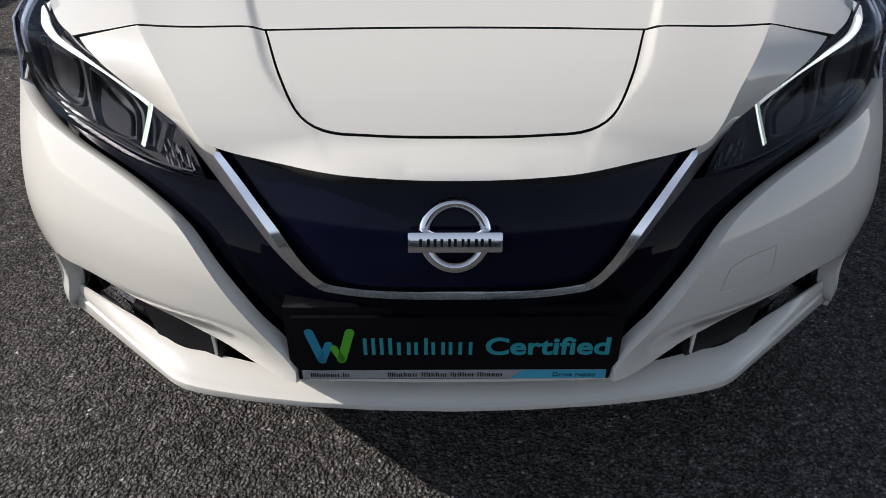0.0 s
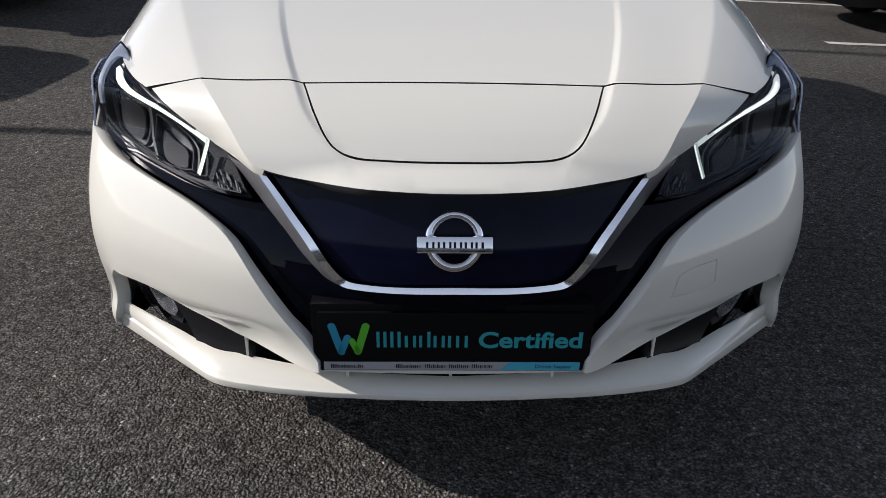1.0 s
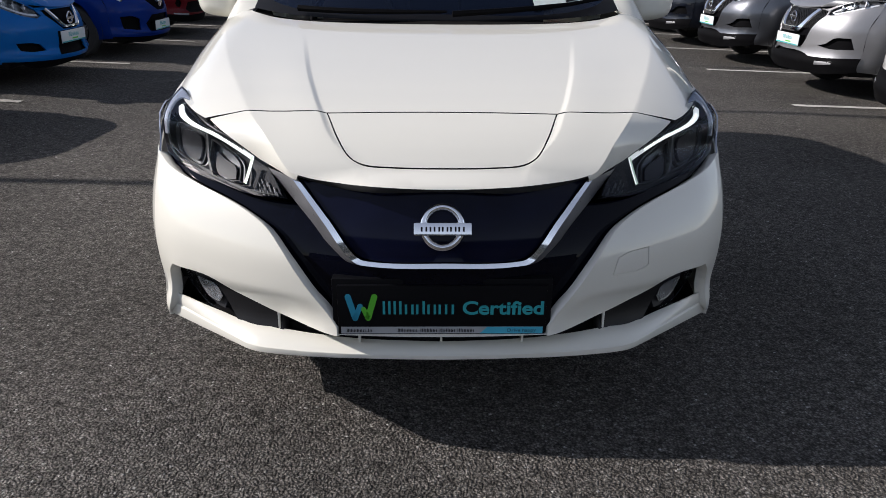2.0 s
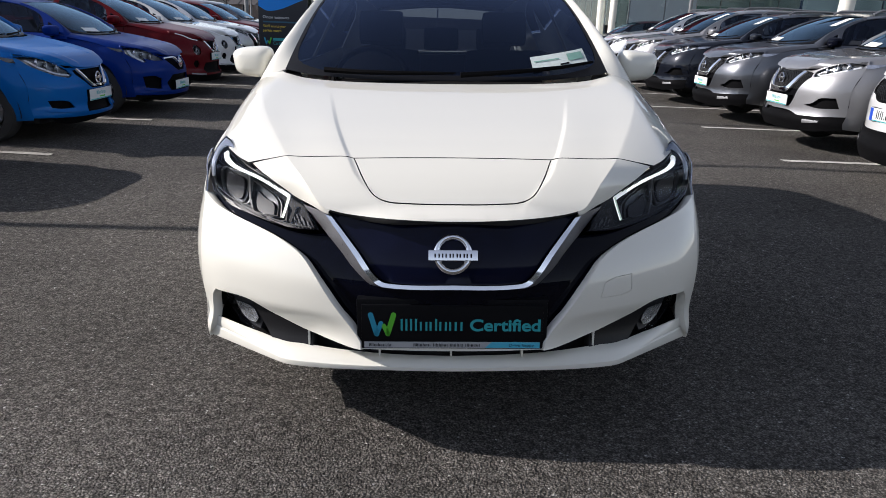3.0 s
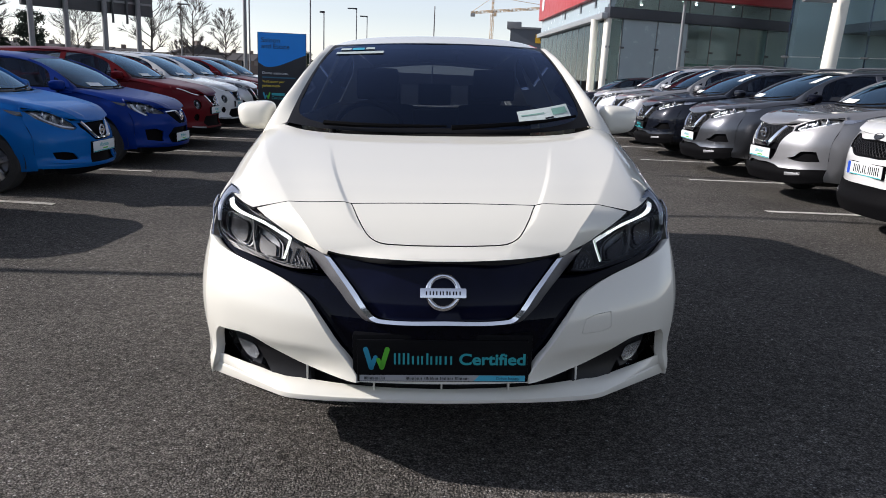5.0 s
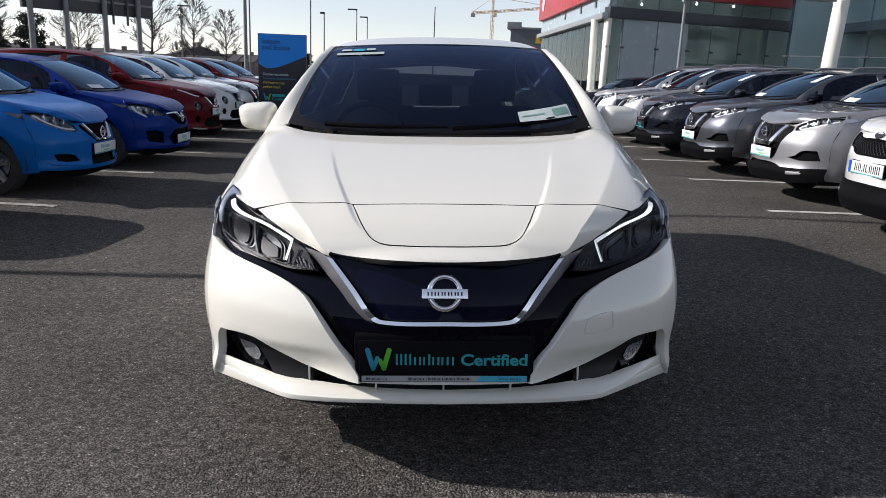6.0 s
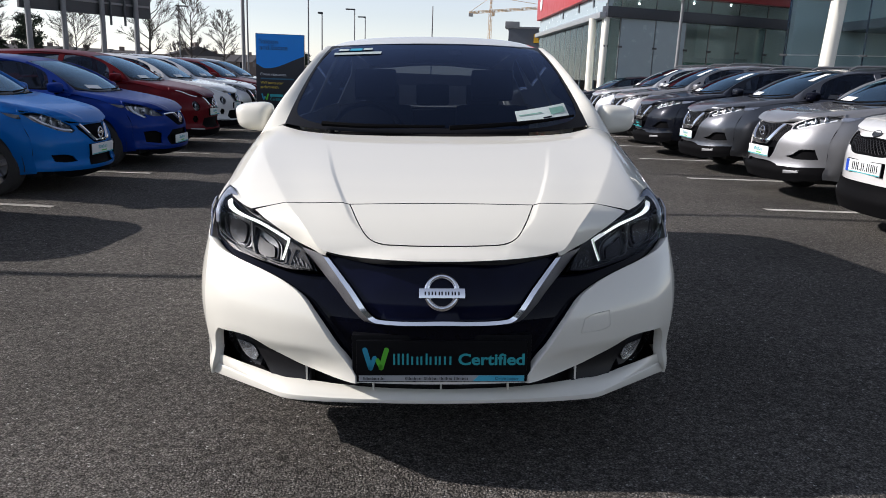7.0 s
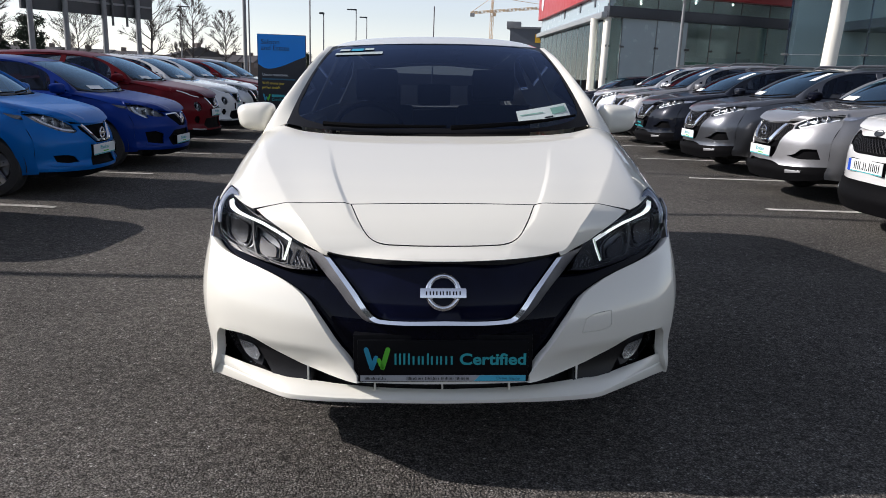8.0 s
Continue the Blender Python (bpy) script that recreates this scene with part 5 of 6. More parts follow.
EU_BLUE = simple("blue_plate_end", (0.01, 0.06, 0.42), 0.4)
HOOD_EDGE = [(0.0, 0.098), (0.12, 0.1015), (0.243, 0.112), (0.35, 0.130), (0.378, 0.140), (0.43, 0.205), (0.473, 0.268), (0.508, 0.3265), (0.60, 0.345)]


def showroom_plate(sh, car, style, kind):
    """A white dealer plate with bars for its words, or a registration plate as plain bars."""
    z = sh.point(0, 0, STYLES[style]["plate"]).z
    y = float(front_y(0.0, STYLES[style]["plate"])) * sh.kl - 0.002
    holder = boxpart("plate_holder", (-0.262, y + 0.006, z - 0.060), (0.262, y + 0.06, z + 0.060), PLASTIC, car, 0.004)
    if kind == "registration":
        p = boxpart("number_plate", (-0.26, y, z - 0.056), (0.26, y + 0.008, z + 0.056), PLATE_WHITE, car, 0.003, "white number plate with blue end and plain dark bars")
        boxpart("plate_end", (-0.258, y - 0.001, z - 0.054), (-0.215, y + 0.001, z + 0.054), EU_BLUE, p)
        letters_as_bars(car, p, -0.165, 0.215, z - 0.032, z + 0.038, y - 0.0006, INK, "iNi.N.iNiN", "plate_bar")
        boxpart("plate_strip", (-0.21, y - 0.001, z - 0.054), (0.258, y + 0.0006, z - 0.046), TEAL, p)
        return
    teal = kind == "teal"
    p = boxpart("dealer_plate", (-0.262, y, z - 0.058), (0.262, y + 0.008, z + 0.058), INK if teal else PLATE_WHITE, car, 0.003)
    letters_as_bars(car, p, -0.11, 0.11, z - 0.005, z + 0.035, y - 0.0006, TEAL, "Mindnnr")
    boxpart("small_word_bar", (-0.04, y - 0.001, z - 0.035), (0.09, y + 0.0006, z - 0.022), GREEN if not teal else TEAL, p)
    boxpart("plate_strip", (-0.258, y - 0.001, z - 0.056), (0.258, y + 0.0006, z - 0.045), TEAL, p)


def lattice_mesh(sh, outline, low, pitch):
    """Crossing diagonal wires over a grille opening."""
    bm = bmesh.new()
    poly = smooth_loop(outline, 0.03)
    xs = np.arange(-0.56, 0.56, 0.012)
    for sgn in (-1, 1):
        for c in np.arange(-0.9, 0.9, pitch):
            q = np.stack([xs, 0.62 + sgn * 0.75 * (xs - c)], 1)
            ok = inside(poly, q) & (q[:, 1] > low)
            run = []
            for p, k in zip(q, list(ok)):
                if k:
                    run.append(sh.point(p[0], float(front_y(p[0], p[1])) + 0.012, p[1]))
                if len(run) > 1 and (not k or p[0] > 0.54):
                    tube(bm, run, 0.0032, 4)
                if not k:
                    run = []
    return bm


def parked_car(name, shape, style, x, y, turn, mat, label, plate="white", card=1, rails=False, group="parked cars", dark_mirrors=False):
    sh, st = SHAPES[shape], STYLES[style]
    car = car_root(name, x, y, turn, label, group)
    F = sh.front
    g = 0.05
    body(sh, car, mat, g)
    screen = cabin(sh, car, mat, g, PARKED_GLASS)
    hood_half = [(0, 1.085)] + list(reversed(HOOD_BACK[:-1])) + list(reversed(HOOD_SIDE[1:])) + [(0.628, 0.352)] + list(reversed(HOOD_EDGE))
    part("hood", sheet(mirror(hood_half), sh.hood, 0.035, thick=0.015, corner=30), mat, car)
    lamp, fog = st["lamp"], st["fog"]
    top = [(0.80, 0.845), (0.745, 0.905), (0.70, 0.876), (0.615, 0.834), (0.512, 0.782), (0.45, 0.747), (0.412, 0.722), (0.36, 0.724), (0.20, 0.7215), (0, 0.7205)]
    outline = mirror([(0, 0.262), (0.42, 0.262), (0.80, 0.275)] + top)
    holes = [lamp, flipx(lamp), fog, flipx(fog), mirror(st["grille"]), mirror(st["intake"])]
    part("front_bumper", sheet(outline, F, 0.04, holes=holes, thick=0.02, corner=30), mat, car)
    part("grille", sheet(mirror(st["grille"]), F, 0.04, thick=-0.02, off=-0.028), MESH_GRILLE, car)
    if style in ("crossover", "tiger_nose"):
        part("grille_mesh", lattice_mesh(sh, mirror(st["grille"]), 0.53, 0.030 if style == "crossover" else 0.042), MESH_WIRE, car, "fine black lattice")
    part("lower_intake", sheet(mirror(st["intake"]), F, 0.05, thick=-0.03, off=-0.04), PLASTIC, car)
    if st["vee"]:
        part("chrome_vee", sheet(band(st["vee"] + [(-a, b) for a, b in reversed(st["vee"]) if a > 0], st["vee_w"]), F, 0.02, thick=0.04, off=0.012, corner=30), CHROME, car)
    bm = bmesh.new()
    if st["badge"]:
        cz = st["badge"]
        c = sh.point(0, float(front_y(0, cz)) - 0.008, cz)
        lathe(bm, [(0.0, 0.062), (0.008, 0.058), (0.008, 0.046), (0.0, 0.044)], 28, Matrix.Translation(c) @ Matrix.Rotation(radians(-90), 4, "Z"))
        box(bm, (-0.075, -0.012, -0.014), (0.075, 0.004, 0.014), 0.003, Matrix.Translation(c))
    else:
        # an oval badge on the hood's lip above a framed grille
        c = sh.point(0, float(front_y(0, 0.70)) - 0.004, 0.702)
        lathe(bm, [(0.0, 0.036), (0.007, 0.033), (0.007, 0.027), (0.002, 0.025), (0.002, 0.001)], 28, Matrix.Translation(c) @ Matrix.Rotation(radians(-35), 4, "X") @ Matrix.Diagonal((1.9, 1, 1, 1)) @ Matrix.Rotation(radians(-90), 4, "Z"))
        hole = [(a * 0.94, 0.622 + (b - 0.622) * 0.80) for a, b in st["grille"]]
        part("grille_frame", sheet(mirror(st["grille"]), F, 0.025, holes=[mirror(hole)], thick=0.03, off=0.004), PLASTIC, car, "thick black frame round the mesh")
    part("badge", bm, CHROME if st["badge"] else DARK_CHROME, car)
    for s in (-1, 1):
        f = (lambda p: p) if s > 0 else flipx
        part("nose_flank", flank(sh, s), mat, car)
        hl = part("headlamp", sheet(f(lamp), F, 0.03, thick=-0.045, off=-0.05), LAMP_HOUSE, car, "clear headlamp with bright reflectors")
        ln = part("lamp_lens", sheet(f(lamp), F, 0.03, thick=0, off=-0.003), LENS, hl)
        ln.visible_shadow = False
        inner = [(0.5 * (sum(a for a, b in lamp) / len(lamp)) + 0.5 * a, 0.5 * (sum(b for a, b in lamp) / len(lamp)) + 0.5 * b + 0.008) for a, b in lamp]
        lx, lz = sum(a for a, b in lamp) / len(lamp), sum(b for a, b in lamp) / len(lamp)
        if style == "bug_eyed":
            part("lamp_mask", sheet(f(inner), F, 0.03, thick=0.01, off=-0.03), BLACK_GLOSS, hl)
        for k, (ox, oz) in enumerate(((0.0, 0.0),) if style == "bug_eyed" else ((-0.085, -0.028), (0.005, 0.002), (0.085, 0.038))):
            cx, cz, r = lx + ox, lz + oz, 0.036 if k == 0 else 0.034
            p = sh.point(s * cx, float(front_y(cx, cz)) + 0.026, cz)
            bm = bmesh.new()
            lathe(bm, [(-0.02, r * 0.30), (-0.012, r * 0.62), (0.004, r * 0.92), (0.014, r * 1.08), (0.010, r * 1.14)], 18, Matrix.Translation(p) @ Matrix.Rotation(radians(-90 - s * 25), 4, "Z"))
            part("reflector_bowl", bm, REFLECTOR, hl)
            bm = bmesh.new()
            bmesh.ops.create_uvsphere(bm, u_segments=12, v_segments=8, radius=r * 0.42, matrix=Matrix.Translation(p + Vector((0, 0.004, 0))))
            part("projector_lens", bm, REFLECTOR if k == 1 else LAMP_HOUSE, hl)
        part("daytime_strip", sheet(f(band(st["drl"], 0.022 if style == "hatch" else 0.016)), F, 0.03, thick=0.006, off=-0.008 if style != "bug_eyed" else 0.004), WHITE_GUIDE, hl)
        if style in ("supermini", "hatch"):
            wrap = [(0.465, 0.782), (0.485, 0.828), (0.60, 0.840), (0.72, 0.852), (0.62, 0.814), (0.54, 0.792)]
        else:
            wrap = [(0.468, 0.788), (0.478, 0.834), (0.58, 0.845), (0.74, 0.853), (0.66, 0.822), (0.56, 0.796)]
        if style != "bug_eyed":
            part("lamp_side", sheet(wrap, sh.side(s), 0.04, thick=0.004, flip=s < 0, off=0.004), LAMP_SIDE if style in ("supermini", "hatch") else CLEAR_SIDE, hl, "clear lamp end wrapped round the wing")
        part("fog_pocket", sheet(f(fog), F, 0.04, thick=-0.03, off=-0.035), PLASTIC, car)
        part("fog_bar", sheet(f(band(st["fog_bar"], st["fog_w"], 0.7)), F, 0.03, thick=0.006, off=0.012), MATT_SILVER if st["skirt"] else mat, car)
        door_mirror(sh, car, s, BLACK_GLOSS if dark_mirrors else mat)
        if rails:
            pts = [sh.point(s * 0.53, yy, zz) for yy, zz in ((2.15, 1.50), (2.25, 1.555), (2.8, 1.57), (3.5, 1.545), (3.9, 1.505))]
            part("roof_rail", tube(bmesh.new(), pts, 0.018, 8), MATT_SILVER, car)
    if st["skirt"]:
        k = st["skirt"]
        part("lower_skirt", sheet(mirror([(0, 0.205), (0.60, 0.215), (0.80, 0.25), (0.80, k + 0.02), (0.60, k), (0, k)]), F, 0.03, thick=0.03, off=0.012), PLASTIC, car, "black plastic skirt")
    else:
        part("lower_skirt", sheet(mirror([(0, 0.215), (0.66, 0.225), (0.70, 0.26), (0, 0.26)]), F, 0.06, thick=0.03, off=-0.004), PLASTIC, car)
    showroom_plate(sh, car, style, plate)
    # price cards behind the glass
    def on_screen(u0, u1, v0, v1, skew=0.0):
        def fn(uv):
            q = np.stack([u0 + (u1 - u0) * uv[:, 0] + skew * uv[:, 1], v0 + (v1 - v0) * uv[:, 1]], 1)
            return screen(q) + np.array((0, -0.003, 0.006))
        return fn
    if card:
        part("price_card", patch(on_screen(0.16, 0.40, 0.05, 0.16), 4, 2), PAPER, car, "white price card behind the windscreen")
    if card > 1:
        part("price_card", patch(on_screen(0.845, 0.93, 0.55, 0.90, -0.02), 2, 4), PAPER, car)
    return car


BLUE = paint("azure_blue_paint", (0.002, 0.105, 0.36), 0.12, 0.36, 0.15, coat=0.2, spec=0.05)
DEEP_BLUE = paint("deep_blue_paint", (0.001, 0.020, 0.155), 0.12, 0.36, 0.15, coat=0.14, spec=0.05)
RED = paint("dark_red_paint", (0.088, 0.003, 0.006), 0.15, 0.36, 0.15, coat=0.14, spec=0.05)
SILVER = paint("silver_paint", (0.25, 0.25, 0.255), 0.65, 0.44, 0.12)
PALE = paint("pale_silver_paint", (0.52, 0.53, 0.545), 0.6, 0.35, 0.12)
GREY = paint("gunmetal_paint", (0.115, 0.119, 0.13), 0.85, 0.28, 0.15, coat=0.8)
BLACK = paint("black_paint", (0.003, 0.0045, 0.010), 0.3, 0.3, 0.2, coat=0.7)
PLAIN_WHITE = paint("white_paint", (0.55, 0.55, 0.54))

parked_car("supermini", "supermini", "supermini", -3.93, 4.77, 90, DEEP_BLUE, "deep blue supermini parked in a marked bay")
parked_car("supermini", "supermini", "supermini", -3.68, 7.14, 90, BLUE, "metallic azure blue supermini with a white dealer plate")
parked_car("hatchback", "hatch", "hatch", -3.56, 9.47, 90, DEEP_BLUE, "deep royal blue hatchback with a white dealer plate")
parked_car("small_crossover", "bug_eyed", "bug_eyed", -3.78, 11.93, 90, RED, "dark red small crossover with round headlamps")
parked_car("small_crossover", "bug_eyed", "bug_eyed", -4.01, 14.40, 90, PLAIN_WHITE, "white small crossover with round headlamps")
parked_car("crossover", "crossover", "crossover", -4.15, 16.77, 90, PALE, "pale silver crossover in the far part of a row")
parked_car("small_crossover", "bug_eyed", "bug_eyed", -4.29, 19.23, 90, RED, "dark red small crossover far down the row")
parked_car("crossover", "crossover", "crossover", -4.38, 21.69, 90, GREY, "dark grey crossover at the end of the row")
parked_car("crossover", "tiger_nose", "tiger_nose", 3.82, 5.18, -90, PLAIN_WHITE, "white crossover with black mesh grille and number plate", plate="registration")
parked_car("crossover", "crossover", "crossover", 3.96, 7.59, -90, SILVER, "silver crossover with chrome vee grille and dealer plate", card=2, rails=True, dark_mirrors=True)
parked_car("crossover", "crossover", "crossover", 3.92, 10.05, -90, GREY, "gunmetal grey crossover with chrome vee grille", card=2, rails=True, dark_mirrors=True)
parked_car("crossover", "crossover", "crossover", 3.85, 12.46, -90, BLACK, "black crossover with a dark teal dealer plate", plate="teal", card=2, rails=True)
parked_car("tall_crossover", "tall_crossover", "crossover", 3.92, 14.86, -90, SILVER, "silver tall crossover with roof rails", card=2, rails=True)
parked_car("tall_crossover", "tall_crossover", "crossover", 3.97, 17.27, -90, PALE, "pale silver tall crossover further down the row", card=2, rails=True)
parked_car("hatchback", "hatch", "hatch", 4.44, 23.09, -90, BLACK, "black hatchback near the showroom corner", card=0)


# ---------------------------------------------------------------- the lot
def parking_line(x0, x1, y, mat):
    bm = bmesh.new()
    n = 24
    w = 0.05
    top, bot = [], []
    for i in range(n + 1):
        x = x0 + (x1 - x0) * i / n
        top.append(bm.verts.new((x, y + w + random.uniform(-0.006, 0.006), level(x, y) + 0.006)))
        bot.append(bm.verts.new((x, y - w + random.uniform(-0.006, 0.006), level(x, y) + 0.006)))
    for i in range(n):
        bm.faces.new((bot[i], bot[i + 1], top[i + 1], top[i]))
    ob = part("parking_line", bm, mat)
    tagged(ob, "worn white parking bay line painted on asphalt", "road marking", "bay lines", "structure")


for k in range(8):
    parking_line(3.61, 8.3, 4.00 + 2.42 * k, LINE)
for k in range(9):
    parking_line(-8.7, -3.72 + 0.05 * k, 3.47 + 2.43 * k, DIM_LINE)

# ---------------------------------------------------------------- sign, poles, billboard
SIGN_BLUE = simple("sign_blue", (0.0, 0.22, 0.72), 0.4, var=0.04)
SIGN_DARK = simple("sign_dark", (0.012, 0.014, 0.02), 0.4, var=0.1)
DIM_TEAL = simple("dim_teal_ink", (0.02, 0.10, 0.16), 0.5)
SIGN_YELLOW = simple("sign_yellow", (0.75, 0.55, 0.05), 0.5)
STEEL = simple("galvanised_steel", (0.20, 0.205, 0.21), 0.55, 0.4, var=0.15, scale=20)
DARK_STEEL = simple("dark_painted_steel", (0.06, 0.065, 0.07), 0.5, 0.3, var=0.2)


def totem():
    s = new("totem_sign")
    s.matrix_basis = pose(-3.37, 15.6, level(-3.4, 15.6), 0, 0, 3) @ Matrix.Scale(0.925, 4)
    tagged(s, "dark totem sign with a blue head beside the parked cars", "sign")
    w, h = 0.575, 2.30
    panel = boxpart("sign_panel", (-w, 0, 0.02), (w, 0.10, h), SIGN_DARK, s, 0.01)
    bm = bmesh.new()
    pts = [(-w + 0.01, h - 0.01), (-w + 0.01, h - 0.70), (-0.36, h - 0.80), (w - 0.01, h - 0.50), (w - 0.01, h - 0.01)]
    vs = smooth_loop(pts, 0.05, 60)
    f = bm.faces.new([bm.verts.new((a, -0.003, b)) for a, b in vs])
    bm.normal_update()
    if f.normal.y > 0:
        f.normal_flip()
    part("sign_head", bm, SIGN_BLUE, s, smooth=False)
    lettering("Saloon", 0.16, pose(-0.48, -0.006, h - 0.23, 90, 0, 0), SIGN_DARK, s, wide=0.43)
    lettering("and Estate", 0.16, pose(-0.48, -0.006, h - 0.37, 90, 0, 0), SIGN_DARK, s, wide=0.66)
    lettering("Choose reassurance.", 0.09, pose(-0.47, -0.004, h - 0.97, 90, 0, 0), SIGN_PALE, s, wide=0.62)
    boxpart("word_bar", (-0.47, -0.003, h - 1.062), (0.32, 0.001, h - 1.028), DIM_TEAL, s)
    lettering("We'll source your", 0.09, pose(-0.47, -0.004, h - 1.17, 90, 0, 0), SIGN_YELLOW, s, wide=0.53)
    lettering("perfect match.", 0.09, pose(-0.47, -0.004, h - 1.27, 90, 0, 0), SIGN_YELLOW, s, wide=0.43)
    tick_logo(s, -0.46, -0.28, h - 1.56, h - 1.40, -0.004)
    boxpart("word_bar", (-0.25, -0.003, h - 1.47), (0.06, 0.001, h - 1.41), TEAL, s)
    lettering("Certified", 0.10, pose(-0.25, -0.004, h - 1.56, 90, 0, 0), TEAL, s, wide=0.31)
    boxpart("foot_plate", (-0.7, -0.12, 0), (0.7, 0.22, 0.02), DARK_STEEL, s)


totem()


def pole_lamp(name, x, y, h, r, arm, head, mat=STEEL, label="slender galvanised street lamp"):
    p = new(name)
    p.matrix_basis = pose(x, y, level(x, y))
    tagged(p, label, "street lamp")
    part("pole", tube(bmesh.new(), [(0, 0, 0), (0, 0, 1.2), (0, 0, h)], [r * 1.3, r, r * 0.75], 12), mat, p)
    if arm:
        a = part("arm", tube(bmesh.new(), [(0, 0, h - 0.05), (arm * 0.5, 0, h + 0.05), (arm, 0, h + 0.06)], r * 0.5, 8), mat, p)
    if head:
        box_ = bmesh.new()
        box(box_, (min(0, arm) - 0.28, -0.12, h - 0.02), (max(0, arm) + 0.05, 0.12, h + 0.10), 0.03)
        part("lamp_head", box_, DARK_STEEL, p)
    boxpart("base_plate", (-r * 2, -r * 2, 0), (r * 2, r * 2, 0.03), mat, p, 0.005)
    return p


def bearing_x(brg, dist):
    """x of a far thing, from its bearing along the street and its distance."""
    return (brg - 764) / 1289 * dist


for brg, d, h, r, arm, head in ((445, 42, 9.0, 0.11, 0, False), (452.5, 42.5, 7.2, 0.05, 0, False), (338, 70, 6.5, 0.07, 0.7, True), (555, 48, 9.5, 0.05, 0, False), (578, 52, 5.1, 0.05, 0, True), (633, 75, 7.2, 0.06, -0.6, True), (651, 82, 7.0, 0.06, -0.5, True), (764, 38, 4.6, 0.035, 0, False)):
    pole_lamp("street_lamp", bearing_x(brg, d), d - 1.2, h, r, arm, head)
pole_lamp("lot_lamp", 8.75, 25.5, 4.15, 0.07, 0.0, True, STEEL, "white lot lamp with a flat square head")

# unseen poles past the parked row, added for the thin shadows across the lot
for y in (3.95, 6.75, 9.95):
    p = new("flagpole")
    p.matrix_basis = pose(-9.6, y, level(-9.6, y))
    tagged(p, "tall pole out of view past the parked row, casting a thin shadow", "flagpole", "flagpoles")
    part("pole", tube(bmesh.new(), [(0, 0, 0), (0, 0, 4), (0, 0, 9.0)], [0.06, 0.055, 0.04], 12), MATT_SILVER, p)
    bm = bmesh.new()
    bmesh.ops.create_uvsphere(bm, u_segments=12, v_segments=8, radius=0.07, matrix=Matrix.Translation((0, 0, 9.05)))
    part("finial", bm, MATT_SILVER, p)
    boxpart("base_plate", (-0.18, -0.18, 0), (0.18, 0.18, 0.03), STEEL, p, 0.005)


def billboard():
    b = new("billboard")
    b.matrix_basis = pose(-19.2, 33.5, level(-20, 33), 0, 0, 56)
    tagged(b, "large grey billboard seen from behind on steel posts", "billboard")
    boxpart("board", (0.62, 0, 3.65), (7.5, 0.18, 7.6), DARK_STEEL, b, 0.02)
    for x in (0.9, 2.6, 4.6, 6.5):
        part("post", tube(bmesh.new(), [(x, -0.15, 0), (x, -0.15, 7.4)], 0.13, 10), STEEL, b)
    for x in (5.1, 5.9):
        part("strut", tube(bmesh.new(), [(x, -0.10, 3.2), (x, -0.10, 7.4)], 0.06, 8), DARK_STEEL, b)
    for z in (4.2, 5.6, 7.0):
        boxpart("rail", (0.7, -0.06, z), (7.4, -0.002, z + 0.10), STEEL, b)


billboard()

# ---------------------------------------------------------------- trees
BARK = simple("grey_bark", (0.06, 0.052, 0.045), 0.9, var=0.3, scale=20, bump=0.5)
NEEDLES = simple("dark_conifer", (0.018, 0.032, 0.016), 0.8, var=0.5, scale=3)


def bare_tree(x, y, h, spread, seed):
    rnd = random.Random(seed)
    t = new("bare_tree")
    t.matrix_basis = pose(x, y, level(x, y), 0, 0, rnd.uniform(0, 360))
    tagged(t, "bare winter tree with a rounded crown of twigs", "tree", "street trees")
    trunk = bmesh.new()
    fork = h * 0.26
    spine = [Vector((0, 0, 0)), Vector((0.03, 0, fork * 0.5)), Vector((0, 0.02, fork)), Vector((0.05, -0.03, h * 0.5)), Vector((0.0, 0.05, h * 0.78)), Vector((0.02, 0, h * 0.96))]
    tube(trunk, spine, [h * 0.020, h * 0.016, h * 0.013, h * 0.008, h * 0.004, 0.008], 8)
    part("trunk", trunk, BARK, t)

    def grow(bm, p, d, ln, r, level):
        q = p + d * ln * 0.5 + Vector((rnd.gauss(0, 1), rnd.gauss(0, 1), rnd.gauss(0, 1))) * ln * 0.04
        e = p + d * ln + Vector((0, 0, ln * 0.06))
        tube(bm, [p, q, e], [r, r * 0.8, r * 0.5], 5 if level < 1 else 3)
        if level >= 3:
            return
        for k in range(5):
            ax = Vector((rnd.gauss(0, 1), rnd.gauss(0, 1), rnd.gauss(0, 0.7))).normalized()
            nd = (d + ax * 0.50 + Vector((0, 0, 0.10))).normalized()
            grow(bm, p.lerp(e, rnd.uniform(0.35, 1.0)), nd, ln * rnd.uniform(0.40, 0.70), max(r * 0.5, 0.0095), level + 1)
    # limbs all the way up an upright stem give an oval crown
    for k in range(20):
        f = k / 19
        a = 2.4 * k + rnd.uniform(-0.4, 0.4)
        z = fork + (h * 0.90 - fork) * f
        reach = spread * (0.26 + 0.36 * math.sin(math.pi * min(1.0, 0.22 + 0.75 * f)))
        d = Vector((math.cos(a), math.sin(a), 0.60 + 0.85 * f)).normalized()
        limb = bmesh.new()
        grow(limb, Vector((0, 0, z)), d, reach, h * 0.0055 * (1.1 - 0.6 * f), 0)
        part("limb", limb, BARK, t, smooth=False)


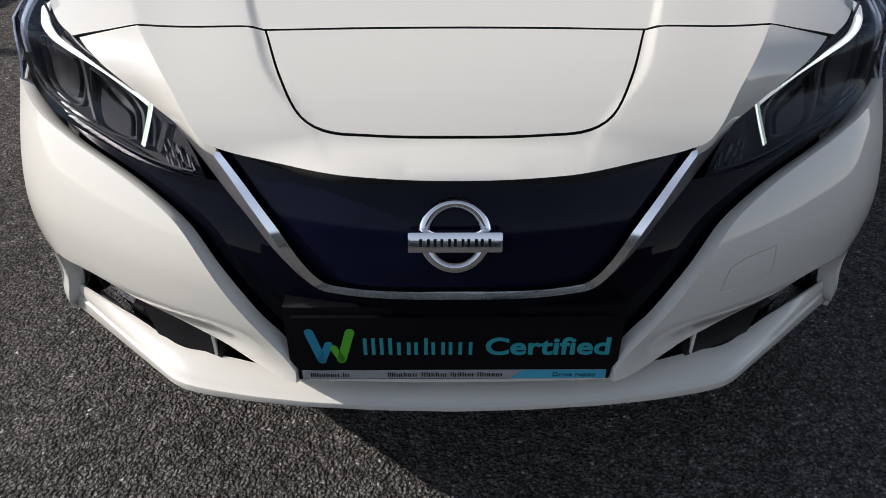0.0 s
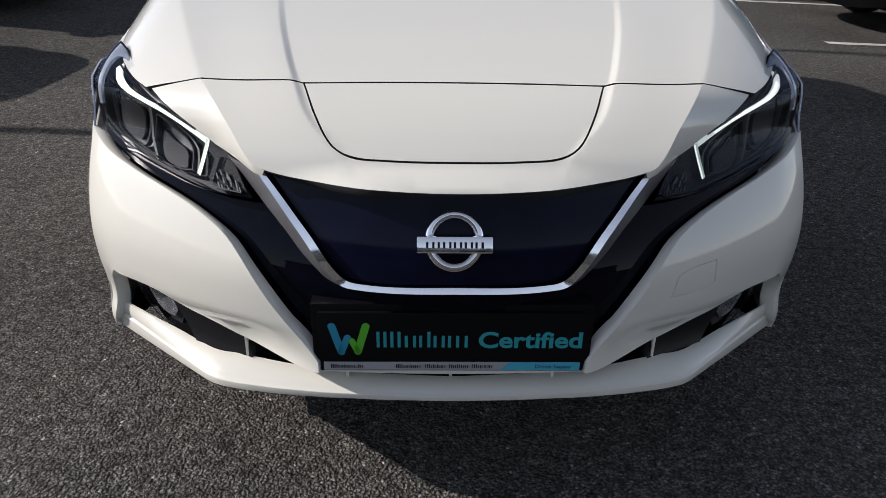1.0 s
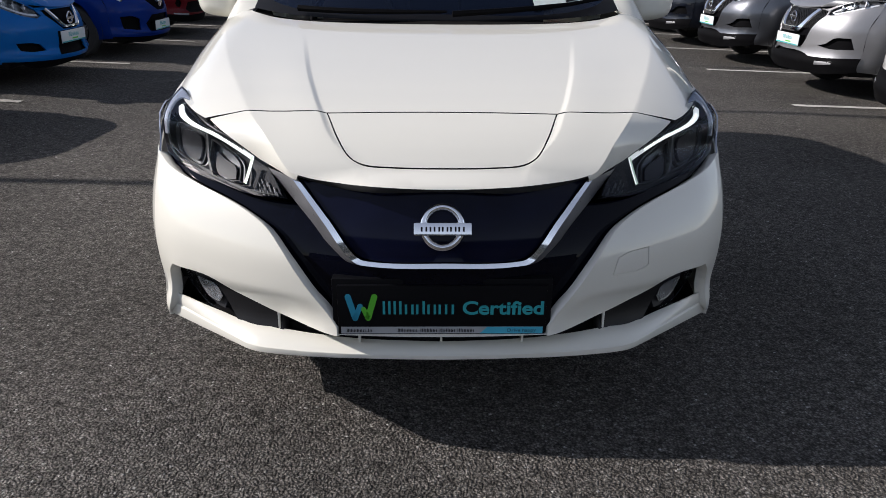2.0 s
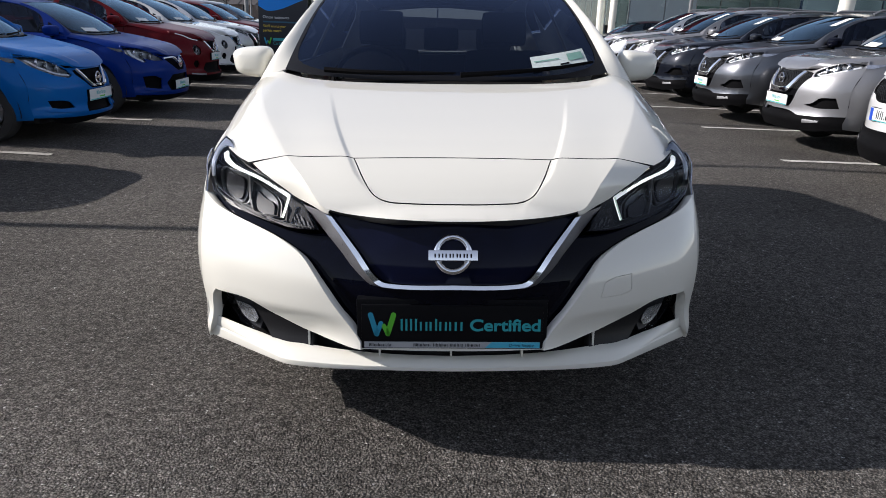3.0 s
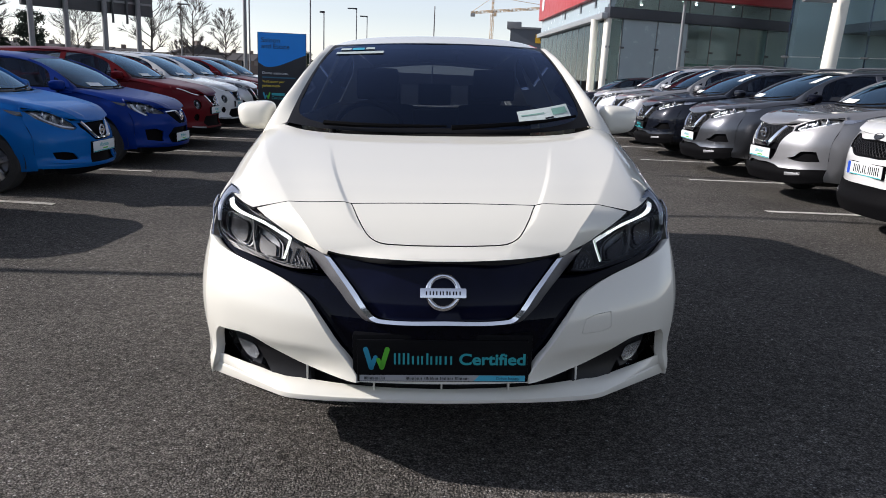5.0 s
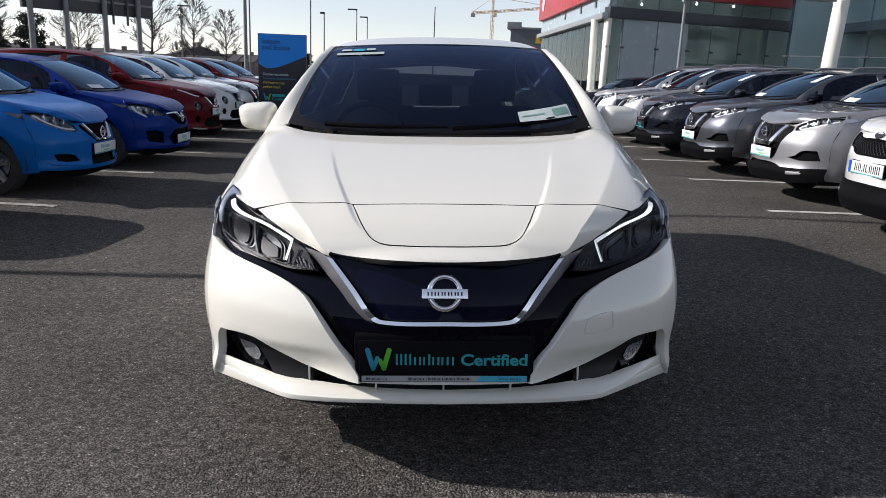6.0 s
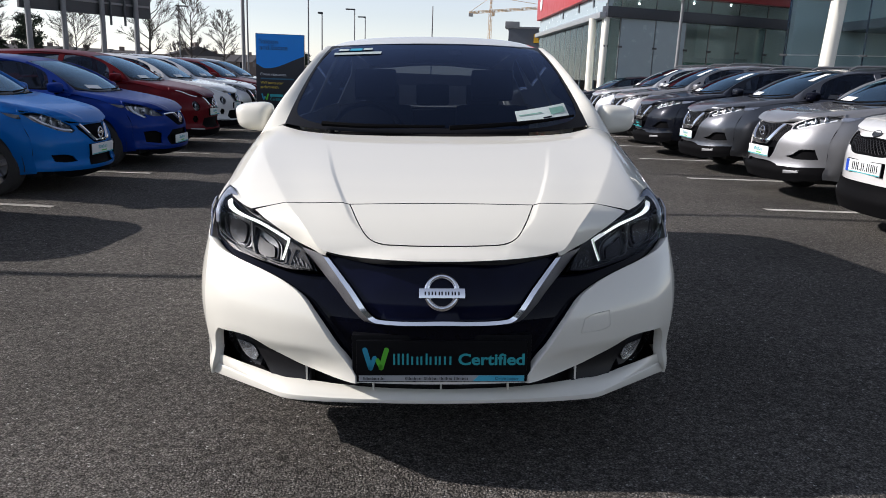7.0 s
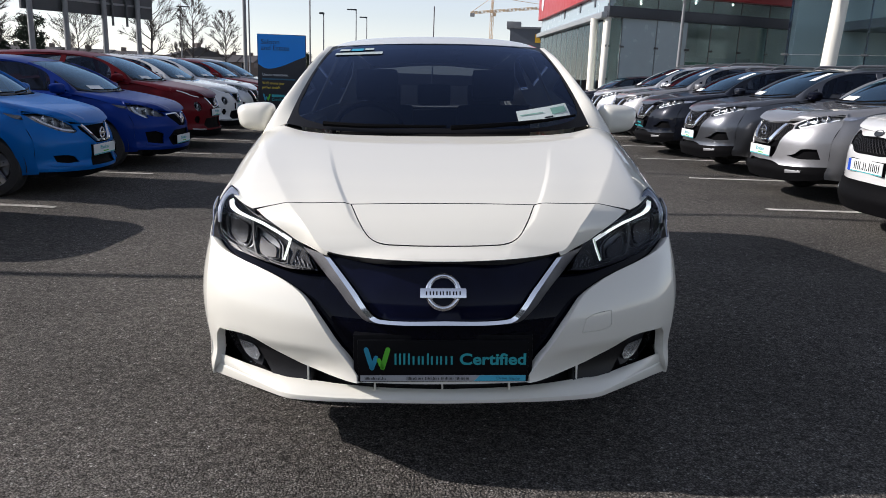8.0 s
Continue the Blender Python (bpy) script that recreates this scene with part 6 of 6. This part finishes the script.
def conifer(x, y, h, w, seed):
    rnd = random.Random(seed)
    t = new("conifer")
    t.matrix_basis = pose(x, y, level(x, y))
    tagged(t, "dark bushy conifer standing behind a wall", "tree", "conifers")
    part("trunk", tube(bmesh.new(), [(0, 0, 0), (0, 0, h * 0.5), (0, 0, h * 0.95)], [0.22, 0.15, 0.05], 8), BARK, t)
    verts, faces = [], []
    for c in range(70):
        a, zz = rnd.uniform(0, 6.28), rnd.uniform(0.30, 1.0)
        rr = w * 0.5 * math.sqrt(rnd.random()) * (1.05 - 0.6 * abs(zz - 0.6))
        cx, cy, cz = rr * math.cos(a), rr * math.sin(a), zz * h
        for k in range(80):
            d = Vector((rnd.gauss(0, 1), rnd.gauss(0, 1), rnd.gauss(0, 0.7))) * w * 0.075
            o = Vector((cx, cy, cz)) + d
            u, v = Vector((rnd.gauss(0, 1), rnd.gauss(0, 1), rnd.gauss(0, 1))).normalized() * 0.20, Vector((rnd.gauss(0, 1), rnd.gauss(0, 1), rnd.gauss(0, 1))).normalized() * 0.09
            i = len(verts)
            verts += [o, o + u + v, o + u * 1.2 - v]
            faces.append((i, i + 1, i + 2))
    me = bpy.data.meshes.new("crown")
    me.from_pydata(verts, [], faces)
    ob = part("crown", me, NEEDLES, t)


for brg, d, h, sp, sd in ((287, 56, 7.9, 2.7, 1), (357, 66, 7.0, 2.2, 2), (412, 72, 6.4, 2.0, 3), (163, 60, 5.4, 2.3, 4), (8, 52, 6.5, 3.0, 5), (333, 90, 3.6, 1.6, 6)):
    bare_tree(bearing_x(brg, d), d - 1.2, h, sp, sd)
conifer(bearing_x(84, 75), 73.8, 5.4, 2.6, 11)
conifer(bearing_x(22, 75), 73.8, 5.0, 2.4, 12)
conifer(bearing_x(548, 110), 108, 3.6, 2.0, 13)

# ---------------------------------------------------------------- the distance
BRICK = simple("brown_brick_wall", (0.17, 0.135, 0.115), 0.85, var=0.25, scale=8, bump=0.3)
SLATE = simple("slate_roof", (0.055, 0.05, 0.05), 0.7, var=0.25, scale=6)
RENDER_WALL = simple("pale_house_wall", (0.24, 0.22, 0.20), 0.8, var=0.12, scale=4)
WINDOW_DARK = simple("dark_window_pane", (0.02, 0.025, 0.03), 0.1, coat=0.5)


def house(x, y, w, wall_h, roof_h, turn, wall_mat=RENDER_WALL, chimneys=2):
    h = new("house")
    h.matrix_basis = pose(x, y, level(x, y), 0, 0, turn)
    tagged(h, "two-storey terraced house with slate roof and chimneys", "house", "terraced houses")
    dep = 7.0
    boxpart("wall", (-w / 2, 0, 0), (w / 2, dep, wall_h), wall_mat, h)
    bm = bmesh.new()
    pts = [(-0.4, wall_h - 0.1), (dep / 2, wall_h + roof_h), (dep + 0.4, wall_h - 0.1)]
    a = [bm.verts.new((-w / 2 - 0.01, p, z)) for p, z in pts]
    b = [bm.verts.new((w / 2 + 0.01, p, z)) for p, z in pts]
    bm.faces.new(a)
    bm.faces.new(list(reversed(b)))
    for i in range(3):
        bm.faces.new((a[i], a[(i + 1) % 3], b[(i + 1) % 3], b[i]))
    bmesh.ops.recalc_face_normals(bm, faces=bm.faces[:])
    roof = part("roof", bm, SLATE, h, smooth=False)
    for k in range(chimneys):
        cx = -w / 2 + w * (k + 0.5) / chimneys
        boxpart("chimney", (cx - 0.28, dep / 2 - 0.3, wall_h + roof_h * 0.7), (cx + 0.28, dep / 2 + 0.3, wall_h + roof_h + 0.5), BRICK, roof, 0.02)
    for k in range(max(1, int(w / 3))):
        cx = -w / 2 + 1.5 + 3 * k
        for z in (1.0, 3.4):
            if z + 1.2 < wall_h:
                win = boxpart("window", (cx - 0.6, -0.05, z), (cx + 0.6, 0.05, z + 1.2), RENDER_WALL, h)
                boxpart("pane", (cx - 0.52, -0.06, z + 0.08), (cx + 0.52, -0.045, z + 1.12), WINDOW_DARK, win)


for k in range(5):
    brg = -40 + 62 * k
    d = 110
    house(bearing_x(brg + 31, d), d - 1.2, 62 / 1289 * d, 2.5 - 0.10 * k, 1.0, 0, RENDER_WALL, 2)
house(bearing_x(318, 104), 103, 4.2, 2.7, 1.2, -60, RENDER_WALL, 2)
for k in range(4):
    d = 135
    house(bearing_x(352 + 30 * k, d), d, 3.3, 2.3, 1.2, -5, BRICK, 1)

wall = boxpart("boundary_wall", (-75, 62, -0.4), (-22, 62.4, 2.0), BRICK)
tagged(wall, "long brown boundary wall behind the street", "wall", kind="structure")
wall = boxpart("boundary_wall", (-22, 88, -0.4), (60, 88.4, 1.2), BRICK)
tagged(wall, "low brown boundary wall far behind the lot", "wall", kind="structure")

CRANE = simple("crane_yellow", (0.50, 0.36, 0.22), 0.5, var=0.1)


def crane():
    c = new("tower_crane")
    d = 190
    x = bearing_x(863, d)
    c.matrix_basis = pose(x, d, level(x, d), 0, 0, -14)
    tagged(c, "distant yellow tower crane with a long jib", "crane")
    def lattice(p, q, wd, n, name):
        bm = bmesh.new()
        p, q = Vector(p), Vector(q)
        ax = (q - p).normalized()
        s = ax.orthogonal().normalized() * wd / 2
        t = ax.cross(s).normalized() * wd / 2
        cs = [s + t, s - t, -s - t, -s + t]
        for k in cs:
            tube(bm, [p + k, q + k], 0.06, 4)
        for i in range(n):
            a, b = p.lerp(q, i / n), p.lerp(q, (i + 1) / n)
            for j in range(4):
                tube(bm, [a + cs[j], b + cs[(j + 1) % 4]], 0.035, 3)
        part(name, bm, CRANE, c, smooth=False)
    lattice((0, 0, 0), (0, 0, 17.6), 0.6, 16, "mast")
    lattice((-5.5, 0, 16.6), (16.5, 0, 18.4), 0.42, 22, "jib")
    lattice((0, 0, 17.6), (0, 0, 20.6), 0.35, 3, "apex")
    part("tie", tube(bmesh.new(), [(0, 0, 20.5), (15, 0, 18.5)], 0.06, 4), CRANE, c)
    part("tie", tube(bmesh.new(), [(0, 0, 20.5), (-5, 0, 17.0)], 0.06, 4), CRANE, c)
    boxpart("counterweight", (-5.5, -0.4, 15.7), (-4.5, 0.4, 16.5), STEEL, c)
    boxpart("cab", (0.3, -0.4, 15.9), (1.0, 0.4, 16.7), CRANE, c)


crane()

CLAD = simple("grey_cladding", (0.10, 0.11, 0.13), 0.5, 0.2, var=0.1)
SIGN_AMBER = simple("amber_sign", (0.65, 0.36, 0.01), 0.5)


def far_workshop():
    b = new("far_showroom")
    d = 62
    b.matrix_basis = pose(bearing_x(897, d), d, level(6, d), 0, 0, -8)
    tagged(b, "grey clad showroom far off with an amber sign", "building")
    boxpart("wall", (0, 0, 0), (9, 12, 5.2), CLAD, b)
    boxpart("parapet", (-0.15, -0.15, 5.2), (9.1, 12, 5.35), STEEL, b)
    boxpart("roof_plant", (-0.4, 2, 5.35), (0.8, 4, 5.9), STEEL, b, 0.02)
    boxpart("amber_sign", (2.1, -0.12, 4.1), (3.5, -0.01, 4.8), SIGN_AMBER, b)
    boxpart("sign_mark", (2.5, -0.15, 4.3), (3.0, -0.115, 4.6), INK, b)


far_workshop()

# ---------------------------------------------------------------- the showroom
SHOP_RED = simple("red_fascia", (0.36, 0.014, 0.02), 0.4, var=0.06, scale=2)
FRAME = simple("dark_window_frame", (0.03, 0.034, 0.045), 0.4, 0.2)
GREY_PANEL = simple("grey_glazed_panel", (0.29, 0.355, 0.385), 0.25, var=0.06, scale=2)
SILVER_TRIM = simple("silver_trim", (0.34, 0.35, 0.36), 0.35, 0.6)
CREAM = simple("cream_column", (0.72, 0.70, 0.62), 0.5, var=0.06)
SHOP_GLASS = glass("showroom_glass", (0.62, 0.72, 0.74), 1.22, sheen=(0.85, 0.96, 1.0))
FLOOR_IN = simple("showroom_floor", (0.5, 0.49, 0.47), 0.3)
WALL_IN = simple("showroom_back_wall", (0.68, 0.70, 0.70), 0.8, var=0.2, scale=0.6)
LAMP_IN = emit("ceiling_spot", (1.0, 0.93, 0.8), 12.0)


def facade(b, p, q, panes, blanks=(), cols=(), left=False):
    """One glazed front from p to q (in plan): fascia, band, panes and frames, all parts of the showroom."""
    p, q = Vector((*p, 0)), Vector((*q, 0))
    L = (q - p).length
    ang = math.atan2(q.y - p.y, q.x - p.x)
    m = Matrix.Translation(p) @ Matrix.Rotation(ang, 4, "Z")
    def bx(name, lo, hi, mat, bev=0.0, label=""):
        return boxpart(name, lo, hi, mat, b, bev, label, m)
    bx("fascia", (-0.05, -0.25, 4.72), (L + 0.05, 0.3, 6.4), SHOP_RED, 0.02, "red fascia band")
    if left:
        bx("upper_band", (0, -0.02, 4.30), (L, 0.25, 4.72), GREY_PANEL)
        for x in (L * 0.45, L * 0.68, L * 0.86):
            bx("band_joint", (x - 0.12, -0.05, 4.0), (x + 0.12, 0.0, 4.72), FRAME)
        bx("clerestory", (0, -0.06, 3.95), (L, 0.2, 4.30), GREY_PANEL)
        bx("edge_trim", (-0.1, -0.30, 3.72), (L + 0.1, 0.2, 3.95), SILVER_TRIM, 0.02)
    else:
        bx("beam", (-0.1, -0.22, 3.76), (L + 0.1, 0.2, 4.18), FRAME, 0.02)
        for a, c in zip(panes, panes[1:]):
            g = bx("clerestory_pane", (L * a + 0.02, -0.02, 4.18), (L * c - 0.02, -0.008, 4.72), SHOP_GLASS)
            g.visible_shadow = False
            bx("clerestory_mullion", (L * a - 0.015, -0.03, 4.18), (L * a + 0.015, 0.02, 4.72), STEEL)
    for i, (a, c) in enumerate(zip(panes, panes[1:])):
        x0, x1 = L * a, L * c
        if i in blanks:
            bx("blank_panel", (x0 + 0.03, -0.05, 0.05), (x1 - 0.03, 0.0, 3.76), GREY_PANEL)
        else:
            g = bx("pane", (x0 + 0.02, -0.02, 0.05), (x1 - 0.02, -0.008, 3.92), SHOP_GLASS)
            g.visible_shadow = False
        bx("mullion", (x0 - 0.018, -0.03, 0.0), (x0 + 0.018, 0.02, 3.93), STEEL)
        for z in () if left else (1.3, 2.6):
            bx("clamp", (x0 - 0.10, -0.13, z), (x0 + 0.10, -0.09, z + 0.08), DARK_STEEL)
    for x in cols:
        dy, r, lean = (-0.32 if x > 15 else 0.5, 0.15, 0.12) if left else (0.45, 0.19, 0.0)
        part("column", tube(bmesh.new(), [m @ Vector((x + lean, dy, 0)), m @ Vector((x - lean, dy, 3.75))], r, 18), CREAM, b)
    bx("plinth", (0, -0.1, 0.0), (L, 0.1, 0.05), STEEL)


def showroom():
    b = new("showroom")
    b.matrix_basis = pose(0, 0, level(10, 30))
    tagged(b, "glazed car showroom with a red fascia and grey panels", "building")
    facade(b, (6.73, 46.0), (6.98, 29.3), [k / 12 for k in range(13)], cols=(9.0, 11.5, 13.9, 15.8), left=True)
    facade(b, (6.98, 29.3), (16.05, 32.5), (0, 0.069, 0.244, 0.405, 0.533, 0.69, 0.85, 1.0), blanks=(1, 2), cols=(0.3, 8.33))
    part("corner_post", tube(bmesh.new(), [(6.92, 29.22, 0), (7.0, 29.3, 3.76)], 0.12, 12), CREAM, b)
    mark = bmesh.new()
    lathe(mark, [(0, 0), (0, 0.42), (-0.03, 0.42)], 30, Matrix.Translation((6.48, 44.5, 5.6)) @ Matrix.Rotation(radians(180), 4, "Z"))
    part("round_mark", mark, SIGN_PALE, b, "pale round maker's mark")
    bars = bmesh.new()
    for k in range(3):
        box(bars, (6.62, 33.6 - 1.6 * k, 5.35), (6.68, 34.6 - 1.6 * k, 6.1))
    part("fascia_word_bar", bars, SIGN_PALE, b, smooth=False)
    # inside: floor, back walls, ceiling with spots
    bm = bmesh.new()
    pts = [(6.95, 46.0), (7.12, 29.6), (16.0, 32.7), (16.4, 46.0)]
    for z in (0.02, 4.95):
        f = bm.faces.new([bm.verts.new((x, y, z)) for x, y in pts])
    part("floor_and_soffit", bm, FLOOR_IN, b, smooth=False)
    boxpart("back_wall", (6.95, 46.1, 0), (16.9, 46.4, 5.9), WALL_IN, b)
    boxpart("end_wall", (16.6, 32.6, 0), (16.9, 46.2, 5.9), WALL_IN, b)
    boxpart("counter", (10.4, 35.0, 0), (13.4, 35.8, 1.1), PAPER, b, 0.03)
    boxpart("gallery_edge", (8.4, 37.0, 2.35), (16.2, 37.3, 2.6), PAPER, b, 0.02)
    boxpart("partition", (10.2, 40.0, 0.0), (15.9, 40.2, 2.3), FRAME, b)
    for x in (10.6, 11.9, 14.2, 15.1):
        boxpart("display_stand", (x, 36.2, 0.0), (x + 0.45, 36.4, 1.9), PAPER, b, 0.02)
    boxpart("display_wall", (12.8, 38.0, 0.0), (14.8, 38.2, 2.6), CARD_GREEN, b)
    for x, y in ((8.6, 31.5), (10.9, 32.4), (12.0, 33.8), (13.8, 34.0), (9.8, 35.0)):
        bm = bmesh.new()
        bmesh.ops.create_uvsphere(bm, u_segments=10, v_segments=6, radius=0.045, matrix=Matrix.Translation((x, y, 4.88)))
        part("ceiling_spot", bm, LAMP_IN, b)
    boxpart("roof", (7.3, 30.0, 6.0), (16.9, 46.4, 6.2), CLAD, b)
    # glazed entrance hall with a big leaning column
    c = part("hall_column", tube(bmesh.new(), [(12.52, 22.6, 0), (13.05, 22.8, 9.0)], 0.23, 28), CREAM, b, "thick cream round column")
    n = 7
    a0, a1 = (12.6, 25.6), (19.5, 21.5)
    for i in range(n):
        t0, t1 = i / n, (i + 1) / n
        bow = lambda t: 1.2 * 4 * t * (1 - t)
        p0 = Vector((a0[0] + (a1[0] - a0[0]) * t0, a0[1] + (a1[1] - a0[1]) * t0 - bow(t0) * 0.4, 0))
        p1 = Vector((a0[0] + (a1[0] - a0[0]) * t1, a0[1] + (a1[1] - a0[1]) * t1 - bow(t1) * 0.4, 0))
        ln = (p1 - p0).length
        m = Matrix.Translation(p0) @ Matrix.Rotation(math.atan2(p1.y - p0.y, p1.x - p0.x), 4, "Z")
        for z0, z1 in ((0.05, 2.4), (2.43, 4.8), (4.83, 7.2), (7.23, 9.2)):
            g = boxpart("hall_pane", (0.012, 0, z0), (ln - 0.012, 0.012, z1), SHOP_GLASS, b, 0, "", m)
            g.visible_shadow = False
            boxpart("spider_clamp", (-0.12, -0.06, z1 - 0.02), (0.12, 0.03, z1 + 0.05), DARK_STEEL, b, 0.01, "", m)
        boxpart("hall_fin", (-0.02, 0.02, 0), (0.02, 0.25, 9.2), SIDE_GLASS, b, 0, "", m)
    boxpart("hall_arm", (11.4, 22.3, 3.95), (12.4, 22.5, 4.15), STEEL, b, 0.02)
    boxpart("hall_back_wall", (14.95, 30.0, 0), (26, 30.4, 9.2), WALL_IN, b)
    boxpart("hall_floor_slab", (16.8, 26.5, 3.6), (26, 30.0, 3.95), FRAME, b)
    boxpart("hall_roof", (12.4, 21.0, 9.25), (26, 31, 9.5), CLAD, b)


showroom()


def mirrored_backdrop():
    """An unseen building, added behind the camera for the paint and glass to mirror."""
    b = new("unseen_building")
    b.matrix_basis = pose(0, 0, level(0, -28))
    tagged(b, "plain dark glazed building, unseen, added for paint and glass to mirror", "building")
    boxpart("wall", (-30, -29.0, 0), (34, -28.6, 5.0), simple("pale_cladding", (0.18, 0.19, 0.20), 0.5, var=0.1, scale=2), b)
    for k in range(20):
        x = -29 + 3.1 * k
        boxpart("pane", (x, -28.6, 0.3), (x + 2.9, -28.55, 3.4), WINDOW_DARK, b)
    boxpart("fascia", (-30, -28.6, 4.0), (34, -28.3, 4.9), FRAME, b)


mirrored_backdrop()
